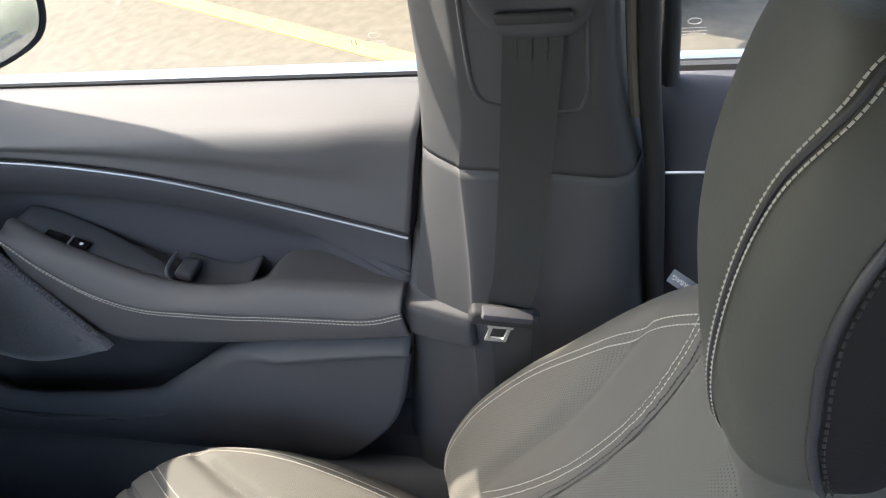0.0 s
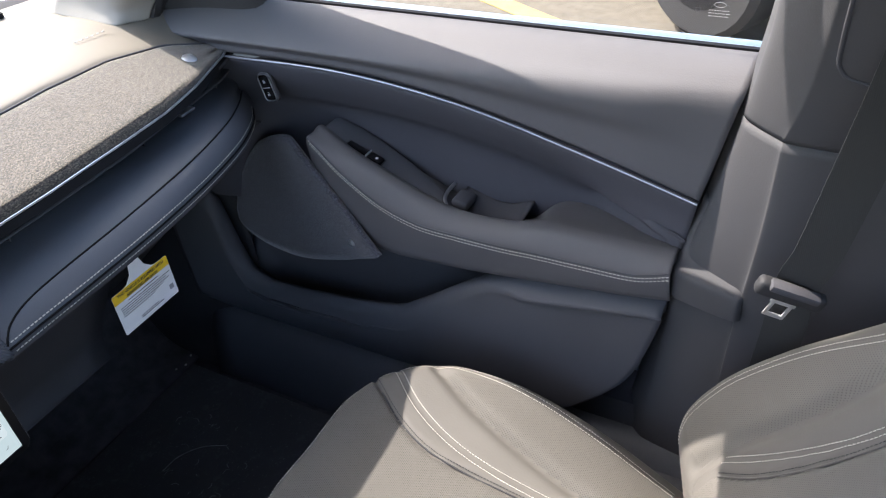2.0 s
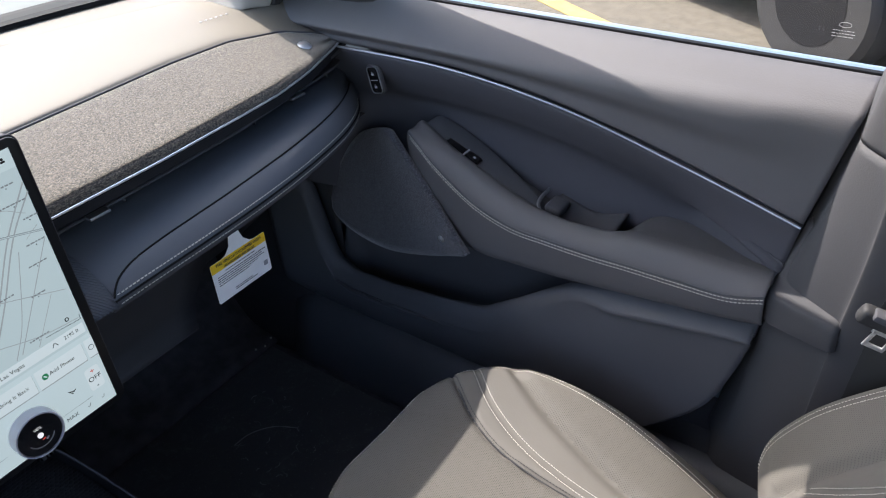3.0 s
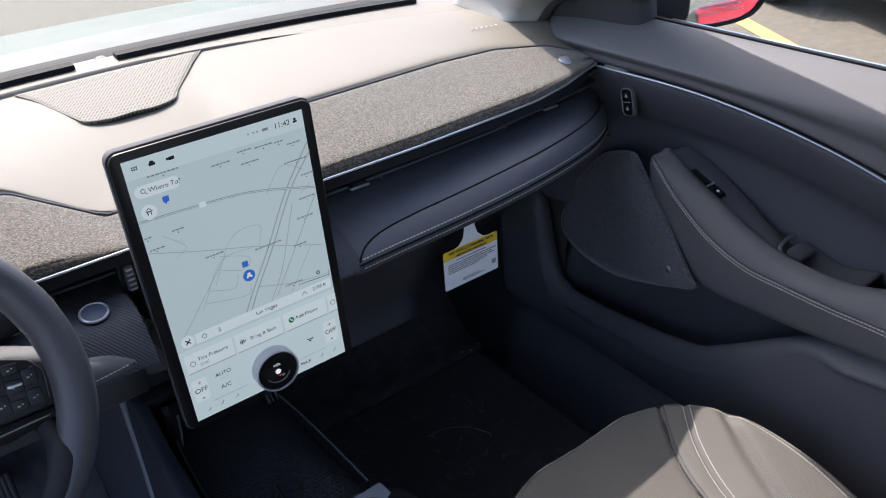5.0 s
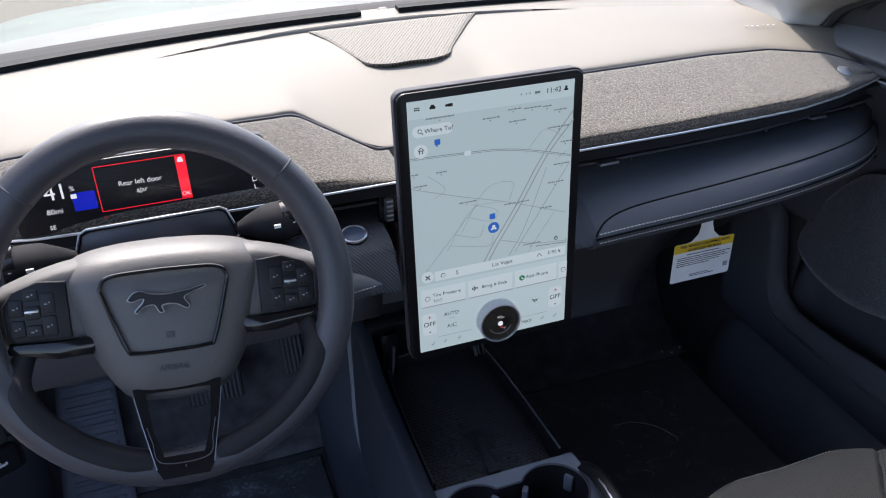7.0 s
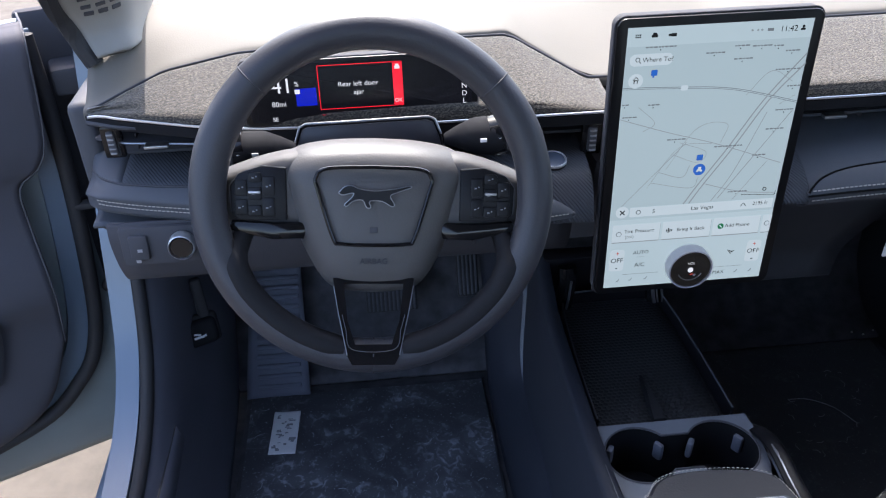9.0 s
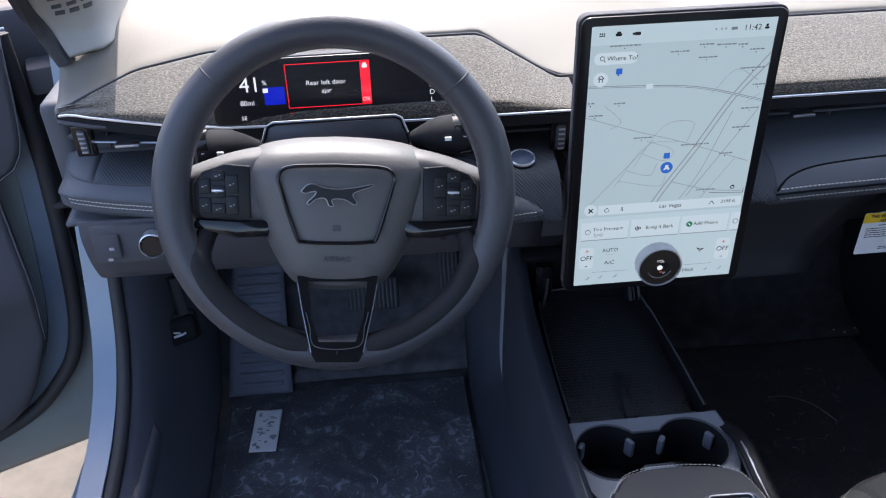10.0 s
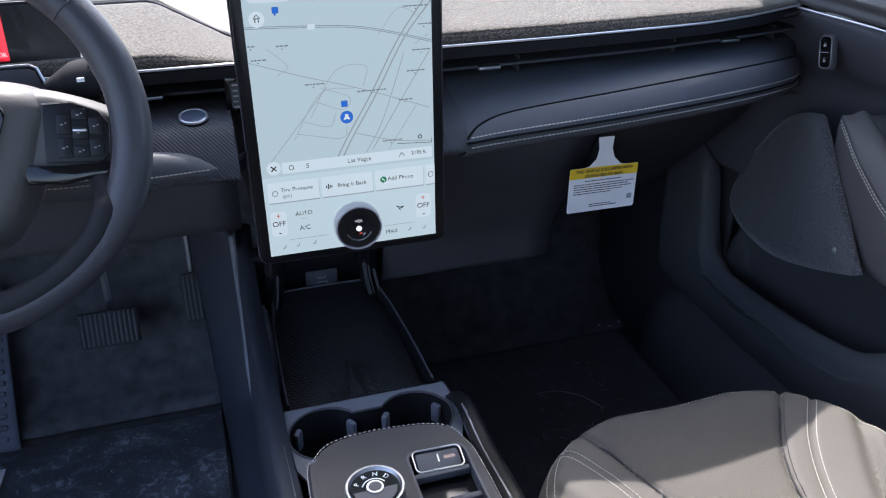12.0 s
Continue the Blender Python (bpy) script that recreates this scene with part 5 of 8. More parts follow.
def lay(g, ax, pts, lift, mask):
    """Points of a 2D path laid on a padded grid, with their normals."""
    flat_p, n = g[mask], normals(g)[mask]
    out, nn = [], []
    for q in pts:
        d = np.linalg.norm(flat_p[:, ax] - q, axis=1)
        i = np.argpartition(d, 6)[:6]
        w = 1 / (d[i] + 1e-4) ** 2
        w /= w.sum()
        nv = w @ n[i]
        nv /= np.linalg.norm(nv)
        pt = w @ flat_p[i]
        pt[ax] = q
        out.append(pt + nv * lift)
        nn.append(nv)
    return np.array(out), np.array(nn)


def mirrored(p):
    q = np.array(p, float)
    q[:, 0] = 2 * XC - q[:, 0]
    return q


def split_bm(g, keep):
    """The part of a grid whose cells are kept."""
    bm = bmesh.new()
    nv, nu = g.shape[:2]
    vs = {}
    for j in range(nv - 1):
        for i in range(nu - 1):
            if keep[j, i]:
                q = []
                for a, b in ((j, i), (j, i + 1), (j + 1, i + 1), (j + 1, i)):
                    if (a, b) not in vs:
                        vs[(a, b)] = bm.verts.new(g[a, b])
                    q.append(vs[(a, b)])
                bm.faces.new(q)
    return bm


seat = thing("car_seat", "grey perforated leather front passenger seat with pale double stitching", "car seat", (XC, 0.15, 0.3))
rows = []
for y, w, zb, zc in ((-0.10, 0.222, 0.525, 0.570), (-0.03, 0.232, 0.555, 0.580), (0.04, 0.240, 0.585, 0.588), (0.12, 0.248, 0.610, 0.597), (0.20, 0.253, 0.626, 0.606), (0.28, 0.246, 0.634, 0.614), (0.34, 0.226, 0.638, 0.621), (0.385, 0.190, 0.640, 0.628), (0.413, 0.150, 0.636, 0.630), (0.430, 0.108, 0.622, 0.622), (0.438, 0.070, 0.590, 0.595), (0.438, 0.060, 0.50, 0.52)):
    half = [(w - 0.01, 0.40), (w + 0.004, 0.50), (w + 0.002, zb - 0.045), (w - 0.010, zb - 0.014), (w - 0.032, zb), (w * 0.62, (zb + zc) / 2 + 0.003), (w * 0.36, zc + 0.002)]
    rows.append([(XC - a, y, z) for a, z in half] + [(XC, y, zc)] + [(XC + a, y, z) for a, z in half[::-1]])
cg = loft(rows, 170, 150)
AXC = [0, 1]
SEAM1 = cr([(0.552, 0.385), (0.500, 0.312), (0.464, 0.215), (0.449, 0.09), (0.452, -0.02), (0.456, -0.09)], 40)
SEAM2 = cr([(0.521, 0.410), (0.472, 0.335), (0.443, 0.258), (0.436, 0.15), (0.435, 0.05), (0.436, -0.09)], 40)
CREASE = cr([(0.580, 0.325), (0.530, 0.226), (0.490, 0.10), (0.470, 0.0), (0.466, -0.09)], 40)
topm = cg[..., 2] > 0.5
cg = press(cg, AXC, [SEAM2, mirrored(SEAM2)], 0.007, 0.0035, topm)
cg = press(cg, AXC, [SEAM1, mirrored(SEAM1)], 0.003, 0.004, topm)
cg = press(cg, AXC, [CREASE, mirrored(CREASE)], 0.010, 0.010, topm)
cell = (cg[:-1, :-1] + cg[1:, 1:]) / 2
up = normals(cg)[:-1, :-1, 2]
xr = np.abs(cell[..., 0] - XC)
s2 = np.interp(cell[..., 1], SEAM2[::-1, 1], SEAM2[::-1, 0]) - XC
cr_ = np.interp(cell[..., 1], CREASE[::-1, 1], CREASE[::-1, 0]) - XC
edge_w = np.interp(cell[..., 1], (-0.1, 0.04, 0.2, 0.28, 0.34, 0.4), (0.19, 0.208, 0.222, 0.212, 0.19, 0.15))
upm = cell[..., 2] > 0.52
perf = upm & (np.abs(up) > 0.3) & ((xr < s2 - 0.002) & (cell[..., 1] < 0.43) | ((xr > cr_ + 0.003) & (xr < edge_w) & (cell[..., 1] < 0.33)))
put("cushion", split_bm(cg, ~perf), leather, seat, "grey leather seat cushion")
put("cushion_insert", split_bm(cg, perf), leather_perf, seat, "perforated grey leather insert")
EDGE = cr([(0.530, 0.409), (0.570, 0.372), (0.597, 0.32), (0.605, 0.25), (0.602, 0.17), (0.590, 0.08), (0.578, 0.0), (0.57, -0.06)], 60)
msk = topm


def thread_line(g, ax, poly, off, mask, name="stitching", mat=None, r=0.00062, host=None, gap=0.0050):
    """Stitches along a seam, shifted sideways on the surface."""
    p = np.array(poly, float)
    t = np.gradient(p, axis=0)
    t /= np.linalg.norm(t, axis=1, keepdims=True)
    q = p + np.stack([-t[:, 1], t[:, 0]], 1) * off
    a, n = lay(g, ax, even(q, 120), 0.0006, mask)
    ob = put(name, stitches(a, n, gap, gap * 0.76, r), mat or thread, host or seat)
    ob["kind"] = "stuff"
    return ob


for P in (SEAM1, mirrored(SEAM1)):
    thread_line(cg, AXC, P, 0.0055, msk)
    thread_line(cg, AXC, P, -0.0055, msk)
for P, o in ((SEAM2, 0.005), (mirrored(SEAM2), -0.005)):
    thread_line(cg, AXC, P, o, msk, mat=thread_dark)
    a, n = lay(cg, AXC, even(P, 80), 0.001, msk)
    put("piping", tube(even(cr([tuple(q) for q in np.array(a)[::6]], 80), 80), 0.0016, 6), leather_dark, seat)
EDGE = EDGE - np.array([0.007, 0.0])
for P in (EDGE, mirrored(EDGE)):
    thread_line(cg, AXC, P, 0.004, msk)
    thread_line(cg, AXC, P, -0.004, msk)
fe = cr([(2 * XC - 0.530, 0.409), (0.28, 0.424), (XC, 0.427), (0.464, 0.424), (0.530, 0.409)], 60)
thread_line(cg, AXC, fe, 0.0, msk)
put("seat_base", rbox(0.44, 0.46, 0.14, 0.03, pose(XC, 0.14, 0.345)), plastic_deep, seat)
put("side_shield", rbox(0.03, 0.40, 0.09, 0.012, pose(XC + 0.235, 0.05, 0.44)), plastic_dark, seat)
put("side_shield", rbox(0.03, 0.40, 0.09, 0.012, pose(XC - 0.235, 0.05, 0.44)), plastic_dark, seat)
put("recliner_cover", rbox(0.03, 0.09, 0.05, 0.008, pose(0.60, -0.03, 0.50)), pillar_trim, seat)

# backrest
rows = []
for z, h, f in ((0.54, 0.205, 0.02), (0.60, 0.222, 0.035), (0.68, 0.234, 0.048), (0.76, 0.238, 0.050), (0.84, 0.228, 0.046), (0.92, 0.202, 0.036), (0.99, 0.180, 0.026), (1.04, 0.158, 0.016), (1.075, 0.126, 0.006), (1.092, 0.080, -0.02), (1.085, 0.06, -0.07), (1.0, 0.06, -0.11)):
    yc = min(-0.045 - 0.70 * (z - 0.62), -0.104) + min(0.0, f + 0.02) * 0.9
    half = [(h - 0.03, -0.11), (h + 0.0, -0.06), (h + 0.004, f - 0.03), (h - 0.008, f - 0.006), (h - 0.03, f), (h * 0.62, f * 0.55), (h * 0.38, 0.004)]
    rows.append([(XC - a, yc + b, z) for a, b in half] + [(XC, yc, z)] + [(XC + a, yc + b, z) for a, b in half[::-1]])
bg = loft(rows, 170, 150)[:, ::-1]
AXB = [0, 2]
B1 = cr([(0.492, 0.740), (0.462, 0.80), (0.428, 0.90), (0.422, 0.98), (0.440, 1.035), (0.468, 1.072)], 40)
B2 = cr([(0.470, 0.735), (0.435, 0.80), (0.408, 0.90), (0.405, 0.98), (0.424, 1.045), (0.450, 1.080)], 40)
BC = cr([(0.500, 0.70), (0.494, 0.78), (0.484, 0.87), (0.487, 0.94), (0.505, 1.015)], 40)
LOW = cr([(0.492, 0.740), (0.485, 0.69), (0.46, 0.66), (0.44, 0.63), (0.435, 0.58)], 30)
fm = bg[..., 1] > np.minimum(-0.045 - 0.70 * (bg[..., 2] - 0.62), -0.104) - 0.035
bg = press(bg, AXB, [B2], 0.004, 0.0035, fm)
bg = press(bg, AXB, [LOW], 0.003, 0.0035, fm)
bg = press(bg, AXB, [B1], 0.003, 0.004, fm)
bg = press(bg, AXB, [BC], 0.008, 0.011, fm)
cell = (bg[:-1, :-1] + bg[1:, 1:]) / 2
xr = np.abs(cell[..., 0] - XC)
s2 = np.interp(cell[..., 2], B2[:, 1], B2[:, 0]) - XC
crb = np.interp(cell[..., 2], BC[:, 1], BC[:, 0]) - XC
ew = np.interp(cell[..., 2], (0.62, 0.76, 0.84, 0.92, 0.99, 1.03), (0.19, 0.208, 0.198, 0.172, 0.144, 0.125))
fmc = fm[:-1, :-1]
perf = fmc & ((((cell[..., 0] - XC < s2 - 0.002) & (cell[..., 0] > XC - 0.15)) & (cell[..., 2] < 1.085)) | ((cell[..., 0] - XC > crb + 0.003) & (xr < ew) & (cell[..., 2] > 0.70) & (cell[..., 2] < 1.01)))
put("backrest", split_bm(bg, ~perf), leather, seat, "grey leather backrest")
put("backrest_insert", split_bm(bg, perf), leather_perf_back, seat, "perforated grey leather insert")
for P in (B1,):
    thread_line(bg, AXB, P, 0.0042, fm, gap=0.0052)
    thread_line(bg, AXB, P, -0.0042, fm, gap=0.0052)
for P, o in ((B2, 0.005),):
    thread_line(bg, AXB, P, -o, fm, mat=thread_dark)
    a, n = lay(bg, AXB, even(P, 80), 0.001, fm)
    put("piping", tube(even(cr([tuple(q) for q in np.array(a)[np.linspace(0, 79, 7).astype(int)]], 80), 80), 0.0012, 6), leather, seat)
BE = cr([(0.575, 0.66), (0.588, 0.72), (0.588, 0.80), (0.570, 0.88), (0.535, 0.96), (0.503, 1.03), (0.47, 1.072)], 60)
BE = BE - np.array([0.011, 0.0])
for P in (BE, mirrored(BE)):
    thread_line(bg, AXB, P, 0.004, fm)
    thread_line(bg, AXB, P, -0.004, fm)
put("backrest_rear", rbox(0.36, 0.05, 0.44, 0.02, pose(XC, -0.29, 0.80, 35, 0, 0)), plastic_dark, seat)
tag_m = look((0.5375, -0.338, 1.0385), (0.30, -0.33, 1.25)) @ pose(0, 0, 0, 0, 180, 0) @ pose(0, 0, 0, 0, 0, -32)
put("airbag_label", slab(rrect(0.026, 0.013, 0.001, 2), 0.0010, tag_m), cup_satin, seat, "small grey woven side tag")
put("label_text", text_bm("AIRBAG", 0.0062, tag_m @ pose(0, 0, 0.0012, 0, 0, 180)), paper, seat, smooth=False)

# headrest
hr = thing("headrest", "grey leather headrest with dark side insert and pale stitching", "headrest", (XC, -0.41, 1.1))
rows = []
for z, hw, yf, yb in ((1.110, 0.048, -0.399, -0.435), (1.1163, 0.085, -0.3725, -0.450), (1.1427, 0.1158, -0.351, -0.460), (1.193, 0.124, -0.341, -0.465), (1.2534, 0.121, -0.346, -0.465), (1.314, 0.1086, -0.360, -0.460), (1.352, 0.091, -0.373, -0.453), (1.380, 0.0696, -0.385, -0.445), (1.390, 0.044, -0.398, -0.430)):
    ring = []
    for k in range(144):
        a = 2 * math.pi * k / 144
        ca, sa = math.cos(a), math.sin(a)
        ex = 0.62
        ring.append((XC + hw * math.copysign(abs(ca) ** ex, ca), (yf + yb) / 2 + (yf - yb) / 2 * math.copysign(abs(sa) ** ex, sa), z))
    rows.append(ring)
ra = np.array(rows)
hg = np.stack([cr(ra[:, k], 150) for k in range(144)], 1)
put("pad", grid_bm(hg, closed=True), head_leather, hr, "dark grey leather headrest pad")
big = (hg - np.array([XC, -0.405, 1.26])) * np.array([1.006, 1.006, 1.0]) + np.array([XC, -0.405, 1.26])
cc = (big[:-1, :-1] + big[1:, 1:]) / 2
lim = np.interp(cc[..., 2], (1.139, 1.1786, 1.21, 1.236, 1.262, 1.287, 1.3065, 1.33), (-0.4056, -0.3945, -0.3924, -0.3911, -0.393, -0.3998, -0.409, -0.425))
keep = (cc[..., 1] < lim) & (cc[..., 2] < 1.34) & (cc[..., 2] > 1.13)
put("rear_insert", split_bm(big, keep), grip_leather, hr, "black leather rear insert")
s1 = cr([(0.30, -0.418, 1.385), (0.2916, -0.402, 1.3755), (0.2855, -0.3922, 1.363), (0.2853, -0.380, 1.3454), (0.290, -0.3674, 1.3195), (0.292, -0.3575, 1.288), (0.291, -0.350, 1.255), (0.290, -0.346, 1.223), (0.290, -0.345, 1.190), (0.292, -0.348, 1.166), (0.30, -0.358, 1.14)], 90)


def wrap(path):
    """Draws a path onto the headrest's skin."""
    pts, nn = hg.reshape(-1, 3), normals(hg).reshape(-1, 3)
    cen = np.array([XC, -0.40, 1.26])
    out, nr = [], []
    for q in path:
        d = np.linalg.norm(pts - q, axis=1)
        i = np.argpartition(d, 12)[:12]
        w = 1 / (d[i] + 1e-3) ** 2
        w /= w.sum()
        v = w @ nn[i]
        v /= np.linalg.norm(v) + 1e-9
        if v @ (q - cen) < 0:
            v = -v
        out.append(q - v * ((q - w @ pts[i]) @ v) + v * 0.0008)
        nr.append(v)
    o = np.array(out)
    for _ in range(6):
        o[1:-1] = (o[:-2] + 2 * o[1:-1] + o[2:]) / 4
    return o, np.array(nr)


w1, n1 = wrap(s1)
put("seam", tube(w1, 0.0017, 6), leather_dark, hr)
for o in (0.0040, -0.0040):
    tn = np.gradient(w1, axis=0)
    side = np.cross(tn, n1)
    side /= np.linalg.norm(side, axis=1, keepdims=True)
    q, n = wrap(w1 + side * o)
    ob = put("stitching", stitches(q + n * 0.0005, n, 0.0040, 0.0033, 0.0007), thread, hr)
    ob["kind"] = "stuff"
s2p = cr([(0.268, -0.426, 1.332), (0.2614, -0.409, 1.3065), (0.2568, -0.3998, 1.287), (0.2525, -0.393, 1.262), (0.2494, -0.3911, 1.236), (0.248, -0.3924, 1.21), (0.2489, -0.3945, 1.1786), (0.2584, -0.4056, 1.139), (0.275, -0.41, 1.122)], 80)
w2, n2 = wrap(s2p)
put("insert_piping", tube(even(cr(w2[::8], 120), 120), 0.0030, 10), wheel_leather, hr)
ob = put("stitching", stitches(w2 + np.array([-0.001, -0.0055, 0]), n2, 0.0055, 0.0038, 0.0009), ink, hr)
ob["kind"] = "stuff"
for s in (-1, 1):
    put("post", tube([(XC + s * 0.055, -0.405, 1.05), (XC + s * 0.055, -0.41, 1.15)], 0.006, 12), chrome, hr)

# ---- steering wheel ----
WM = pose(-0.391, 0.504, 1.056, 66.2, 0, 0) @ pose(0, 0, 0, 0, 0, -4.5)
sw = thing("steering_wheel", "dark grey leather steering wheel with a padded hub and button spokes", "steering wheel")
sw.matrix_world = WM
N = 96
ringp = [(0.1665 * math.cos(2 * math.pi * k / N), 0.1665 * math.sin(2 * math.pi * k / N), 0) for k in range(N)]
scl = [1 + 0.04 * math.exp(-((((k / N * 360 - 20) % 360) - 0) / 16) ** 2) + 0.04 * math.exp(-(((k / N * 360 - 160)) / 16) ** 2) for k in range(N)]
part("rim", sweep_bm(ringp, circle(0.0184, 20, 0.0180), True, scale=scl), wheel_leather, sw, "grained leather wheel rim")
for a in (44, 136, 270):
    q = radians(a)
    c_ = Vector((0.1665 * math.cos(q), 0.1665 * math.sin(q), 0))
    e1 = Vector((math.cos(q), math.sin(q), 0))
    p = [c_ + e1 * (0.0186 * math.cos(t)) + Vector((0, 0, 1)) * (0.0182 * math.sin(t)) for t in np.linspace(0, 2 * math.pi, 24)[:-1]]
    part("rim_seam", tube(p, 0.0009, 5, True, up=(0.3, 0.2, 0.9)), plastic_deep, sw)
for a0, a1 in ((48, 132),):
    path = [(0.1500 * math.cos(radians(a)), 0.1500 * math.sin(radians(a)), 0.004) for a in np.linspace(a0, a1, 80)]
    ob = part("rim_stitching", stitches(path, (0, 0, 1), 0.006, 0.0045, 0.0008), thread_dark, sw)
    ob["kind"] = "stuff"
for a0, a1 in ((-28, 42), (138, 208), (215, 325)):
    path = [(0.1492 * math.cos(radians(a)), 0.1492 * math.sin(radians(a)), 0.004) for a in np.linspace(a0, a1, 80)]
    ob = part("rim_stitching", stitches(path, (0, 0, 1), 0.006, 0.0045, 0.0008), thread_dark, sw)
    ob["kind"] = "stuff"


def sym(h):
    """A closed outline from its right half, listed from the top down."""
    return [(x, y) for x, y in h] + [(-x, y) for x, y in h[::-1] if x > 1e-6]


def dome(outline, z0, z1, crown, prof, n=48):
    """A padded cap over a flat outline."""
    o = cr(list(outline) + [outline[0]], n + 1)[:-1]
    c_ = o.mean(0)
    rows = []
    for s, f in prof:
        z = z0 + (z1 - z0) * f if f <= 1 else z1 + crown * (f - 1)
        rows.append([(c_[0] + (x - c_[0]) * s, c_[1] + (y - c_[1]) * s, z) for x, y in o])
    g_ = np.array(rows)
    return grid_bm(np.stack([cr(g_[:, k], 26) for k in range(n)], 1), closed=True)


SOFT = ((1.0, 0.0), (1.0, 0.12), (0.97, 0.40), (0.915, 0.66), (0.84, 0.85), (0.74, 0.97), (0.6, 1.35), (0.35, 1.85), (0.002, 2.0))
WIDE = ((1.0, 0.0), (1.0, 0.15), (0.96, 0.45), (0.89, 0.70), (0.79, 0.90), (0.66, 1.1), (0.4, 1.7), (0.002, 2.0))
HS = pose(0, 0, -0.020) @ Matrix.Diagonal((1.035, 1.035, 1.0, 1.0))


def hub_part(name, bm, mat, parent, label="", **k):
    """A part of the hub, which sits a little behind the rim's plane."""
    bm.transform(HS)
    return part(name, bm, mat, parent, label, **k)


hub = sym([(0.0, 0.057), (0.044, 0.0548), (0.080, 0.047), (0.096, 0.030), (0.092, 0.004), (0.074, -0.052), (0.049, -0.094), (0.019, -0.103)])
hub_part("hub_pad", dome(hub, -0.03, 0.022, 0.008, SOFT), hub_vinyl, sw, "padded grained airbag cover")
emb = sym([(0.0, 0.032), (0.045, 0.030), (0.056, 0.021), (0.054, 0.008), (0.040, -0.038), (0.032, -0.044), (0.0, -0.045)])
emo = cr(emb + [emb[0]], 73)[:-1]
hub_part("emblem_rim", tube([(x, y, 0.0304 - 0.5 * x * x - 0.5 * y * y) for x, y in emo], 0.0019, 8, True, up=(0, 0, 1)), gloss_black, sw, "black emblem surround")
# plain streak in place of the badge
streak = [(-0.034, 0.005), (-0.028, 0.011), (-0.021, 0.012), (-0.014, 0.009), (0.0, 0.007), (0.012, 0.008), (0.020, 0.009), (0.035, 0.012), (0.035, 0.010), (0.023, 0.006), (0.016, 0.002), (0.020, -0.006), (0.017, -0.008), (0.008, -0.003), (-0.004, -0.003), (-0.003, -0.009), (-0.007, -0.009), (-0.011, -0.002), (-0.020, -0.003), (-0.026, -0.008), (-0.028, -0.006), (-0.021, 0.001), (-0.020, 0.005), (-0.030, 0.003)]
so = cr(streak + [streak[0]], 97)[:-1]
hub_part("badge", slab([(x, y) for x, y in so], 0.0022, pose(0, 0.002, 0.0314)), button_black, sw, "dark metal badge shape")
hub_part("badge_edge", tube([(x, y + 0.002, 0.0334) for x, y in so], 0.0006, 5, True), satin, sw)
hub_part("airbag_word", text_bm("AIRBAG", 0.008, pose(0, -0.062, 0.0270, 0, 0, 0), 0.0004), plastic_deep, sw, smooth=False)
hub_part("airbag_mark", rbox(0.008, 0.006, 0.001, 0.0003, pose(0, -0.030, 0.0295)), plastic_deep, sw)
for s in (-1, 1):
    arm_o = [(x * s, y) for x, y in ((0.050, 0.042), (0.078, 0.046), (0.105, 0.041), (0.130, 0.033), (0.150, 0.024), (0.158, 0.012), (0.156, -0.018), (0.140, -0.032), (0.10, -0.036), (0.055, -0.036))]
    if s < 0:
        arm_o = arm_o[::-1]
    hub_part("spoke", dome(arm_o, -0.020, 0.008, 0.004, WIDE), spoke_vinyl, sw)
    lo = [(0.064 * s, -0.025), (0.100 * s, -0.026), (0.140 * s, -0.024), (0.144 * s, -0.033), (0.1 * s, -0.043), (0.07 * s, -0.042)]
    hub_part("spoke_trim", slab(lo if s > 0 else lo[::-1], 0.012, pose(0, 0, 0.0015), 0.003), gloss_black, sw)
    bez = [(0.086 * s, 0.029), (0.110 * s, 0.031), (0.132 * s, 0.023), (0.141 * s, 0.011), (0.140 * s, -0.016), (0.133 * s, -0.0235), (0.086 * s, -0.0235)]
    hub_part("button_bezel", slab(bez if s > 0 else bez[::-1], 0.004, pose(0, 0, 0.0095), 0.002), button_black, sw)
    hub_part("bezel_edge", tube([(x, y, 0.0136) for x, y in bez[:5]], 0.0004, 6), plastic_dark, sw)
    for bx, by, bw, bh in ((0.1030, 0.011, 0.0115, 0.018), (0.1030, -0.010, 0.0115, 0.018), (0.1165, 0.0195, 0.0125, 0.0095), (0.1165, 0.0035, 0.0130, 0.012), (0.1165, -0.0135, 0.0125, 0.0105), (0.1298, 0.009, 0.0115, 0.015), (0.1298, -0.010, 0.0115, 0.015)):
        b_ = hub_part("button", slab(rrect(bw * 1.06, bh * 1.04, 0.0022, 3), 0.0022, pose(bx * s, by, 0.0128), 0.0008), button_black, sw)
        for dx_, w_ in ((-0.0016, 0.0022), (0.0016, 0.0014)):
            hub_part("button_mark", rbox(w_, 0.0012, 0.0005, 0, pose(bx * s + dx_, by + dx_ * 0.4, 0.0151)), ink_grey, b_)
    hub_part("toggle_tip", rbox(0.012, 0.0026, 0.004, 0.001, pose(0.1165 * s, 0.005, 0.0165)), chrome, sw)
    ang = [radians(a) for a in np.linspace(-12, -79, 48)]
    run = np.linspace(0, 1, 48)
    wid = np.interp(run, (0, 0.1, 0.22, 0.9, 1), (0.55, 0.8, 1.0, 1.0, 0.9))
    rad = np.interp(run, (0, 0.06, 0.14, 0.22, 0.35, 1), (0.122, 0.139, 0.151, 0.157, 0.1600, 0.1605))
    hgt = np.interp(run, (0, 0.08, 0.2, 1), (-0.036, -0.014, 0.0056, 0.0056))
    arc = [(r * math.cos(a) * s, r * math.sin(a), h) for a, r, h in zip(ang, rad, hgt)]
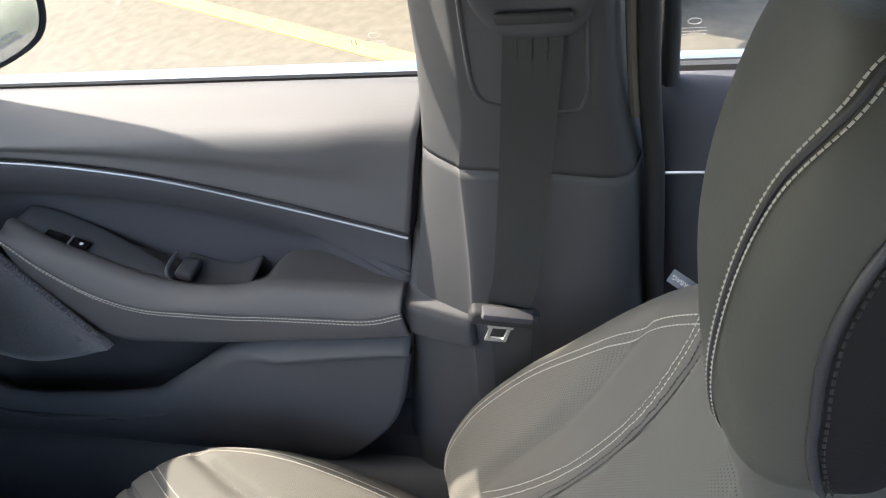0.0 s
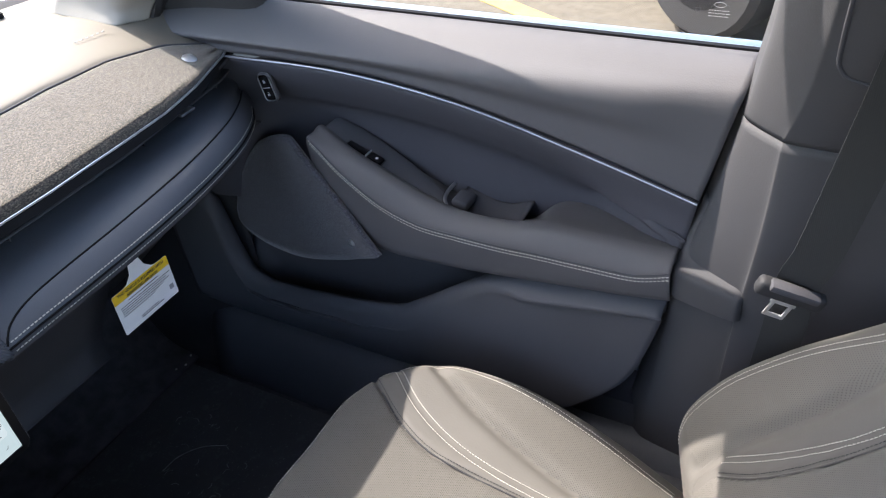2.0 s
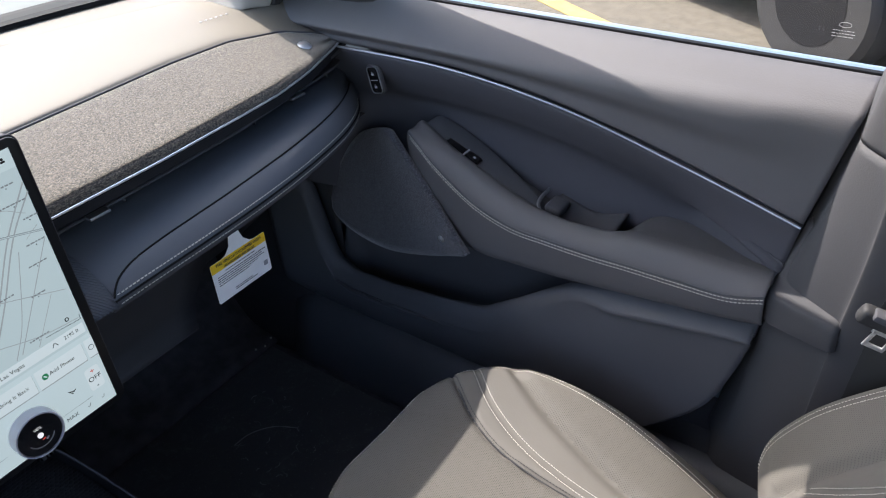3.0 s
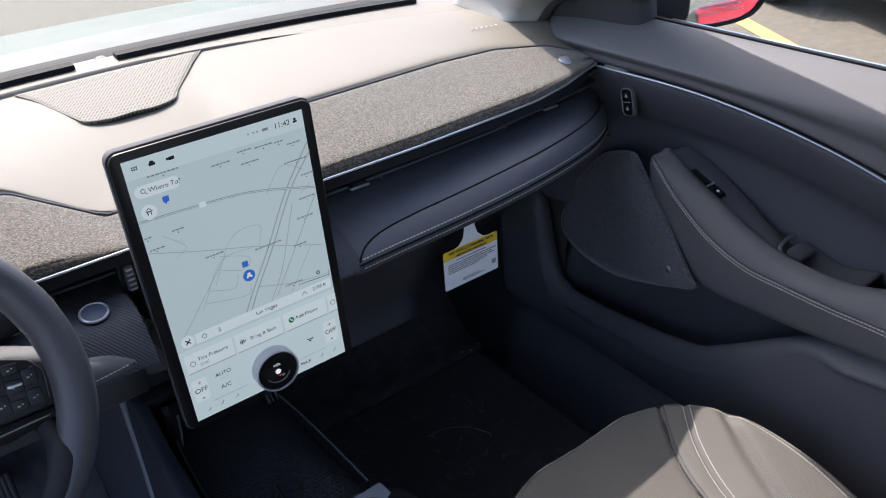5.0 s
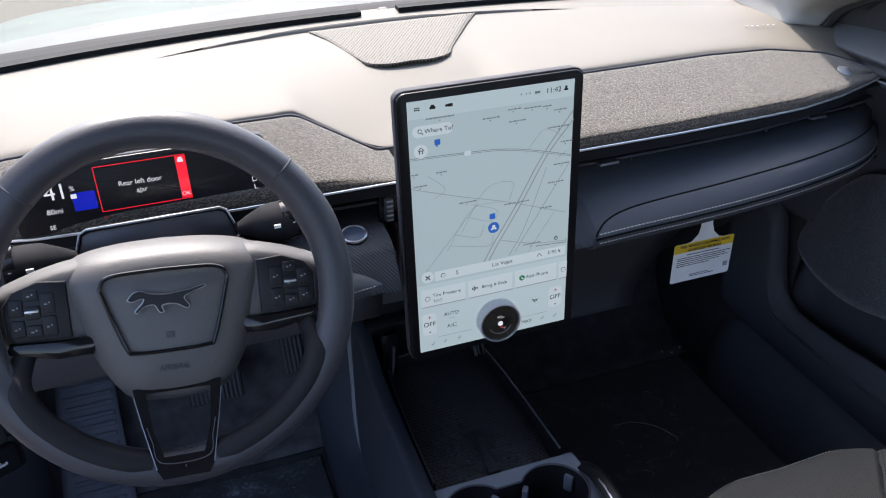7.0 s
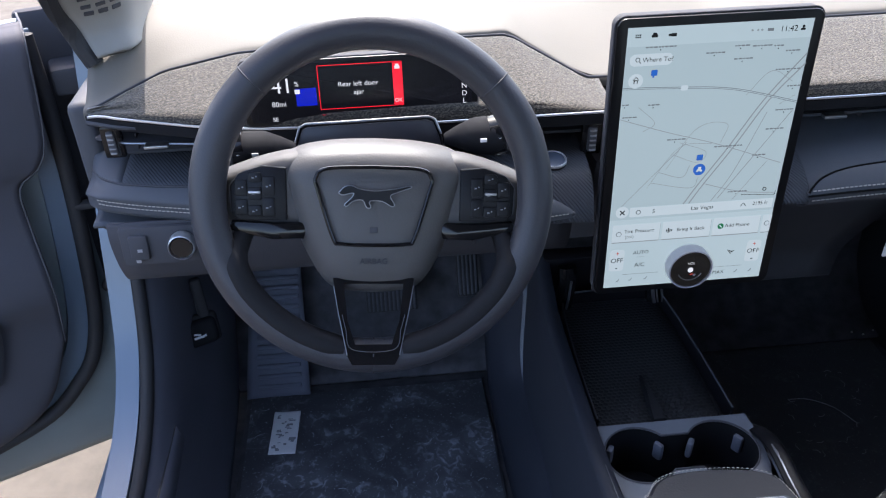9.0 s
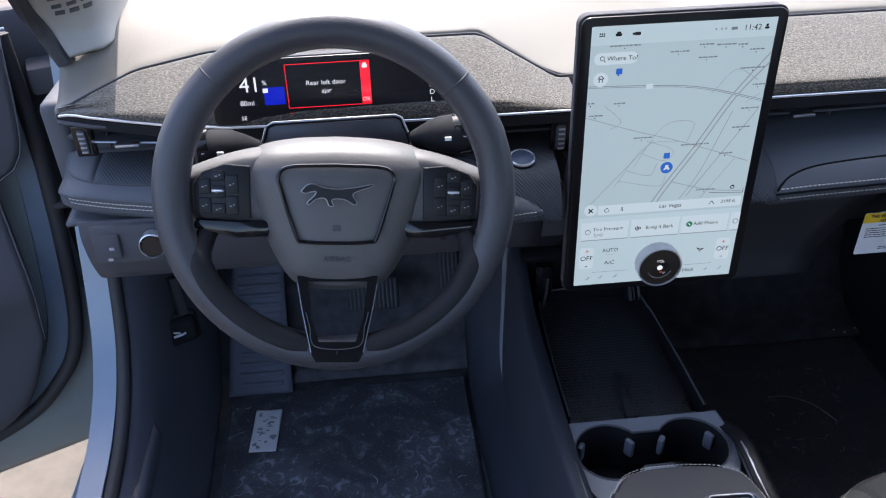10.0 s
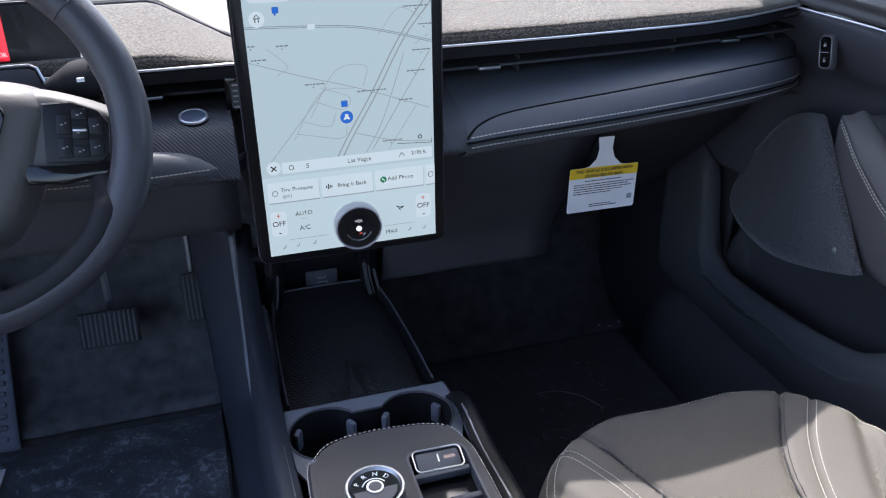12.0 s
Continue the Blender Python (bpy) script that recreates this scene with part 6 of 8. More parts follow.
    part("lower_grip", sweep_bm(arc, circle(0.0140, 16, 0.0135), up=(0, 0, 1), scale=wid), grip_leather, sw, "smooth black lower grip")
    part("grip_seam", tube([((r + 0.0105 * w) * math.cos(a) * s, (r + 0.0105 * w) * math.sin(a), h + 0.0098) for a, r, w, h in zip(ang[7:], rad[7:], wid[7:], hgt[7:])], 0.0012, 6), plastic_deep, sw)
LS = pose(0, -0.178, 0.008) @ pose(0, 0, 0, -15, 0, 0) @ pose(0, 0.178, 0)
vsp = [(-0.042, -0.084), (0.042, -0.084), (0.037, -0.120), (0.0275, -0.164), (0.022, -0.174), (-0.022, -0.174), (-0.0275, -0.164), (-0.037, -0.120)]
gap = [(-0.031, -0.090), (0.031, -0.090), (0.027, -0.128), (0.019, -0.153), (-0.019, -0.153), (-0.027, -0.128)]
part("lower_spoke", fill([vsp, gap], 0.012, LS @ pose(0, 0, 0.014)), gloss_black, sw, "gloss black lower spoke with an opening")
vv = cr([(-0.0325, -0.122, 0.0155), (-0.0285, -0.137, 0.0155), (-0.0215, -0.158, 0.0155), (0.0215, -0.158, 0.0155), (0.0285, -0.137, 0.0155), (0.0325, -0.122, 0.0155)], 40)
part("spoke_inlay", tube([tuple(LS @ Vector(q)) for q in vv], 0.00045, 6), plastic_dark, sw)
for s in (-1, 1):
    part("spoke_edge", tube([tuple(LS @ Vector((x * s, y, 0.0145))) for x, y in ((0.0415, -0.092), (0.0365, -0.120), (0.0270, -0.164))], 0.0005, 6), satin, sw)
part("column", lathe([(0.05, 0), (0.055, -0.03), (0.055, -0.20), (0.03, -0.26)], 28, pose(0, 0, -0.02)), plastic_dark, sw)

# column shroud, stalks and driver's display
col = thing("steering_column", "black steering column shroud with two control stalks", "steering column", (-0.391, 0.62, 0.95))
rows = []
for d, w, zt, zb in ((0.0, 0.045, 1.06, 1.0), (0.05, 0.062, 1.065, 0.985), (0.10, 0.07, 1.065, 0.97), (0.2, 0.075, 1.05, 0.93)):
    y = 0.555 + d
    rows.append([(-0.391 - w, y, (zt + zb) / 2), (-0.391 - w * 0.8, y, zt - 0.02), (-0.391, y, zt - 0.015), (-0.391 + w * 0.8, y, zt - 0.02), (-0.391 + w, y, (zt + zb) / 2), (-0.391 + w * 0.8, y, zb + 0.01), (-0.391, y, zb), (-0.391 - w * 0.8, y, zb + 0.01), (-0.391 - w, y, (zt + zb) / 2)])
put("shroud", grid_bm(loft(rows, 40, 12), -0.004), band_black, col)
# camera bar between wheel and display
m = pose(-0.393, 0.630, 1.066, 74, 0, 0)
bar_o = [(-0.086, -0.020), (0.086, -0.020), (0.083, -0.004), (0.077, 0.013), (0.070, 0.0165), (-0.070, 0.0165), (-0.077, 0.013), (-0.083, -0.004)]
put("bar_cover", slab(bar_o, 0.012, m @ pose(0, 0, -0.012), 0.002), stalk_plastic, col)
put("bar_face", slab([(x * 0.965, y * 0.88 - 0.0015) for x, y in bar_o], 0.003, m @ pose(0, 0, -0.001), 0.0008), bar_grey, col, "smooth dark grey camera bar")
put("bar_edge", tube([tuple(m @ Vector((x, y, 0.001))) for x, y in bar_o[2:]], 0.0014, 6), satin, col, "thin satin edge")
put("bar_lip", sweep_bm([tuple(m @ Vector((x, -0.021, 0.0))) for x in (-0.086, 0, 0.086)], [(-0.004, -0.004), (0.004, -0.004), (0.004, 0.003), (-0.004, 0.003)]), stalk_plastic, col)
for s in (-1, 1):
    base = Vector((-0.391, 0.600, 1.063))
    st = cr([base + Vector((0.085 * s, 0.012, 0.000)), base + Vector((0.105 * s, 0.006, 0.005)), base + Vector((0.125 * s, -0.004, 0.010)), base + Vector((0.152 * s, -0.012, 0.013))], 20)
    put("stalk", sweep_bm(st, circle(0.0205, 16, 0.0180), scale=np.interp(np.linspace(0, 1, 20), (0, 0.25, 0.5, 0.85, 1), (0.4, 0.75, 1.1, 1.2, 0.95))), stalk_plastic, col)
    ring_c = st[16]
    put("stalk_dial", lathe([(0.012, -0.006), (0.0225, -0.006), (0.0225, 0.006), (0.012, 0.006)], 24, Matrix.Translation(ring_c) @ pose(0, 0, 0, 0, 80, 0)), gloss_black, col)
    for k in (-1, 1):
        put("stalk_mark", rbox(0.007, 0.0015, 0.004, 0, Matrix.Translation(Vector(st[14]) + Vector((0.008 * k, -0.0235, 0.006)))), paper, col)

disp = thing("driver_display", "narrow black driver display with white and red readouts", "display", (-0.40, 0.70, 1.05))
DM = pose(-0.398, 0.6895, 1.0972, 82.5, 0, 0)
put("housing", slab(rrect(0.280, 0.080, 0.008), 0.012, DM @ pose(0, 0, -0.013), 0.003), plastic_deep, disp)
put("glass", slab(rrect(0.276, 0.076, 0.006), 0.003, DM @ pose(0, 0, -0.001), 0.001), bezel_black, disp, "glossy dark glass")
put("lit_panel", slab(rrect(0.262, 0.068, 0.003), 0.0006, DM @ pose(0, 0, 0.0014)), glow("display_dim", (0.10, 0.105, 0.15), 0.020), disp, "dimly lit dark panel")
lit_white = glow("lit_white", (0.9, 0.93, 0.95), 0.178)
lit_red = glow("lit_red", (0.85, 0.015, 0.035), 0.239)
lit_blue = glow("lit_blue", (0.004, 0.012, 0.42), 0.217)
Z1 = 0.0024


def readout(s, size, u, v, mat=lit_white, name="readout"):
    put(name, text_bm(s, size, DM @ pose(u, v, Z1 + 0.0006)), mat, disp, smooth=False)


readout("41", 0.025, -0.0915, 0.008)
readout("%", 0.008, -0.0745, 0.010)
readout("80mi", 0.0085, -0.097, -0.013)
readout("SE", 0.0068, -0.103, -0.031)
readout("14.0mi", 0.0072, 0.114, -0.029)
for i, ch in enumerate("RNDL"):
    readout(ch, 0.0088, 0.122, 0.006 - 0.0092 * i)
readout("Rear left door", 0.0082, -0.003, 0.007)
readout("ajar", 0.0082, -0.003, -0.003)
for u, v, w, h in ((0.0, 0.030, 0.098, 0.0008), (0.0, -0.022, 0.098, 0.0008), (-0.049, 0.004, 0.0008, 0.052), (0.049, 0.004, 0.0008, 0.052)):
    put("warning_frame", rbox(w, h, 0.0004, 0, DM @ pose(u, v, Z1)), lit_red, disp)
put("warning_bar", rbox(0.011, 0.050, 0.0004, 0, DM @ pose(0.0435, 0.004, Z1)), lit_red, disp, "red warning bar")
put("car_icon", merge(rbox(0.006, 0.0035, 0.0004, 0, DM @ pose(0.0435, 0.0235, Z1 + 0.0005)), rbox(0.004, 0.0025, 0.0004, 0, DM @ pose(0.0435, 0.0262, Z1 + 0.0005))), lit_white, disp)
readout("OK", 0.0065, 0.0435, -0.016)
put("blue_block", rbox(0.024, 0.021, 0.0004, 0, DM @ pose(-0.0645, -0.006, Z1 - 0.0003)), lit_blue, disp)
put("door_icon", rbox(0.004, 0.005, 0.0004, 0, DM @ pose(-0.046, -0.031, Z1)), lit_red, disp)
put("lamp_icon", rbox(0.004, 0.004, 0.0004, 0, DM @ pose(0.053, -0.031, Z1)), ink_grey, disp)
put("fuel_icon", rbox(0.006, 0.005, 0.0004, 0, DM @ pose(-0.0745, 0.001, Z1)), lit_white, disp)

# ---- touchscreen ----
ts = thing("touchscreen", "large upright lit touchscreen with a map and a round volume knob", "touchscreen", (0, 0.62, 0.82))
SM = pose(0.0015, 0.620, 1.0035, 87.7, 0, 0)
SW, SH = 0.210, 0.344
put("housing", slab(rrect(0.236, 0.366, 0.012), 0.016, SM @ pose(0, 0.0, -0.018), 0.004), plastic_deep, ts)
put("bezel", slab(rrect(0.234, 0.364, 0.011), 0.0035, SM @ pose(0, 0.0, -0.0025), 0.0015), bezel_black, ts, "black bezel")
put("bezel_edge", tube([tuple(SM @ Vector((x, y, -0.004))) for x, y in rrect(0.2365, 0.3665, 0.012)], 0.0011, 6, True, up=(0, -1, 0)), plastic_deep, ts)
put("mount", rbox(0.12, 0.08, 0.14, 0.02, pose(0, 0.675, 0.98)), plastic_deep, ts)
ui_bg = glow("ui_background", (0.57, 0.73, 0.76), 0.128)
ui_panel = glow("ui_panel", (0.68, 0.86, 0.89), 0.121)
ui_white = glow("ui_card", (0.78, 0.93, 0.96), 0.124)
ui_road = glow("ui_road", (0.33, 0.38, 0.41), 0.081)
ui_lane = glow("ui_lane", (0.46, 0.53, 0.55), 0.103)
ui_ink = glow("ui_ink", (0.03, 0.035, 0.04), 0.073)
ui_blue = glow("ui_blue", (0.03, 0.16, 0.62), 0.146)
ui_red = glow("ui_red", (0.65, 0.08, 0.06), 0.146)
ui_green = glow("ui_green", (0.02, 0.22, 0.10), 0.146)
Z0 = 0.0012


def sp_(u, v):
    return ((u - 0.5) * SW, (0.5 - v) * SH)


def ui_box(name, u0, v0, u1, v1, mat, layer=1, r=0.0):
    x0, y1 = sp_(u0, v0)
    x1, y0 = sp_(u1, v1)
    w, h = x1 - x0, y1 - y0
    o = rrect(w, h, min(r, w / 2.01, h / 2.01), 5) if r else [(-w / 2, -h / 2), (w / 2, -h / 2), (w / 2, h / 2), (-w / 2, h / 2)]
    return put(name, slab(o, 0.0002, SM @ pose((x0 + x1) / 2, (y0 + y1) / 2, Z0 + 0.00025 * layer)), mat, ts, smooth=False)


def ui_line(name, pts, width, mat, layer=1):
    p = [sp_(*q) for q in pts]
    bm = bmesh.new()
    if len(p) > 2:
        p = [tuple(q) for q in cr(p, 24)]
    ls, rs = [], []
    for k in range(len(p)):
        a, b = p[max(0, k - 1)], p[min(len(p) - 1, k + 1)]
        d = Vector((b[0] - a[0], b[1] - a[1])).normalized()
        n = Vector((-d.y, d.x)) * width / 2
        ls.append(bm.verts.new((p[k][0] + n.x, p[k][1] + n.y, 0)))
        rs.append(bm.verts.new((p[k][0] - n.x, p[k][1] - n.y, 0)))
    for k in range(len(p) - 1):
        bm.faces.new([rs[k], rs[k + 1], ls[k + 1], ls[k]])
    bm.transform(SM @ pose(0, 0, Z0 + 0.00025 * layer + 0.0002))
    return put(name, bm, mat, ts, smooth=False)


def ui_text(s, u, v, size, mat=ui_ink, layer=4, align="CENTER"):
    x, y = sp_(u, v)
    return put("screen_text", text_bm(s, size, SM @ pose(x, y, Z0 + 0.00025 * layer + 0.0002), 0.0, align), mat, ts, smooth=False)


def ui_disc(name, u, v, r, mat, layer=2, r0=0.0):
    x, y = sp_(u, v)
    pts = [(r * math.cos(radians(a)), r * math.sin(radians(a))) for a in range(0, 360, 10)]
    return put(name, slab(pts, 0.0002, SM @ pose(x, y, Z0 + 0.00025 * layer)), mat, ts, smooth=False)


ui_box("map", 0, 0, 1, 1, ui_bg, 0)
ui_box("status_bar", 0, 0, 1, 0.062, ui_panel, 1)
# streets
ui_line("road", [(0.0, 0.202), (0.165, 0.205), (0.34, 0.210), (0.522, 0.217), (0.706, 0.236), (1.0, 0.285)], 0.0024, ui_road, 2)
ui_line("road_middle", [(0.0, 0.202), (0.165, 0.205), (0.34, 0.210), (0.522, 0.217), (0.706, 0.236), (1.0, 0.285)], 0.0011, ui_bg, 3)
for off in (-0.016, 0.016):
    ui_line("road", [(1.0 + off * 0.2, 0.132 + off), (0.824 + off, 0.269), (0.659 + off, 0.445), (0.518 + off, 0.582), (0.45 + off, 0.655)], 0.0017, ui_lane, 2)
for pts, w in (([(0.0, 0.31), (0.29, 0.37), (0.58, 0.424), (0.98, 0.513)], 0.0009), ([(0.985, 0.315), (0.638, 0.641)], 0.0010), ([(0.839, 0.316), (0.704, 0.539), (0.60, 0.65)], 0.0009),
               ([(0.535, 0.576), (0.765, 0.618), (0.98, 0.633)], 0.0009), ([(0.30, 0.51), (0.45, 0.36), (0.62, 0.35), (0.60, 0.42)], 0.0006), ([(0.06, 0.65), (0.40, 0.41)], 0.0008),
               ([(0.22, 0.56), (0.46, 0.59), (0.50, 0.55)], 0.0007), ([(0.26, 0.52), (0.40, 0.545), (0.44, 0.50)], 0.0007), ([(0.20, 0.58), (0.36, 0.43), (0.55, 0.42)], 0.0006), ([(0.70, 0.25), (0.82, 0.17), (0.95, 0.21)], 0.0006),
               ([(0.10, 0.27), (0.20, 0.33), (0.14, 0.36)], 0.0006), ([(0.36, 0.41), (0.52, 0.45), (0.48, 0.49), (0.33, 0.455)], 0.0006), ([(0.90, 0.29), (0.98, 0.26)], 0.0006), ([(0.73, 0.65), (0.90, 0.50)], 0.0007)):
    ui_line("street", pts, w, ui_lane, 1)
ui_box("road_shield", 0.322, 0.201, 0.362, 0.219, ui_white, 4, 0.002)
# street names, unreadable
for u, v, w in ((0.184, 0.066, 0.16), (0.481, 0.096, 0.09), (0.62, 0.077, 0.06), (0.641, 0.121, 0.09), (0.737, 0.081, 0.10), (0.83, 0.084, 0.05), (0.91, 0.103, 0.07), (0.91, 0.166, 0.14), (0.955, 0.226, 0.06), (0.935, 0.310, 0.10), (0.896, 0.379, 0.09), (0.835, 0.476, 0.07), (0.646, 0.434, 0.16), (0.329, 0.396, 0.09), (0.181, 0.264, 0.06), (0.05, 0.304, 0.07), (0.02, 0.259, 0.03), (0.746, 0.617, 0.10)):
    x, k = u - w / 2, 0
    while x < u + w / 2:
        l = 0.010 + 0.012 * ((k * 5 + int(u * 97)) % 4) / 3
        ui_box("name_bar", x, v - 0.0022, x + l, v + 0.0022, ui_road, 3)
        x, k = x + l + 0.005, k + 1
    ui_disc("name_dot", u, v + 0.0095, 0.0006, ui_ink, 3)
# top row
for u, v in ((0.045, 0.024), (0.056, 0.024), (0.067, 0.024), (0.045, 0.031), (0.056, 0.031), (0.067, 0.031)):
    ui_disc("menu_dot", u, v, 0.0009, ui_ink, 3)
ui_box("car_icon", 0.128, 0.025, 0.162, 0.034, ui_ink, 3, 0.0008)
ui_box("car_icon_roof", 0.134, 0.019, 0.156, 0.026, ui_ink, 3, 0.0008)
ui_box("camera_icon", 0.232, 0.023, 0.262, 0.034, ui_ink, 3, 0.0006)
ui_line("camera_icon_cone", [(0.218, 0.0285), (0.232, 0.0285)], 0.0026, ui_ink, 3)
ui_text("11:42", 0.868, 0.030, 0.0092)
ui_box("temp_bar", 0.752, 0.025, 0.785, 0.034, ui_road, 3)
for u in (0.669, 0.70, 0.722):
    ui_disc("status_dot", u, 0.029, 0.0012, ui_lane, 3)
ui_disc("person_icon_dot", 0.947, 0.025, 0.0016, ui_ink, 3)
ui_box("account_icon", 0.934, 0.030, 0.960, 0.037, ui_ink, 3, 0.0012)
# search field and map buttons
ui_box("search_field", 0.023, 0.087, 0.258, 0.127, ui_white, 3, 0.0065)
ui_text("Where To?", 0.176, 0.107, 0.0076, layer=5)
ui_disc("search_ring", 0.066, 0.105, 0.0026, ui_ink, 4)
ui_disc("search_lens", 0.066, 0.105, 0.0019, ui_white, 5)
ui_line("search_handle", [(0.075, 0.111), (0.084, 0.117)], 0.0008, ui_ink, 5)
ui_disc("home_button", 0.067, 0.177, 0.0085, ui_white, 3)
ui_box("home_icon", 0.056, 0.173, 0.078, 0.186, ui_ink, 4, 0.0004)
ui_box("home_icon_gap", 0.061, 0.176, 0.073, 0.187, ui_white, 5)
ui_line("home_roof", [(0.050, 0.175), (0.067, 0.164), (0.084, 0.175)], 0.0008, ui_ink, 5)
ui_box("pin", 0.148, 0.142, 0.182, 0.162, ui_blue, 3, 0.001)
ui_line("pin_tip", [(0.160, 0.161), (0.163, 0.168)], 0.002, ui_blue, 3)
ui_disc("position_disc", 0.498, 0.518, 0.0076, ui_blue, 4)
ui_line("position_arrow", [(0.498, 0.507), (0.498, 0.524)], 0.004, ui_white, 5)
ui_line("position_arrow", [(0.483, 0.526), (0.498, 0.512)], 0.0022, ui_white, 5)
ui_line("position_arrow", [(0.513, 0.526), (0.498, 0.512)], 0.0022, ui_white, 5)
ui_box("pin", 0.472, 0.460, 0.508, 0.482, ui_blue, 4, 0.001)
ui_line("scale_bar", [(0.78, 0.632), (0.985, 0.640)], 0.0006, ui_ink, 3)
ui_line("scale_bar", [(0.985, 0.640), (0.988, 0.622)], 0.0006, ui_ink, 3)
ui_box("zoom_icon", 0.905, 0.607, 0.928, 0.622, ui_ink, 3, 0.002)
ui_box("zoom_icon_gap", 0.910, 0.610, 0.923, 0.619, ui_bg, 4, 0.0015)
ui_box("info_bar", 0.115, 0.655, 0.985, 0.694, ui_white, 3, 0.001)
ui_text("Las Vegas", 0.553, 0.674, 0.0074, layer=5)
ui_text("2195 ft", 0.905, 0.672, 0.0066, layer=5)
ui_text("5", 0.258, 0.675, 0.008, layer=5)
ui_line("hill_icon", [(0.788, 0.680), (0.803, 0.667), (0.820, 0.680)], 0.0008, ui_ink, 5)
ui_disc("compass_ring", 0.167, 0.675, 0.0030, ui_ink, 4)
ui_disc("compass_face", 0.167, 0.675, 0.0023, ui_white, 5)
ui_disc("tools_button", 0.070, 0.672, 0.0082, ui_white, 3)
ui_line("tools_icon", [(0.056, 0.664), (0.084, 0.681)], 0.0014, ui_ink, 5)
ui_line("tools_icon", [(0.084, 0.664), (0.056, 0.681)], 0.0014, ui_ink, 5)
ui_box("lower_panel", 0, 0.705, 1, 1, ui_panel, 1)
for u0, u1 in ((0.022, 0.312), (0.328, 0.625), (0.640, 0.930), (0.945, 1.0)):
    ui_box("card_shadow", u0 + 0.002, 0.727, u1 + 0.002 if u1 < 1 else 1.0, 0.8015, ui_lane, 3, 0.0008)
    ui_box("card", u0, 0.724, u1, 0.797, ui_white, 4, 0.0008)
ui_text("Tire Pressure", 0.185, 0.753, 0.0070, layer=6)
ui_text("(psi)", 0.128, 0.775, 0.0068, ui_road, 6)
ui_disc("gauge_icon", 0.062, 0.763, 0.0036, ui_road, 5)
ui_disc("gauge_icon_face", 0.062, 0.763, 0.0027, ui_white, 6)
ui_text("Bring It Back", 0.502, 0.760, 0.0070, layer=6)
for du, h in ((-0.018, 0.010), (-0.008, 0.020), (0.002, 0.012), (0.012, 0.007)):
    ui_box("equaliser_icon", 0.370 + du, 0.760 - h / 2, 0.376 + du, 0.760 + h / 2, ui_ink, 6)
ui_text("Add Phone", 0.790, 0.758, 0.0072, layer=6)
ui_disc("phone_disc", 0.688, 0.759, 0.0040, ui_green, 5)
ui_line("phone_icon", [(0.680, 0.754), (0.696, 0.764)], 0.0013, ui_white, 6)
ui_disc("pair_icon", 0.975, 0.760, 0.0036, ui_road, 5)
ui_disc("pair_icon_face", 0.975, 0.760, 0.0027, ui_white, 6)
for u in (0.067, 0.925):
    ui_box("temp_card", u - 0.045, 0.832, u + 0.045, 0.925, ui_white, 3, 0.004)
    ui_text("OFF", u, 0.878, 0.0094, layer=5)
    ui_text("+", u, 0.848, 0.010, ui_red, 5)
    ui_text("-", u, 0.910, 0.012, ui_ink, 5)
ui_text("AUTO", 0.212, 0.848, 0.0074, layer=5)
ui_text("A/C", 0.212, 0.903, 0.0082, layer=5)
ui_line("mark_line", [(0.19, 0.868), (0.235, 0.868)], 0.0004, ui_road, 4)
for a, b in (((0.111, 0.943), (0.34, 0.943)), ((0.675, 0.940), (0.87, 0.940))):
    ui_line("divider", [a, b], 0.0005, ui_road, 4)
for u, v in ((0.085, 0.968), (0.165, 0.966), (0.26, 0.965), (0.837, 0.964), (0.928, 0.965)):
    ui_line("foot_icon", [(u - 0.012, v + 0.004), (u, v + 0.004), (u + 0.008, v - 0.006)], 0.0010, ui_road, 4)
ui_text("MAX", 0.725, 0.965, 0.0072, layer=5)
for k in range(3):
    ui_line("fan_icon", [(0.760 + 0.012 * k, 0.866 + 0.004 * k), (0.785 + 0.010 * k, 0.884 - 0.006 * k)], 0.0011, ui_ink, 4)
ui_line("ui_tint", [(0.0, 0.085), (0.06, 0.066)], 0.002, ui_bg, 1)
KM = SM @ pose(*sp_(0.515, 0.915), 0.001)
put("volume_knob", lathe([(0.0, 0.0), (0.0290, 0.0), (0.0292, 0.010), (0.0285, 0.0165), (0.0268, 0.0165), (0.0262, 0.012), (0.0, 0.012)], 64, KM), dial_ring, ts, "chrome-ringed black rotary knob")
put("knob_face", lathe([(0.0, 0.0115), (0.0263, 0.0115), (0.0260, 0.0150), (0.0, 0.0138)], 48, KM), gloss_black, ts)
put("knob_text", text_bm("VOL", 0.0052, KM @ pose(0, 0.009, 0.0152)), lit_white, ts, smooth=False)
put("knob_glint", tube([tuple(KM @ Vector((0.0165 * math.cos(t), 0.0165 * math.sin(t), 0.0150))) for t in np.linspace(radians(205), radians(335), 24)], 0.0007, 5, up=(0, -1, 0)), satin, ts)
put("knob_red", rbox(0.004, 0.0016, 0.0004, 0, KM @ pose(0.002, -0.0075, 0.0150, 0, 0, 15)), ui_red, ts)
put("knob_mark", lathe([(0.0026, 0), (0.0036, 0), (0.0036, 0.0004), (0.0026, 0.0004)], 20, KM @ pose(0, -0.001, 0.0148)), lit_white, ts)
put("knob_mark", rbox(0.004, 0.0022, 0.0004, 0, KM @ pose(0.006, -0.009, 0.0150, 0, 0, 30)), ink_grey, ts)

# ---- centre console ----
con = thing("centre_console", "black centre console with phone tray, cup holders and padded lid", "centre console", (-0.015, 0.4, 0.28))
CX = -0.014


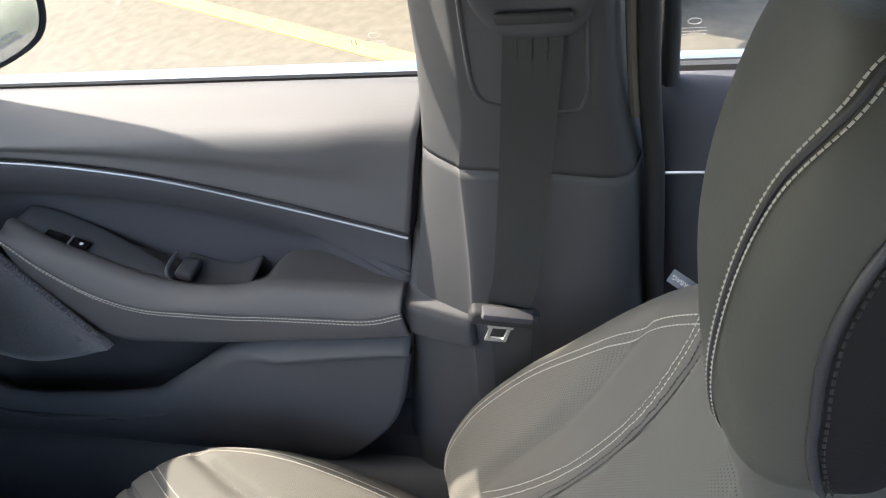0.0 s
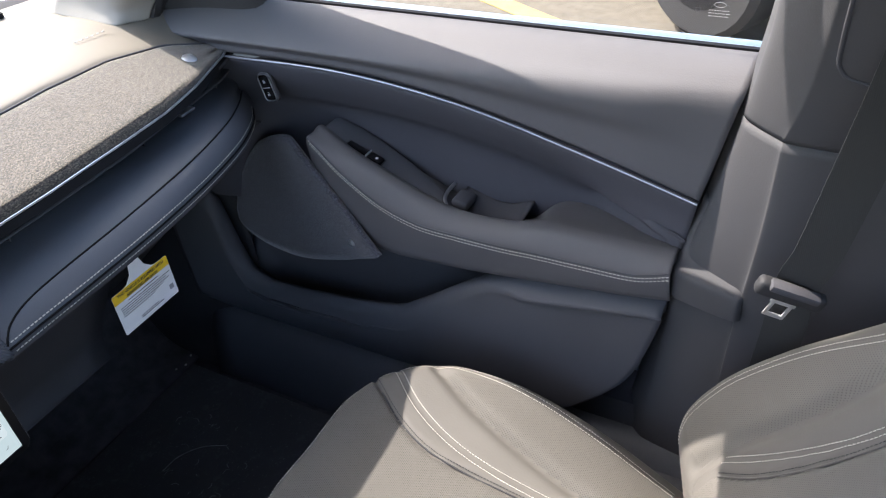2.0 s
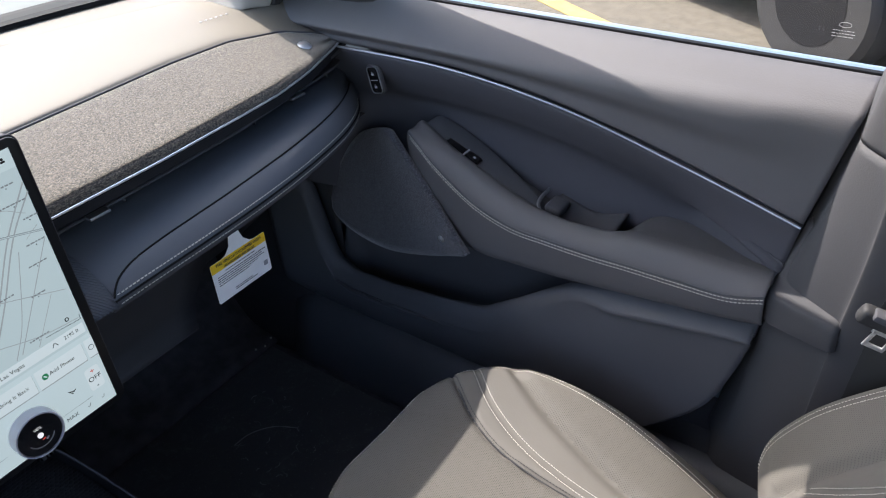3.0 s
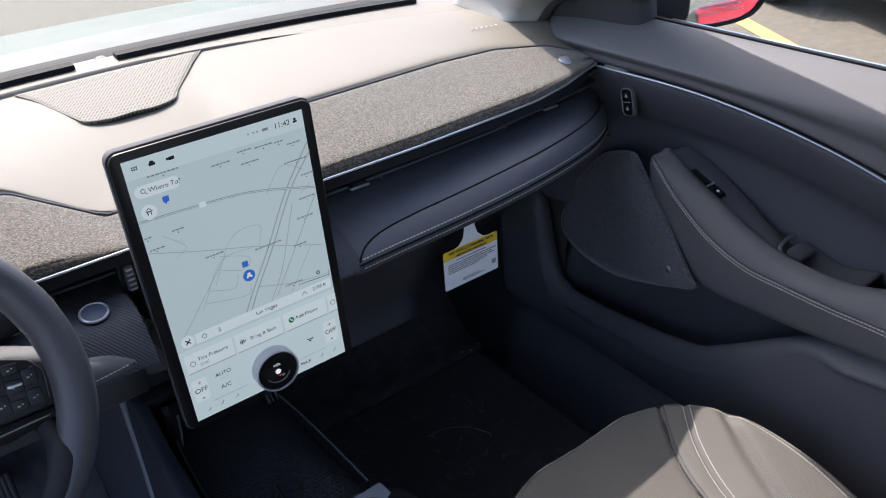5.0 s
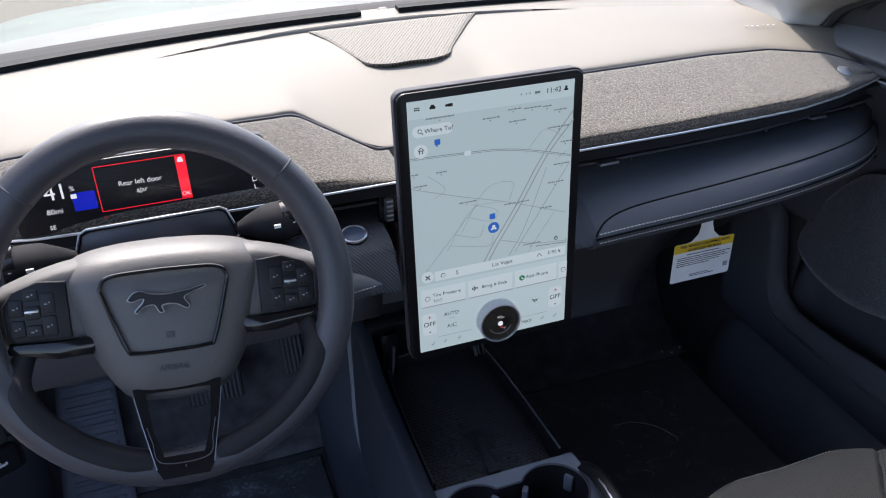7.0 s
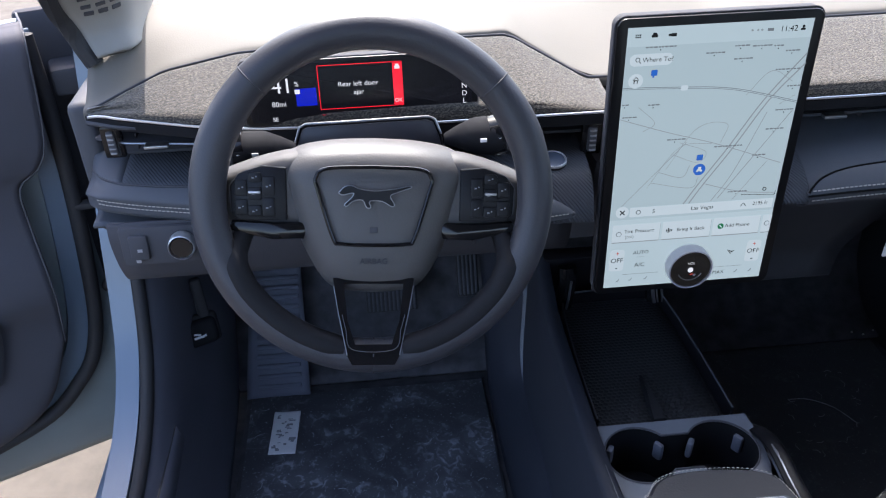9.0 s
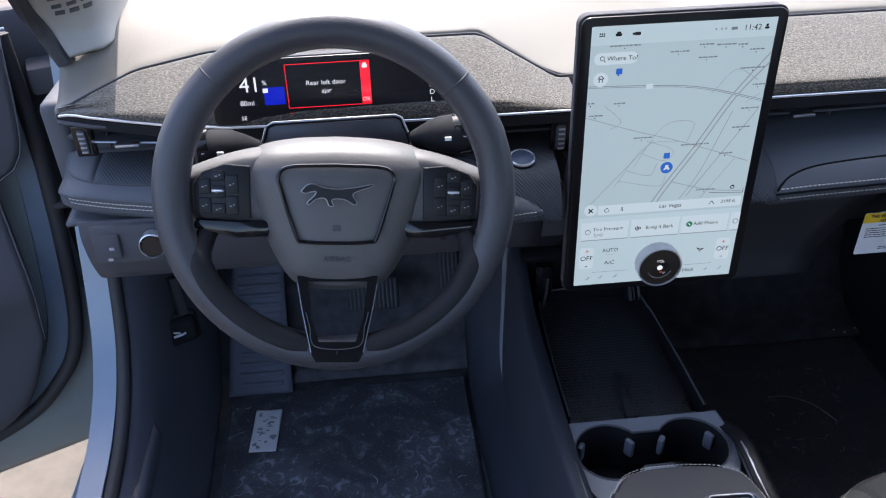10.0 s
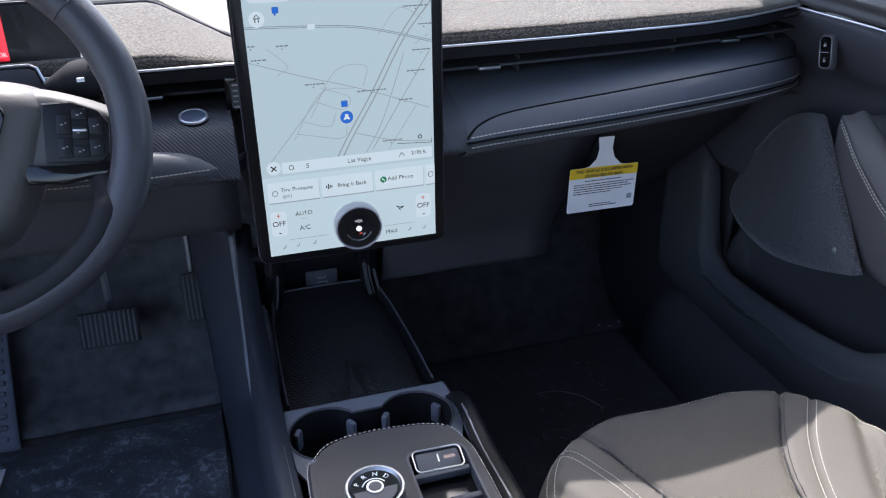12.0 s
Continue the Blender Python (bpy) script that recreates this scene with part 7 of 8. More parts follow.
cup = []
for k in range(29):
    a = radians(38 + (322 - 38) * k / 28)
    cup.append((-0.0555 + 0.047 * math.cos(a), 0.486 + 0.047 * math.sin(a)))
for k in range(29):
    a = radians(-142 + 284 * k / 28)
    cup.append((0.0555 + 0.047 * math.cos(a), 0.486 + 0.047 * math.sin(a)))
cup_w = [(CX + x, y) for x, y in cup]
outer = [(CX + 0.108, 0.541), (CX - 0.108, 0.541), (CX - 0.112, 0.50), (CX - 0.108, 0.45), (CX - 0.085, 0.40), (CX - 0.04, 0.375), (CX + 0.04, 0.375), (CX + 0.085, 0.40), (CX + 0.106, 0.45), (CX + 0.112, 0.50)]
put("cup_plate", fill([outer, cup_w], 0.006, pose(0, 0, 0.648)), cup_satin, con, "dark blue-grey satin cup holder plate")
rim = [(x, y, 0.6485) for x, y in cup_w]
put("cup_rim", tube(rim, 0.0014, 8, True), plastic_dark, con)
wall = np.array([[(x, y, 0.646) for x, y in cup_w], [(CX + (x - CX) * 0.97, 0.486 + (y - 0.486) * 0.93, 0.60) for x, y in cup_w], [(CX + (x - CX) * 0.95, 0.486 + (y - 0.486) * 0.9, 0.565) for x, y in cup_w]])
put("cup_well", grid_bm(wall, closed=True), stalk_plastic, con)
put("cup_floor", slab([(CX + (x - CX) * 0.96, 0.486 + (y - 0.486) * 0.92) for x, y in cup_w], 0.004, pose(0, 0, 0.562)), stalk_plastic, con)
for sx in (-0.0555, 0.0555):
    for a in (35, 145, 270):
        put("cup_finger", rbox(0.008, 0.014, 0.028, 0.003, pose(CX + sx, 0.486, 0.625) @ pose(0, 0, 0, 0, 0, a) @ pose(0.041, 0, 0)), foot_plastic, con)
# phone tray
hexm = dotted(material("tray_rubber", (0.034, 0.034, 0.036), 0.55, var=0.1), (0, 1), 0.0075, 0.42, depth=1.0, dark=0.6)
put("tray_floor", rbox(0.185, 0.31, 0.006, 0.002, pose(CX + 0.002, 0.705, 0.606, 0, 0, 0)), hexm, con, "honeycomb rubber phone tray")
put("tray_wedge", merge(slab([(-0.002, 0.042), (-0.0095, -0.05), (0.0095, -0.05), (0.002, 0.042)], 0.012, pose(CX + 0.002, 0.620, 0.609), 0.003)), rubber, con)
p = cr([(CX - 0.094, 0.56, 0.640), (CX - 0.092, 0.68, 0.634), (CX - 0.086, 0.80, 0.630), (CX - 0.076, 0.845, 0.630), (CX - 0.05, 0.858, 0.631), (CX + 0.06, 0.858, 0.631), (CX + 0.083, 0.845, 0.630), (CX + 0.093, 0.80, 0.630), (CX + 0.099, 0.68, 0.634), (CX + 0.100, 0.56, 0.640)], 80)
put("tray_rim", sweep_bm(p, [(-0.0015, -0.028), (0.002, -0.028), (0.002, 0.0), (0.0, 0.0015), (-0.0015, 0.001)]), button_black, con)
put("rim_line", tube(p + np.array([0, 0, 0.0012]), 0.0017, 6), plastic_dark, con)
# charge socket panel and gloss posts under the screen
put("socket_panel", rbox(0.22, 0.03, 0.11, 0.01, pose(CX, 0.895, 0.645, 12, 0, 0)), button_black, con)
put("charge_sockets", rbox(0.052, 0.006, 0.040, 0.003, pose(CX + 0.003, 0.872, 0.636, 12, 0, 0)), plastic_dark, con)
for dz, w in ((0.010, 0.013), (-0.006, 0.018)):
    put("socket", tube([tuple(Vector((CX + 0.003, 0.8675, 0.636 + dz)) + Vector((x, 0, y))) for x, y in rrect(w, 0.008, 0.003)], 0.0008, 5, True, up=(0, -1, 0)), ink_grey, con)
for s in (-1, 1):
    x0 = CX + s * 0.074
    q = cr([(x0, 0.846, 0.695), (x0, 0.842, 0.665), (x0 + 0.006 * s, 0.838, 0.618)], 12)
    post = put("gloss_post", sweep_bm(q, [(-0.014, 0.010), (-0.014, -0.002), (-0.009, -0.006), (0.0, -0.008), (0.009, -0.006), (0.014, -0.002), (0.014, 0.010)], up=(0, 1, 0)), gloss_black, con, "gloss black curved post")
    # reflections on the gloss post, modelled as thin satin tubes
    for dx, w, z1 in ((-0.007, 0.0032, 0.678), (-0.0005, 0.0014, 0.672), (0.008, 0.0022, 0.664)) if s > 0 else ((0.004, 0.0022, 0.676),):
        streak_q = cr([(x0 + dx, 0.832, z1), (x0 + dx + 0.003 * s, 0.830, 0.645), (x0 + dx + 0.007 * s, 0.827, 0.622)], 10)
        part("strip_or_glint", tube(streak_q, w, 6, up=(0, -1, 0)), satin, post, "pale streak standing in for a reflection")
# side walls
rows = []
for y, z0, w in ((0.98, 0.70, 0.116), (0.88, 0.69, 0.120), (0.78, 0.655, 0.122), (0.65, 0.650, 0.122), (0.50, 0.655, 0.123), (0.38, 0.665, 0.122), (0.2, 0.68, 0.12), (-0.3, 0.68, 0.12)):
    rows.append((y, z0, w))
for s in (-1, 1):
    srows = [(y, z0 - (0.13 if s > 0 and y > 0.6 else 0.0), w) for y, z0, w in rows]
    g_rows = [[(CX + s * (w - 0.020), y, z0 - 0.004), (CX + s * (w - 0.006), y, z0), (CX + s * w, y, z0 - 0.010), (CX + s * (w + 0.004), y, z0 - 0.07), (CX + s * (w + 0.008), y, 0.45), (CX + s * (w + 0.02), y, 0.27)] for y, z0, w in srows]
    # shade on the passenger's side is put into the colour, near-black there
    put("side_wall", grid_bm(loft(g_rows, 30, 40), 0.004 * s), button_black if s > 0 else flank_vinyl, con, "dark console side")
    rail = cr([(CX + s * (w - 0.009), y, z0 + 0.003) for y, z0, w in srows], 50)
    put("side_edge", sweep_bm(rail[rail[:, 1] > 0.535], [(-0.008, -0.008), (0.008, -0.008), (0.005, -0.004), (-0.005, -0.004)]), band_black, con)
    put("gloss_rail", sweep_bm(rail[rail[:, 1] < 0.475], [(-0.009, -0.010), (0.010, -0.014), (0.006, 0.000), (-0.005, 0.000)]), rail_satin, con, "glossy side rail")
kn = cr([(-0.142, 0.909, 0.72), (-0.142, 0.911, 0.62), (-0.142, 0.913, 0.55), (-0.144, 0.910, 0.47), (-0.143, 0.880, 0.422), (-0.140, 0.80, 0.429), (-0.136, 0.70, 0.443), (-0.131, 0.60, 0.449), (-0.125, 0.30, 0.45)], 50)
put("kick_trim", tube(kn, 0.0055, 8, up=(1, 0, 0.1)), cup_satin, con, "soft pale edge of the console flank")
ko = cr([(-0.215, 1.02, 0.72), (-0.212, 1.02, 0.62), (-0.206, 1.0, 0.52), (-0.202, 0.98, 0.37), (-0.197, 0.93, 0.30), (-0.193, 0.80, 0.288), (-0.189, 0.70, 0.287), (-0.186, 0.60, 0.287), (-0.182, 0.30, 0.287)], 50)
fl_g = np.stack([kn, kn * 0.6 + ko * 0.4 + np.array([-0.010, 0, 0.012]), ko], 1)
put("flank", grid_bm(loft(fl_g, 10, 50), 0.004), flank_vinyl, con, "dark blue-grey soft console flank")
# padded lid with shifter
lid_o = [(-0.112 + 0.0, 0.05), (-0.110, 0.335), (-0.098, 0.380), (-0.070, 0.402), (-0.010, 0.405), (0.045, 0.394), (0.064, 0.365), (0.071, 0.30), (0.073, 0.05)]
lo = np.array(cr(lid_o, 60))
hole = rrect(0.062, 0.105, 0.010, 5, 0.026, 0.300)
hole = [(x, y) for x, y in hole]
rows = []
for s, z in ((1.0, 0.672), (1.005, 0.695), (0.995, 0.706), (0.97, 0.712)):
    c0 = np.array([-0.02, 0.20])
    rows.append([(c0[0] + (x - c0[0]) * s, c0[1] + (y - c0[1]) * s, z) for x, y in lo])
put("lid_side", grid_bm(np.stack([cr(np.array(rows)[:, k], 10) for k in range(60)], 1)), leather_dark, con)
top_o = [(x, y) for x, y, z in rows[-1]]
put("lid_top", fill([top_o, hole], 0.004, pose(0, 0, 0.7125)), leather_dark, con, "dark leather padded console lid")
path = np.array([(-0.02 + (x + 0.02) * 1.004, 0.20 + (y - 0.20) * 1.004, 0.703) for x, y in lo])
for dz in (0.0, 0.0045):
    ob = put("stitching", stitches(path + np.array([0, 0, dz]), (0, 0.7, 0.7), 0.0055, 0.0042, 0.0008), thread, con)
    ob["kind"] = "stuff"
# controls on the lid
dial = thing("gear_dial", "chrome-rimmed rotary gear selector on the console lid", "gear selector", (-0.050, 0.300, 0.712))
DMX = Matrix.Translation((-0.050, 0.300, 0.7125))
put("ring", lathe([(0.0245, 0), (0.0305, 0), (0.0300, 0.016), (0.0288, 0.0195), (0.0268, 0.0195), (0.0245, 0.0162)], 56, DMX), satin, dial, "polished chrome ring")
put("face", lathe([(0.0, 0), (0.0245, 0), (0.0245, 0.0165), (0.0, 0.0165)], 48, DMX), gloss_black, dial)
for ch, a in (("P", 62), ("R", 25), ("N", -12), ("D", -48)):
    put("letter", text_bm(ch, 0.0075, DMX @ pose(0, 0, 0.0170, 0, 0, a) @ pose(0, 0.0185, 0)), paper, dial, smooth=False)
put("arc", tube([tuple(DMX @ Vector((0.0125 * math.cos(radians(t)), 0.0125 * math.sin(radians(t)), 0.017))) for t in np.linspace(30, 160, 20)], 0.0006, 5), chrome, dial)
put("cap", lathe([(0, 0.016), (0.0072, 0.016), (0.0072, 0.0185), (0.006, 0.0195), (0, 0.0195)], 32, DMX), plastic_dark, dial)
put("cap_ring", lathe([(0.0072, 0.016), (0.0084, 0.016), (0.0084, 0.0190), (0.0072, 0.0190)], 32, DMX), chrome, dial)
put("lower_plate", slab([(0.022 * math.cos(radians(t)), 0.022 * math.sin(radians(t))) for t in range(185, 356, 10)], 0.0008, DMX @ pose(0, 0, 0.0165)), plastic_dark, dial)
put("well_floor", rbox(0.066, 0.11, 0.004, 0.001, pose(0.026, 0.300, 0.695)), gloss_black, con)
put("well_wall", fill([rrect(0.066, 0.109, 0.010, 5, 0.026, 0.300), rrect(0.061, 0.104, 0.010, 5, 0.026, 0.300)], 0.017, pose(0, 0, 0.7135)), plastic_dark, con)
put("parking_brake", rbox(0.048, 0.024, 0.012, 0.004, pose(0.026, 0.338, 0.707, 8, 0, -2)), plastic_dark, con, "parking brake switch")
put("brake_frame", tube([tuple(pose(0.026, 0.338, 0.7125, 8, 0, -2) @ Vector((x, y, 0))) for x, y in rrect(0.052, 0.028, 0.006)], 0.0010, 6, True), satin, con)
put("brake_mark", rbox(0.0012, 0.010, 0.0006, 0, pose(0.026, 0.338, 0.7135, 8, 0, -2)), lit_white, con)
put("brake_lamp", rbox(0.012, 0.004, 0.0006, 0, pose(0.038, 0.3375, 0.7130, 8, 0, -2)), glow("lamp_red", (0.25, 0.02, 0.02), 0.04), con)
for yb in (0.322, 0.282):
    put("tray_bar", rbox(0.060, 0.008, 0.010, 0.003, pose(0.026, yb, 0.705)), plastic_dark, con)
put("console_rear", rbox(0.18, 0.42, 0.30, 0.02, pose(-0.02, -0.05, 0.52)), plastic_dark, con)

# ---- hanging card ----
tagc = thing("hang_tag", "white airbag notice card with a yellow band under the glovebox", "hang tag", (0.38, 0.68, 0.80))
TM = pose(0.381, 0.683, 0.828, 88, 1.5, 2)
body_o = rrect(0.110, 0.068, 0.003, 3)
neck = [(-0.050, 0.030), (-0.024, 0.036), (-0.014, 0.046), (-0.011, 0.060), (-0.0135, 0.078), (0.0115, 0.078), (0.010, 0.060), (0.015, 0.046), (0.026, 0.036), (0.050, 0.030)]
put("card", merge(slab(body_o, 0.0006, TM), slab(neck[::-1], 0.0006, TM)), paper, tagc)
put("yellow_band", slab(rrect(0.110, 0.0155, 0.001, 2, 0, 0.0260), 0.0004, TM @ pose(0, 0, 0.0006)), paper_yellow, tagc, "yellow band")
put("heading", text_bm("THIS VEHICLE IS EQUIPPED WITH", 0.0062, TM @ pose(0, 0.0288, 0.0018), 0.0003), ink, tagc, smooth=False)
put("heading", text_bm("ADVANCED AIR BAGS", 0.0062, TM @ pose(0, 0.0215, 0.0018), 0.0003), ink, tagc, smooth=False)
rs = random.Random(4)
for x0, w, y in ((-0.030, 0.060, 0.0135), (-0.047, 0.092, 0.0085), (-0.047, 0.088, 0.0050), (-0.047, 0.094, 0.0015), (-0.047, 0.080, -0.0020), (-0.047, 0.060, -0.0055), (-0.020, 0.034, -0.0235), (-0.020, 0.040, -0.0265)):
    x = x0
    while x < x0 + w:
        l = rs.uniform(0.003, 0.009)
        put("text_bar", rbox(l, 0.0012, 0.0003, 0, TM @ pose(x + l / 2, y, 0.0008)), ink, tagc)
        x += l + 0.0012
put("code_block", rbox(0.008, 0.008, 0.0003, 0, TM @ pose(0.046, -0.017, 0.0008)), ink_grey, tagc)

# ---- driver's footwell ----
fm_ = thing("floor_mat", "black floor mat under scuffed clear plastic film", "floor mat", (-0.44, 0.8, 0.28))
mo = [(-0.685, 0.35), (-0.20, 0.35), (-0.20, 0.9), (-0.205, 1.03), (-0.30, 1.035), (-0.55, 1.035), (-0.57, 1.018), (-0.69, 1.018)]
put("mat", slab(mo[::-1] if False else mo, 0.006, pose(0, 0, 0.281), 0.002), carpet, fm_)
film = loft([[(x, y, 0.2895 + 0.0018 * noise.noise((x * 14, y * 14, 0)) + 0.001 * noise.noise((x * 40, y * 30, 3))) for x in np.linspace(-0.68, -0.205, 30)] for y in np.linspace(0.36, 1.024, 36)], 90, 90)
put("film", grid_bm(film), mat_dark, fm_, "crinkled dusty plastic film")
scuff = material("scuff", (0.42, 0.44, 0.46), 0.9, var=0.4, vscale=60)
rs = random.Random(9)
for k in range(46):
    x, y = rs.uniform(-0.66, -0.22), rs.uniform(0.62, 1.0)
    l, a = rs.uniform(0.004, 0.022), rs.uniform(0, 6.3)
    pth = [(x, y, 0.2925), (x + l * 0.5 * math.cos(a), y + l * 0.5 * math.sin(a), 0.2928), (x + l * math.cos(a + 0.4), y + l * math.sin(a + 0.4), 0.2925)]
    ob = put("scuff_mark", tube(cr(pth, 6), rs.uniform(0.0003, 0.0007), 4), scuff, fm_)
card = thing("paper_slip", "creased white printed paper slip lying on the floor mat", "paper", (-0.607, 0.92, 0.292))
PM = pose(-0.607, 0.918, 0.2935, 0, 0, -3)
put("sheet", grid_bm(loft([[tuple(PM @ Vector((x, y, 0.0016 * noise.noise((x * 60, y * 60, 1))))) for x in np.linspace(-0.026, 0.026, 8)] for y in np.linspace(-0.055, 0.055, 12)], 16, 24), 0.0006), paper, card)
for k in range(26):
    w_ = rs.uniform(0.003, 0.014)
    put("text_bar", rbox(w_, rs.uniform(0.0012, 0.005), 0.0004, 0, PM @ pose(rs.uniform(-0.018, 0.018), -0.046 + 0.0036 * k, 0.0014)), ink_grey, card)
foot = thing("foot_rest", "ribbed black driver's foot rest", "foot rest", (-0.62, 1.05, 0.3))
fr = loft([[(-0.690, 1.018, 0.292), (-0.630, 1.018, 0.294), (-0.560, 1.018, 0.292)], [(-0.685, 1.06, 0.345), (-0.625, 1.06, 0.347), (-0.562, 1.06, 0.345)], [(-0.672, 1.17, 0.475), (-0.618, 1.17, 0.477), (-0.565, 1.17, 0.475)], [(-0.668, 1.21, 0.53), (-0.616, 1.21, 0.532), (-0.565, 1.21, 0.53)]], 10, 20)
put("plate", grid_bm(fr, 0.012), foot_plastic, foot)
for k in range(13):
    t = 0.06 + 0.068 * k
    y = 1.018 + 0.19 * t
    z = lerp(y, (1.018, 1.06, 1.17, 1.21), (0.294, 0.347, 0.477, 0.532))
    put("rib", rbox(0.088, 0.0085, 0.010, 0.002, pose(-0.622 + 0.01 * t, y, z + 0.003, 48, 0, 0)), foot_plastic, foot)


def pedal(name, c, w, h, tilt, ribs, vertical):
    t = thing(name, "black ribbed rubber foot pedal under the dashboard", "pedal", c, "pedals")
    m = pose(*c, tilt, 0, 0)
    put("pad", rbox(w, h, 0.012, 0.004, m), rubber, t)
    for k in range(ribs):
        f = (k + 0.5) / ribs - 0.5
        put("rib", rbox(w / ribs * 0.5 if vertical else w * 0.9, h * 0.9 if vertical else h / ribs * 0.5, 0.004, 0.001, m @ pose(f * w * 0.95 if vertical else 0, 0 if vertical else f * h * 0.95, 0.007)), plastic_dark, t)
    put("lever", tube([tuple(m @ Vector((0, 0, -0.01))), tuple(m @ Vector((0, 0.05, -0.05))), (c[0], c[1] + 0.1, c[2] + 0.25)], 0.008, 8), satin, t)


pedal("brake_pedal", (-0.380, 1.105, 0.465), 0.105, 0.066, 62, 12, True)
pedal("accelerator_pedal", (-0.222, 1.125, 0.492), 0.044, 0.095, 62, 5, True)

# switch panel and light knob left of the column
lp = thing("light_switch_panel", "black switch panel with a chrome-ringed headlight knob", "switch panel", (-0.67, 0.70, 0.88))
put("panel", rbox(0.10, 0.016, 0.055, 0.006, pose(-0.672, 0.690, 0.900, -8, 0, 0)), plastic_deep, lp)
put("button", rbox(0.024, 0.008, 0.034, 0.003, pose(-0.697, 0.680, 0.902, -8, 0, 0)), plastic_deep, lp)
KL = pose(-0.641, 0.680, 0.905, 82, 0, 0)
put("knob", lathe([(0, 0), (0.0150, 0), (0.0145, 0.014), (0.0130, 0.0155), (0, 0.0155)], 36, KL), gloss_black, lp)
put("knob_ring", lathe([(0.0148, 0), (0.0170, 0), (0.0170, 0.012), (0.0166, 0.0155), (0.0155, 0.0165), (0.0148, 0.012)], 40, KL), chrome, lp, "chrome ring")
for dx in (-0.012, 0.004):
    put("mark", rbox(0.006, 0.0008, 0.004, 0, pose(-0.697 + dx * 0.3, 0.6755, 0.896 + dx, -8, 0, 0)), ink_grey, lp)

# kick panel, sill and painted door frame on the driver's side
ks = thing("driver_side_trim", "dark moulded kick panel and sill trim beside the driver's footwell", "side trim", (-0.75, 0.8, 0.4), kind="structure")
rows = [[(-0.775, 0.925, 0.90), (-0.757, 0.95, 0.90), (-0.740, 1.0, 0.89), (-0.727, 1.1, 0.88), (-0.715, 1.28, 0.87)],
        [(-0.775, 0.875, 0.80), (-0.758, 0.90, 0.795), (-0.743, 0.95, 0.785), (-0.730, 1.08, 0.77), (-0.715, 1.28, 0.75)],
        [(-0.775, 0.835, 0.70), (-0.758, 0.86, 0.692), (-0.744, 0.91, 0.675), (-0.732, 1.05, 0.65), (-0.715, 1.28, 0.62)],
        [(-0.775, 0.790, 0.62), (-0.758, 0.81, 0.605), (-0.744, 0.86, 0.575), (-0.734, 1.0, 0.52), (-0.72, 1.27, 0.45)],
        [(-0.775, 0.715, 0.555), (-0.758, 0.73, 0.535), (-0.744, 0.78, 0.49), (-0.734, 0.93, 0.40), (-0.72, 1.2, 0.33)],
        [(-0.775, 0.60, 0.520), (-0.758, 0.61, 0.500), (-0.742, 0.65, 0.458), (-0.730, 0.78, 0.36), (-0.712, 1.0, 0.285)],
        [(-0.775, 0.40, 0.505), (-0.757, 0.40, 0.488), (-0.740, 0.42, 0.445), (-0.722, 0.50, 0.35), (-0.702, 0.62, 0.275)],
        [(-0.775, 0.10, 0.500), (-0.757, 0.10, 0.483), (-0.740, 0.10, 0.440), (-0.720, 0.12, 0.35), (-0.70, 0.15, 0.27)],
        [(-0.775, -0.40, 0.500), (-0.757, -0.40, 0.483), (-0.740, -0.40, 0.440), (-0.720, -0.40, 0.35), (-0.70, -0.40, 0.27)]]
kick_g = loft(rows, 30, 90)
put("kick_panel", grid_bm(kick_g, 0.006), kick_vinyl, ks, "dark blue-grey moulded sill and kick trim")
plate_c = np.array([(-0.752, 0.750, 0.492), (-0.752, 0.70, 0.484), (-0.752, 0.60, 0.476), (-0.750, 0.45, 0.467), (-0.750, 0.30, 0.462)])
pl, pn_ = hug(kick_g, cr(plate_c, 40), 0.0, (1, 0, 0.7))
tan_ = np.gradient(pl, axis=0)
side_ = np.cross(tan_, pn_)
side_ /= np.linalg.norm(side_, axis=1, keepdims=True)
inner_, outer_ = pl + side_ * 0.018 + pn_ * 0.005, pl - side_ * 0.018 + pn_ * 0.005
put("scuff_plate", grid_bm(np.stack([inner_, pl + pn_ * 0.0055, outer_], 1), 0.002 if pn_[0, 0] > 0 else -0.002), kick_vinyl, ks, "ribbed sill plate")
ring_ = np.vstack([inner_, outer_[::-1]])
put("plate_edge", tube(even(np.vstack([ring_, ring_[:1]]), 160)[:-1], 0.0020, 5, True), rubber, ks)
for k in (8, 13, 18, 23):
    put("plate_rib", tube([tuple(inner_[k] * 0.8 + outer_[k] * 0.2 + pn_[k] * 0.001), tuple(inner_[k] * 0.2 + outer_[k] * 0.8 + pn_[k] * 0.001)], 0.0012, 5), cup_satin, ks)
RM = pose(-0.727, 0.927, 0.552, -14, 0, 24)
put("release_recess", rbox(0.078, 0.014, 0.058, 0.010, RM @ pose(0.002, 0.008, 0.002), 3), rubber, ks)
put("bonnet_release", rbox(0.072, 0.024, 0.050, 0.012, RM, 4), stalk_plastic, ks, "black bonnet release lever")
put("release_stem", rbox(0.020, 0.016, 0.085, 0.006, RM @ pose(0.020, 0.010, 0.055), 3), rubber, ks)
put("release_mark", merge(rbox(0.018, 0.001, 0.004, 0, RM @ pose(0, -0.0125, -0.004)), rbox(0.012, 0.001, 0.003, 0, RM @ pose(-0.002, -0.0125, 0.002, 0, 20, 0)), rbox(0.003, 0.001, 0.004, 0, RM @ pose(0.011, -0.0125, -0.003))), paper, ks)
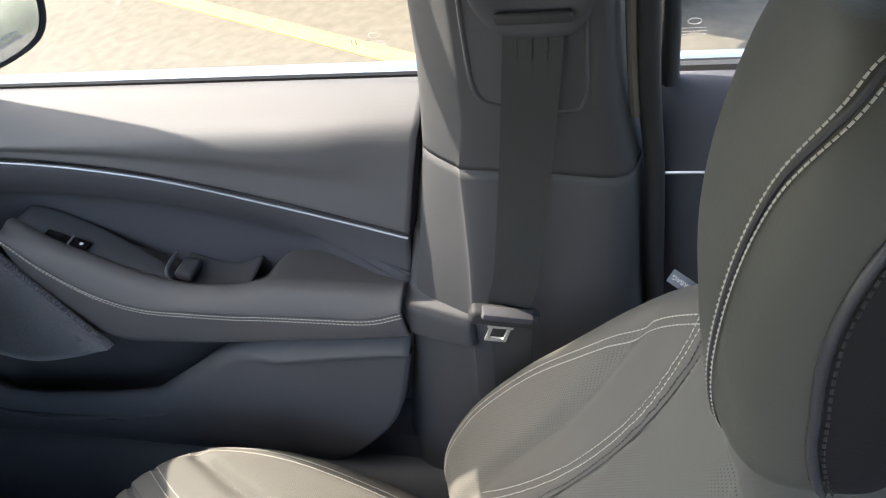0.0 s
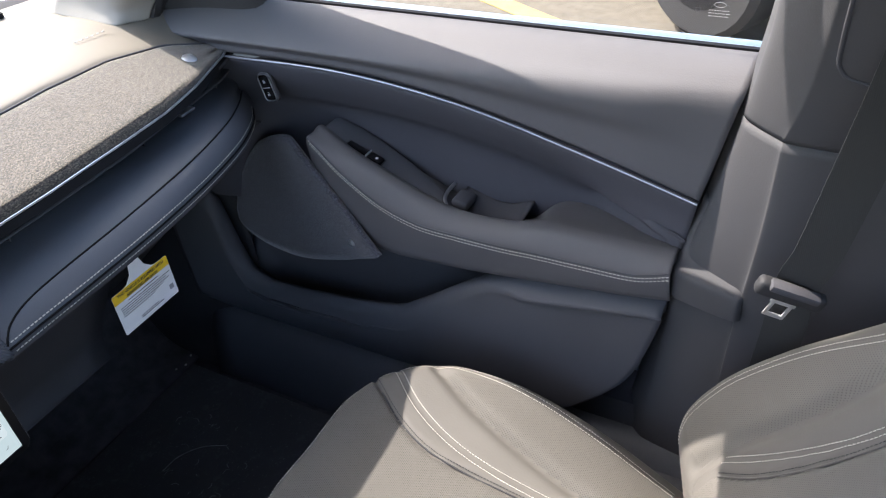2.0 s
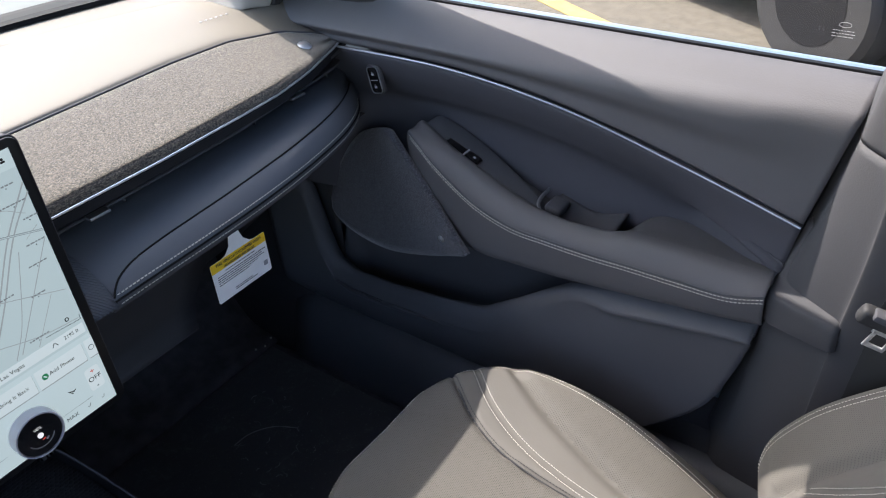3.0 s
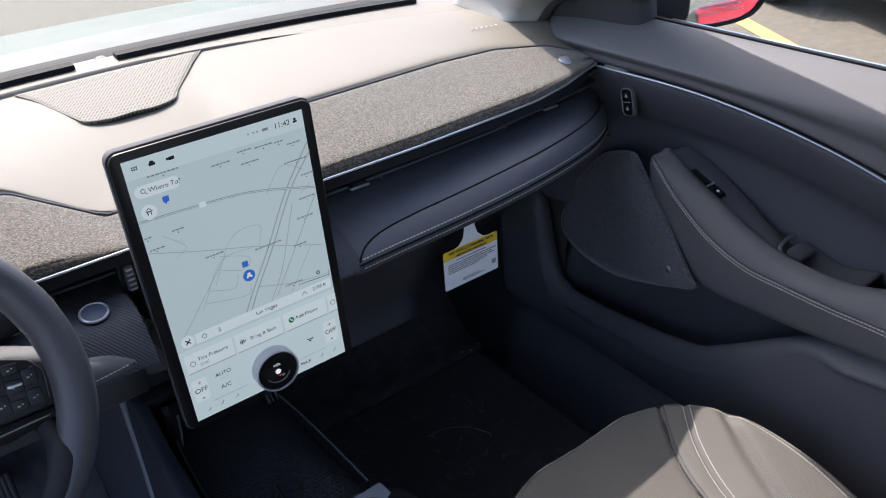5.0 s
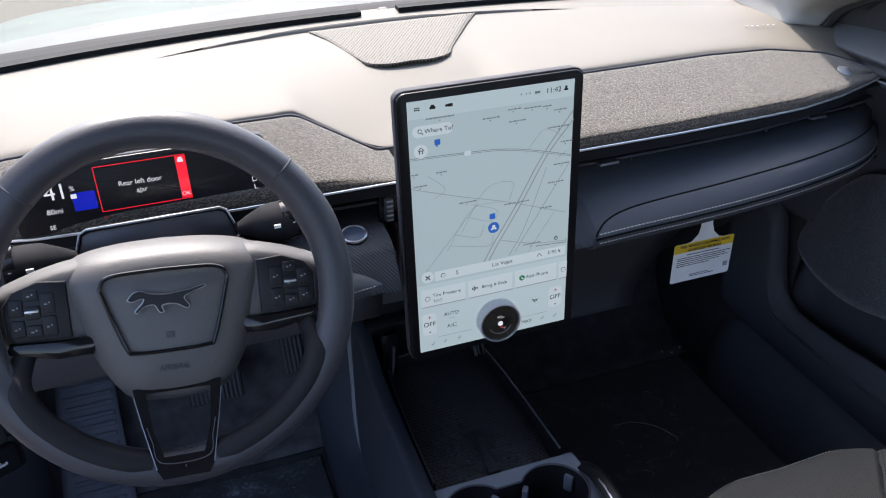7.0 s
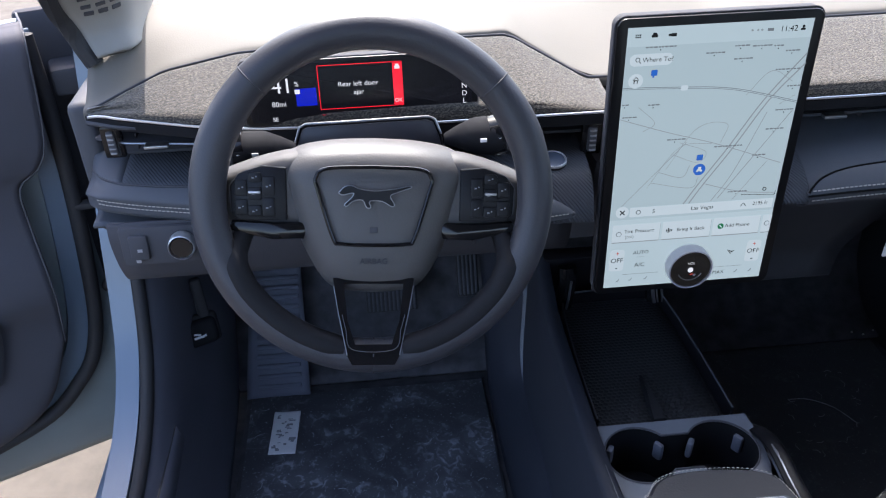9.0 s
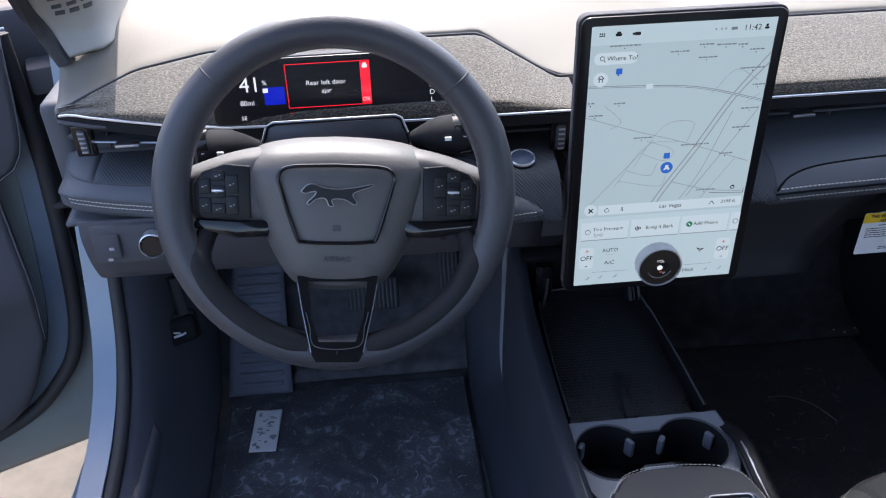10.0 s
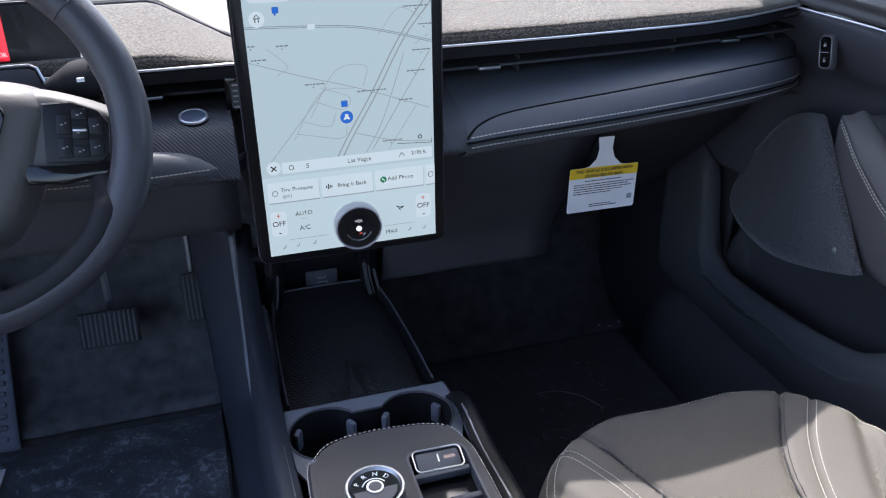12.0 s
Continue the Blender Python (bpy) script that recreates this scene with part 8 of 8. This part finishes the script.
fl = cr([(-0.79, 0.99, 1.17), (-0.800, 0.985, 1.05), (-0.803, 0.94, 0.92), (-0.803, 0.885, 0.80), (-0.803, 0.845, 0.70), (-0.803, 0.80, 0.62), (-0.803, 0.72, 0.555), (-0.803, 0.60, 0.52), (-0.803, 0.40, 0.505), (-0.803, -0.4, 0.50)], 80)
put("painted_flange", sweep_bm(fl, [(-0.022, -0.02), (0.022, -0.02), (0.018, 0.008), (-0.018, 0.008)], up=(0, -0.6, 0.8)), paint, ks, "pale blue-grey painted door aperture")
put("aperture_seal", tube(fl + np.array([0.030, -0.012, -0.002]), 0.011, 10), rubber, ks, "black rubber door seal")
put("hinge_post", grid_bm(loft([[(-0.81, 1.0, 1.15), (-0.83, 1.05, 1.15), (-0.84, 1.14, 1.12)], [(-0.815, 0.98, 0.90), (-0.84, 1.04, 0.90), (-0.85, 1.14, 0.9)], [(-0.815, 0.90, 0.68), (-0.845, 0.99, 0.68), (-0.855, 1.12, 0.68)], [(-0.815, 0.85, 0.50), (-0.85, 0.96, 0.48), (-0.86, 1.1, 0.48)], [(-0.82, 0.80, 0.28), (-0.85, 0.95, 0.28), (-0.86, 1.1, 0.28)]], 10, 20), 0.004), plastic_dark, ks, "shaded hinge post")
put("inner_wing", rbox(0.13, 0.30, 0.80, 0.03, pose(-0.815, 1.30, 0.70)), plastic_dark, ks)
put("hinge_cover", rbox(0.09, 0.02, 0.70, 0.008, pose(-0.875, 1.065, 0.75, 0, 0, 20)), plastic_deep, ks)
put("front_wing", rbox(0.05, 0.9, 0.75, 0.03, pose(-0.90, 1.58, 0.70)), paint, ks)
put("rocker", rbox(0.06, 1.4, 0.16, 0.02, pose(-0.84, 0.2, 0.38)), paint, ks)

# open driver's door
od = thing("open_door", "driver's car door standing wide open, pale blue-grey with dark trim", "car door", (-0.87, 1.02, 0.3))
th = 65
OM = pose(-0.87, 1.02, 0.0, 0, 0, -90 - th)


def dp(s, z, o):
    """A place on the open door: along it, height, inward from its skin."""
    v = OM @ Vector((s, 0, 0))
    n = Vector((math.cos(radians(th)), -math.sin(radians(th)), 0))
    return tuple(v + n * o + Vector((0, 0, z)))


OM = Matrix.Translation((-0.90, 1.025, 0)) @ Matrix.Rotation(radians(-90 - th), 4, "Z")
skin = [[dp(s, z, o) for z, o in ((1.08, 0.0), (0.8, -0.06), (0.5, -0.06), (0.25, -0.02))] for s in (-0.01, 0.3, 0.7, 1.1)]
put("outer_skin", grid_bm(loft(skin, 16, 12), 0.006), paint, od)
inner = [[dp(s, z, o) for z, o in ((1.07, 0.02), (0.9, 0.03), (0.6, 0.03), (0.35, 0.02), (0.24, 0.0))] for s in (-0.005, 0.05, 0.3, 0.7, 1.1)]
put("inner_frame", grid_bm(loft(inner, 24, 16), -0.006), paint_raw, od, "painted inner door frame")
edge_ = cr([dp(0.0, 1.08, 0.03), dp(0.0, 0.90, 0.045), dp(0.015, 0.70, 0.05), dp(0.04, 0.54, 0.05), dp(0.09, 0.45, 0.05), dp(0.20, 0.38, 0.05), dp(0.5, 0.34, 0.05), dp(1.05, 0.34, 0.05)], 60)
put("door_seal", tube(edge_, 0.013, 10), rubber, od, "black door seal")
strip_ = edge_ + np.array([-0.030, 0.012, 0.016])
put("painted_edge", sweep_bm(strip_, [(-0.022, -0.012), (0.022, -0.012), (0.018, 0.012), (-0.018, 0.012)], up=(0.42, -0.9, 0)), paint, od)
trim_rows = []
for s in (0.0, 0.05, 0.12, 0.25, 0.5, 0.8, 1.05):
    f = min(1.0, s / 0.2)
    zl = lerp(s, (0, 0.05, 0.12, 0.25, 0.5, 1.1), (0.57, 0.47, 0.42, 0.39, 0.37, 0.37))
    s0 = 0.020
    trim_rows.append([dp(s + s0 - 0.02, 1.10, 0.03), dp(s + s0 - 0.015, 1.08, 0.085), dp(s + s0, 0.95, 0.095), dp(s + s0 + 0.02, 0.90, 0.092), dp(s + s0 + 0.055, 0.87, 0.085), dp(s + s0 + 0.06, 0.80, 0.085), dp(s + s0 + 0.06, 0.69, 0.105), dp(s + s0 + 0.065, 0.62, 0.09), dp(s + s0 + 0.07, zl, 0.085), dp(s + s0 + 0.07, zl - 0.02, 0.04)])
put("trim_panel", grid_bm(loft(trim_rows, 60, 30), -0.006), vinyl_dark, od, "dark padded inner trim")
side_rows = [[trim_rows[0][k], tuple(Vector(trim_rows[0][k]) + Vector((0.0, 0.0, 0)) - Vector((math.cos(radians(th)), -math.sin(radians(th)), 0)) * 0.05)] for k in range(10)]
put("trim_return", grid_bm(loft(side_rows, 4, 30), 0.003), plastic_dark, od)
pk = [[dp(0.17, 0.66, 0.11), dp(0.18, 0.60, 0.10), dp(0.20, 0.54, 0.10)], [dp(0.5, 0.68, 0.11), dp(0.5, 0.60, 0.06), dp(0.5, 0.50, 0.10)], [dp(0.9, 0.68, 0.11), dp(0.9, 0.60, 0.06), dp(0.9, 0.50, 0.10)]]
put("door_pocket", grid_bm(loft(pk, 12, 12), 0.004), plastic_deep, od)
for z in (1.0, 0.62):
    put("hinge", merge(rbox(0.05, 0.06, 0.045, 0.008, pose(-0.855, 1.035, z, 0, 0, 20)), tube([(-0.865, 1.02, z - 0.03), (-0.865, 1.02, z + 0.03)], 0.011, 10)), plastic_dark, od, "dark grey hinge")
put("check_strap", rbox(0.11, 0.020, 0.012, 0.003, pose(-0.835, 0.985, 0.80, 0, 0, 10)), rubber, od)
put("wiring_boot", tube(cr([(-0.83, 1.02, 0.78), (-0.845, 0.98, 0.70), (-0.86, 0.97, 0.65), (-0.88, 1.0, 0.62)], 20), 0.013, 10), rubber, od, "black wiring boot")

# passenger footwell sides
pf = thing("passenger_side_trim", "passenger footwell kick panel, its shade coloured in near-black", "side trim", (0.74, 1.0, 0.4), kind="structure")
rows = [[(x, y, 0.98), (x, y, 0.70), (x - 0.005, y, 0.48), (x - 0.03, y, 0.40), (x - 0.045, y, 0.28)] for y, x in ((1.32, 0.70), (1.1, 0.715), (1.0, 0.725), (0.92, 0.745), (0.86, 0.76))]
# far darker than the driver's kick trim: the footwell's shade is in the colour
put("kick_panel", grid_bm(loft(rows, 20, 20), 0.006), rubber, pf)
rows = [[(0.77, y, 0.44), (0.745, y, 0.44), (0.715, y, 0.425), (0.69, y, 0.37), (0.675, y, 0.27)] for y in (0.98, 0.7, 0.3, 0.1, -0.3)]
put("sill_trim", grid_bm(loft(rows, 20, 20), -0.006), plastic_dark, pf)
pm = thing("passenger_floor_film", "clear protective film with scuffs on black carpet", "floor film", (0.4, 0.8, 0.28))
film2 = loft([[(x, y, 0.2835 + 0.0022 * noise.noise((x * 9, y * 9, 7))) for x in np.linspace(0.15, 0.66, 24)] for y in np.linspace(0.5, 1.06, 24)], 60, 60)
put("film", grid_bm(film2), mat_plain, pm)
for k in range(26):
    x, y = rs.uniform(0.36, 0.56), rs.uniform(0.74, 0.96)
    l, a = rs.uniform(0.006, 0.02), rs.uniform(0, 6.3)
    put("scuff_mark", tube(cr([(x, y, 0.2865), (x + l * 0.5 * math.cos(a), y + l * 0.5 * math.sin(a), 0.287), (x + l * math.cos(a + 0.5), y + l * math.sin(a + 0.5), 0.2865)], 6), rs.uniform(0.0003, 0.0006), 4), scuff, pm)
put("scuff_mark", tube(cr([(0.40, 0.893, 0.287), (0.44, 0.888, 0.2875), (0.48, 0.86, 0.2875), (0.505, 0.815, 0.287)], 24), 0.0009, 5), scuff, pm, "long pale scuff")
for x, y in ((0.668, 1.06), (0.655, 1.075), (0.62, 1.06), (0.64, 1.05)):
    put("debris", rbox(0.006, 0.004, 0.003, 0.001, pose(x, y, 0.30, 10, 20, 40)), chrome if x > 0.66 else paper, pm)
put("sill_end", rbox(0.10, 0.40, 0.16, 0.03, pose(0.795, 0.10, 0.42)), plastic_deep, pf)
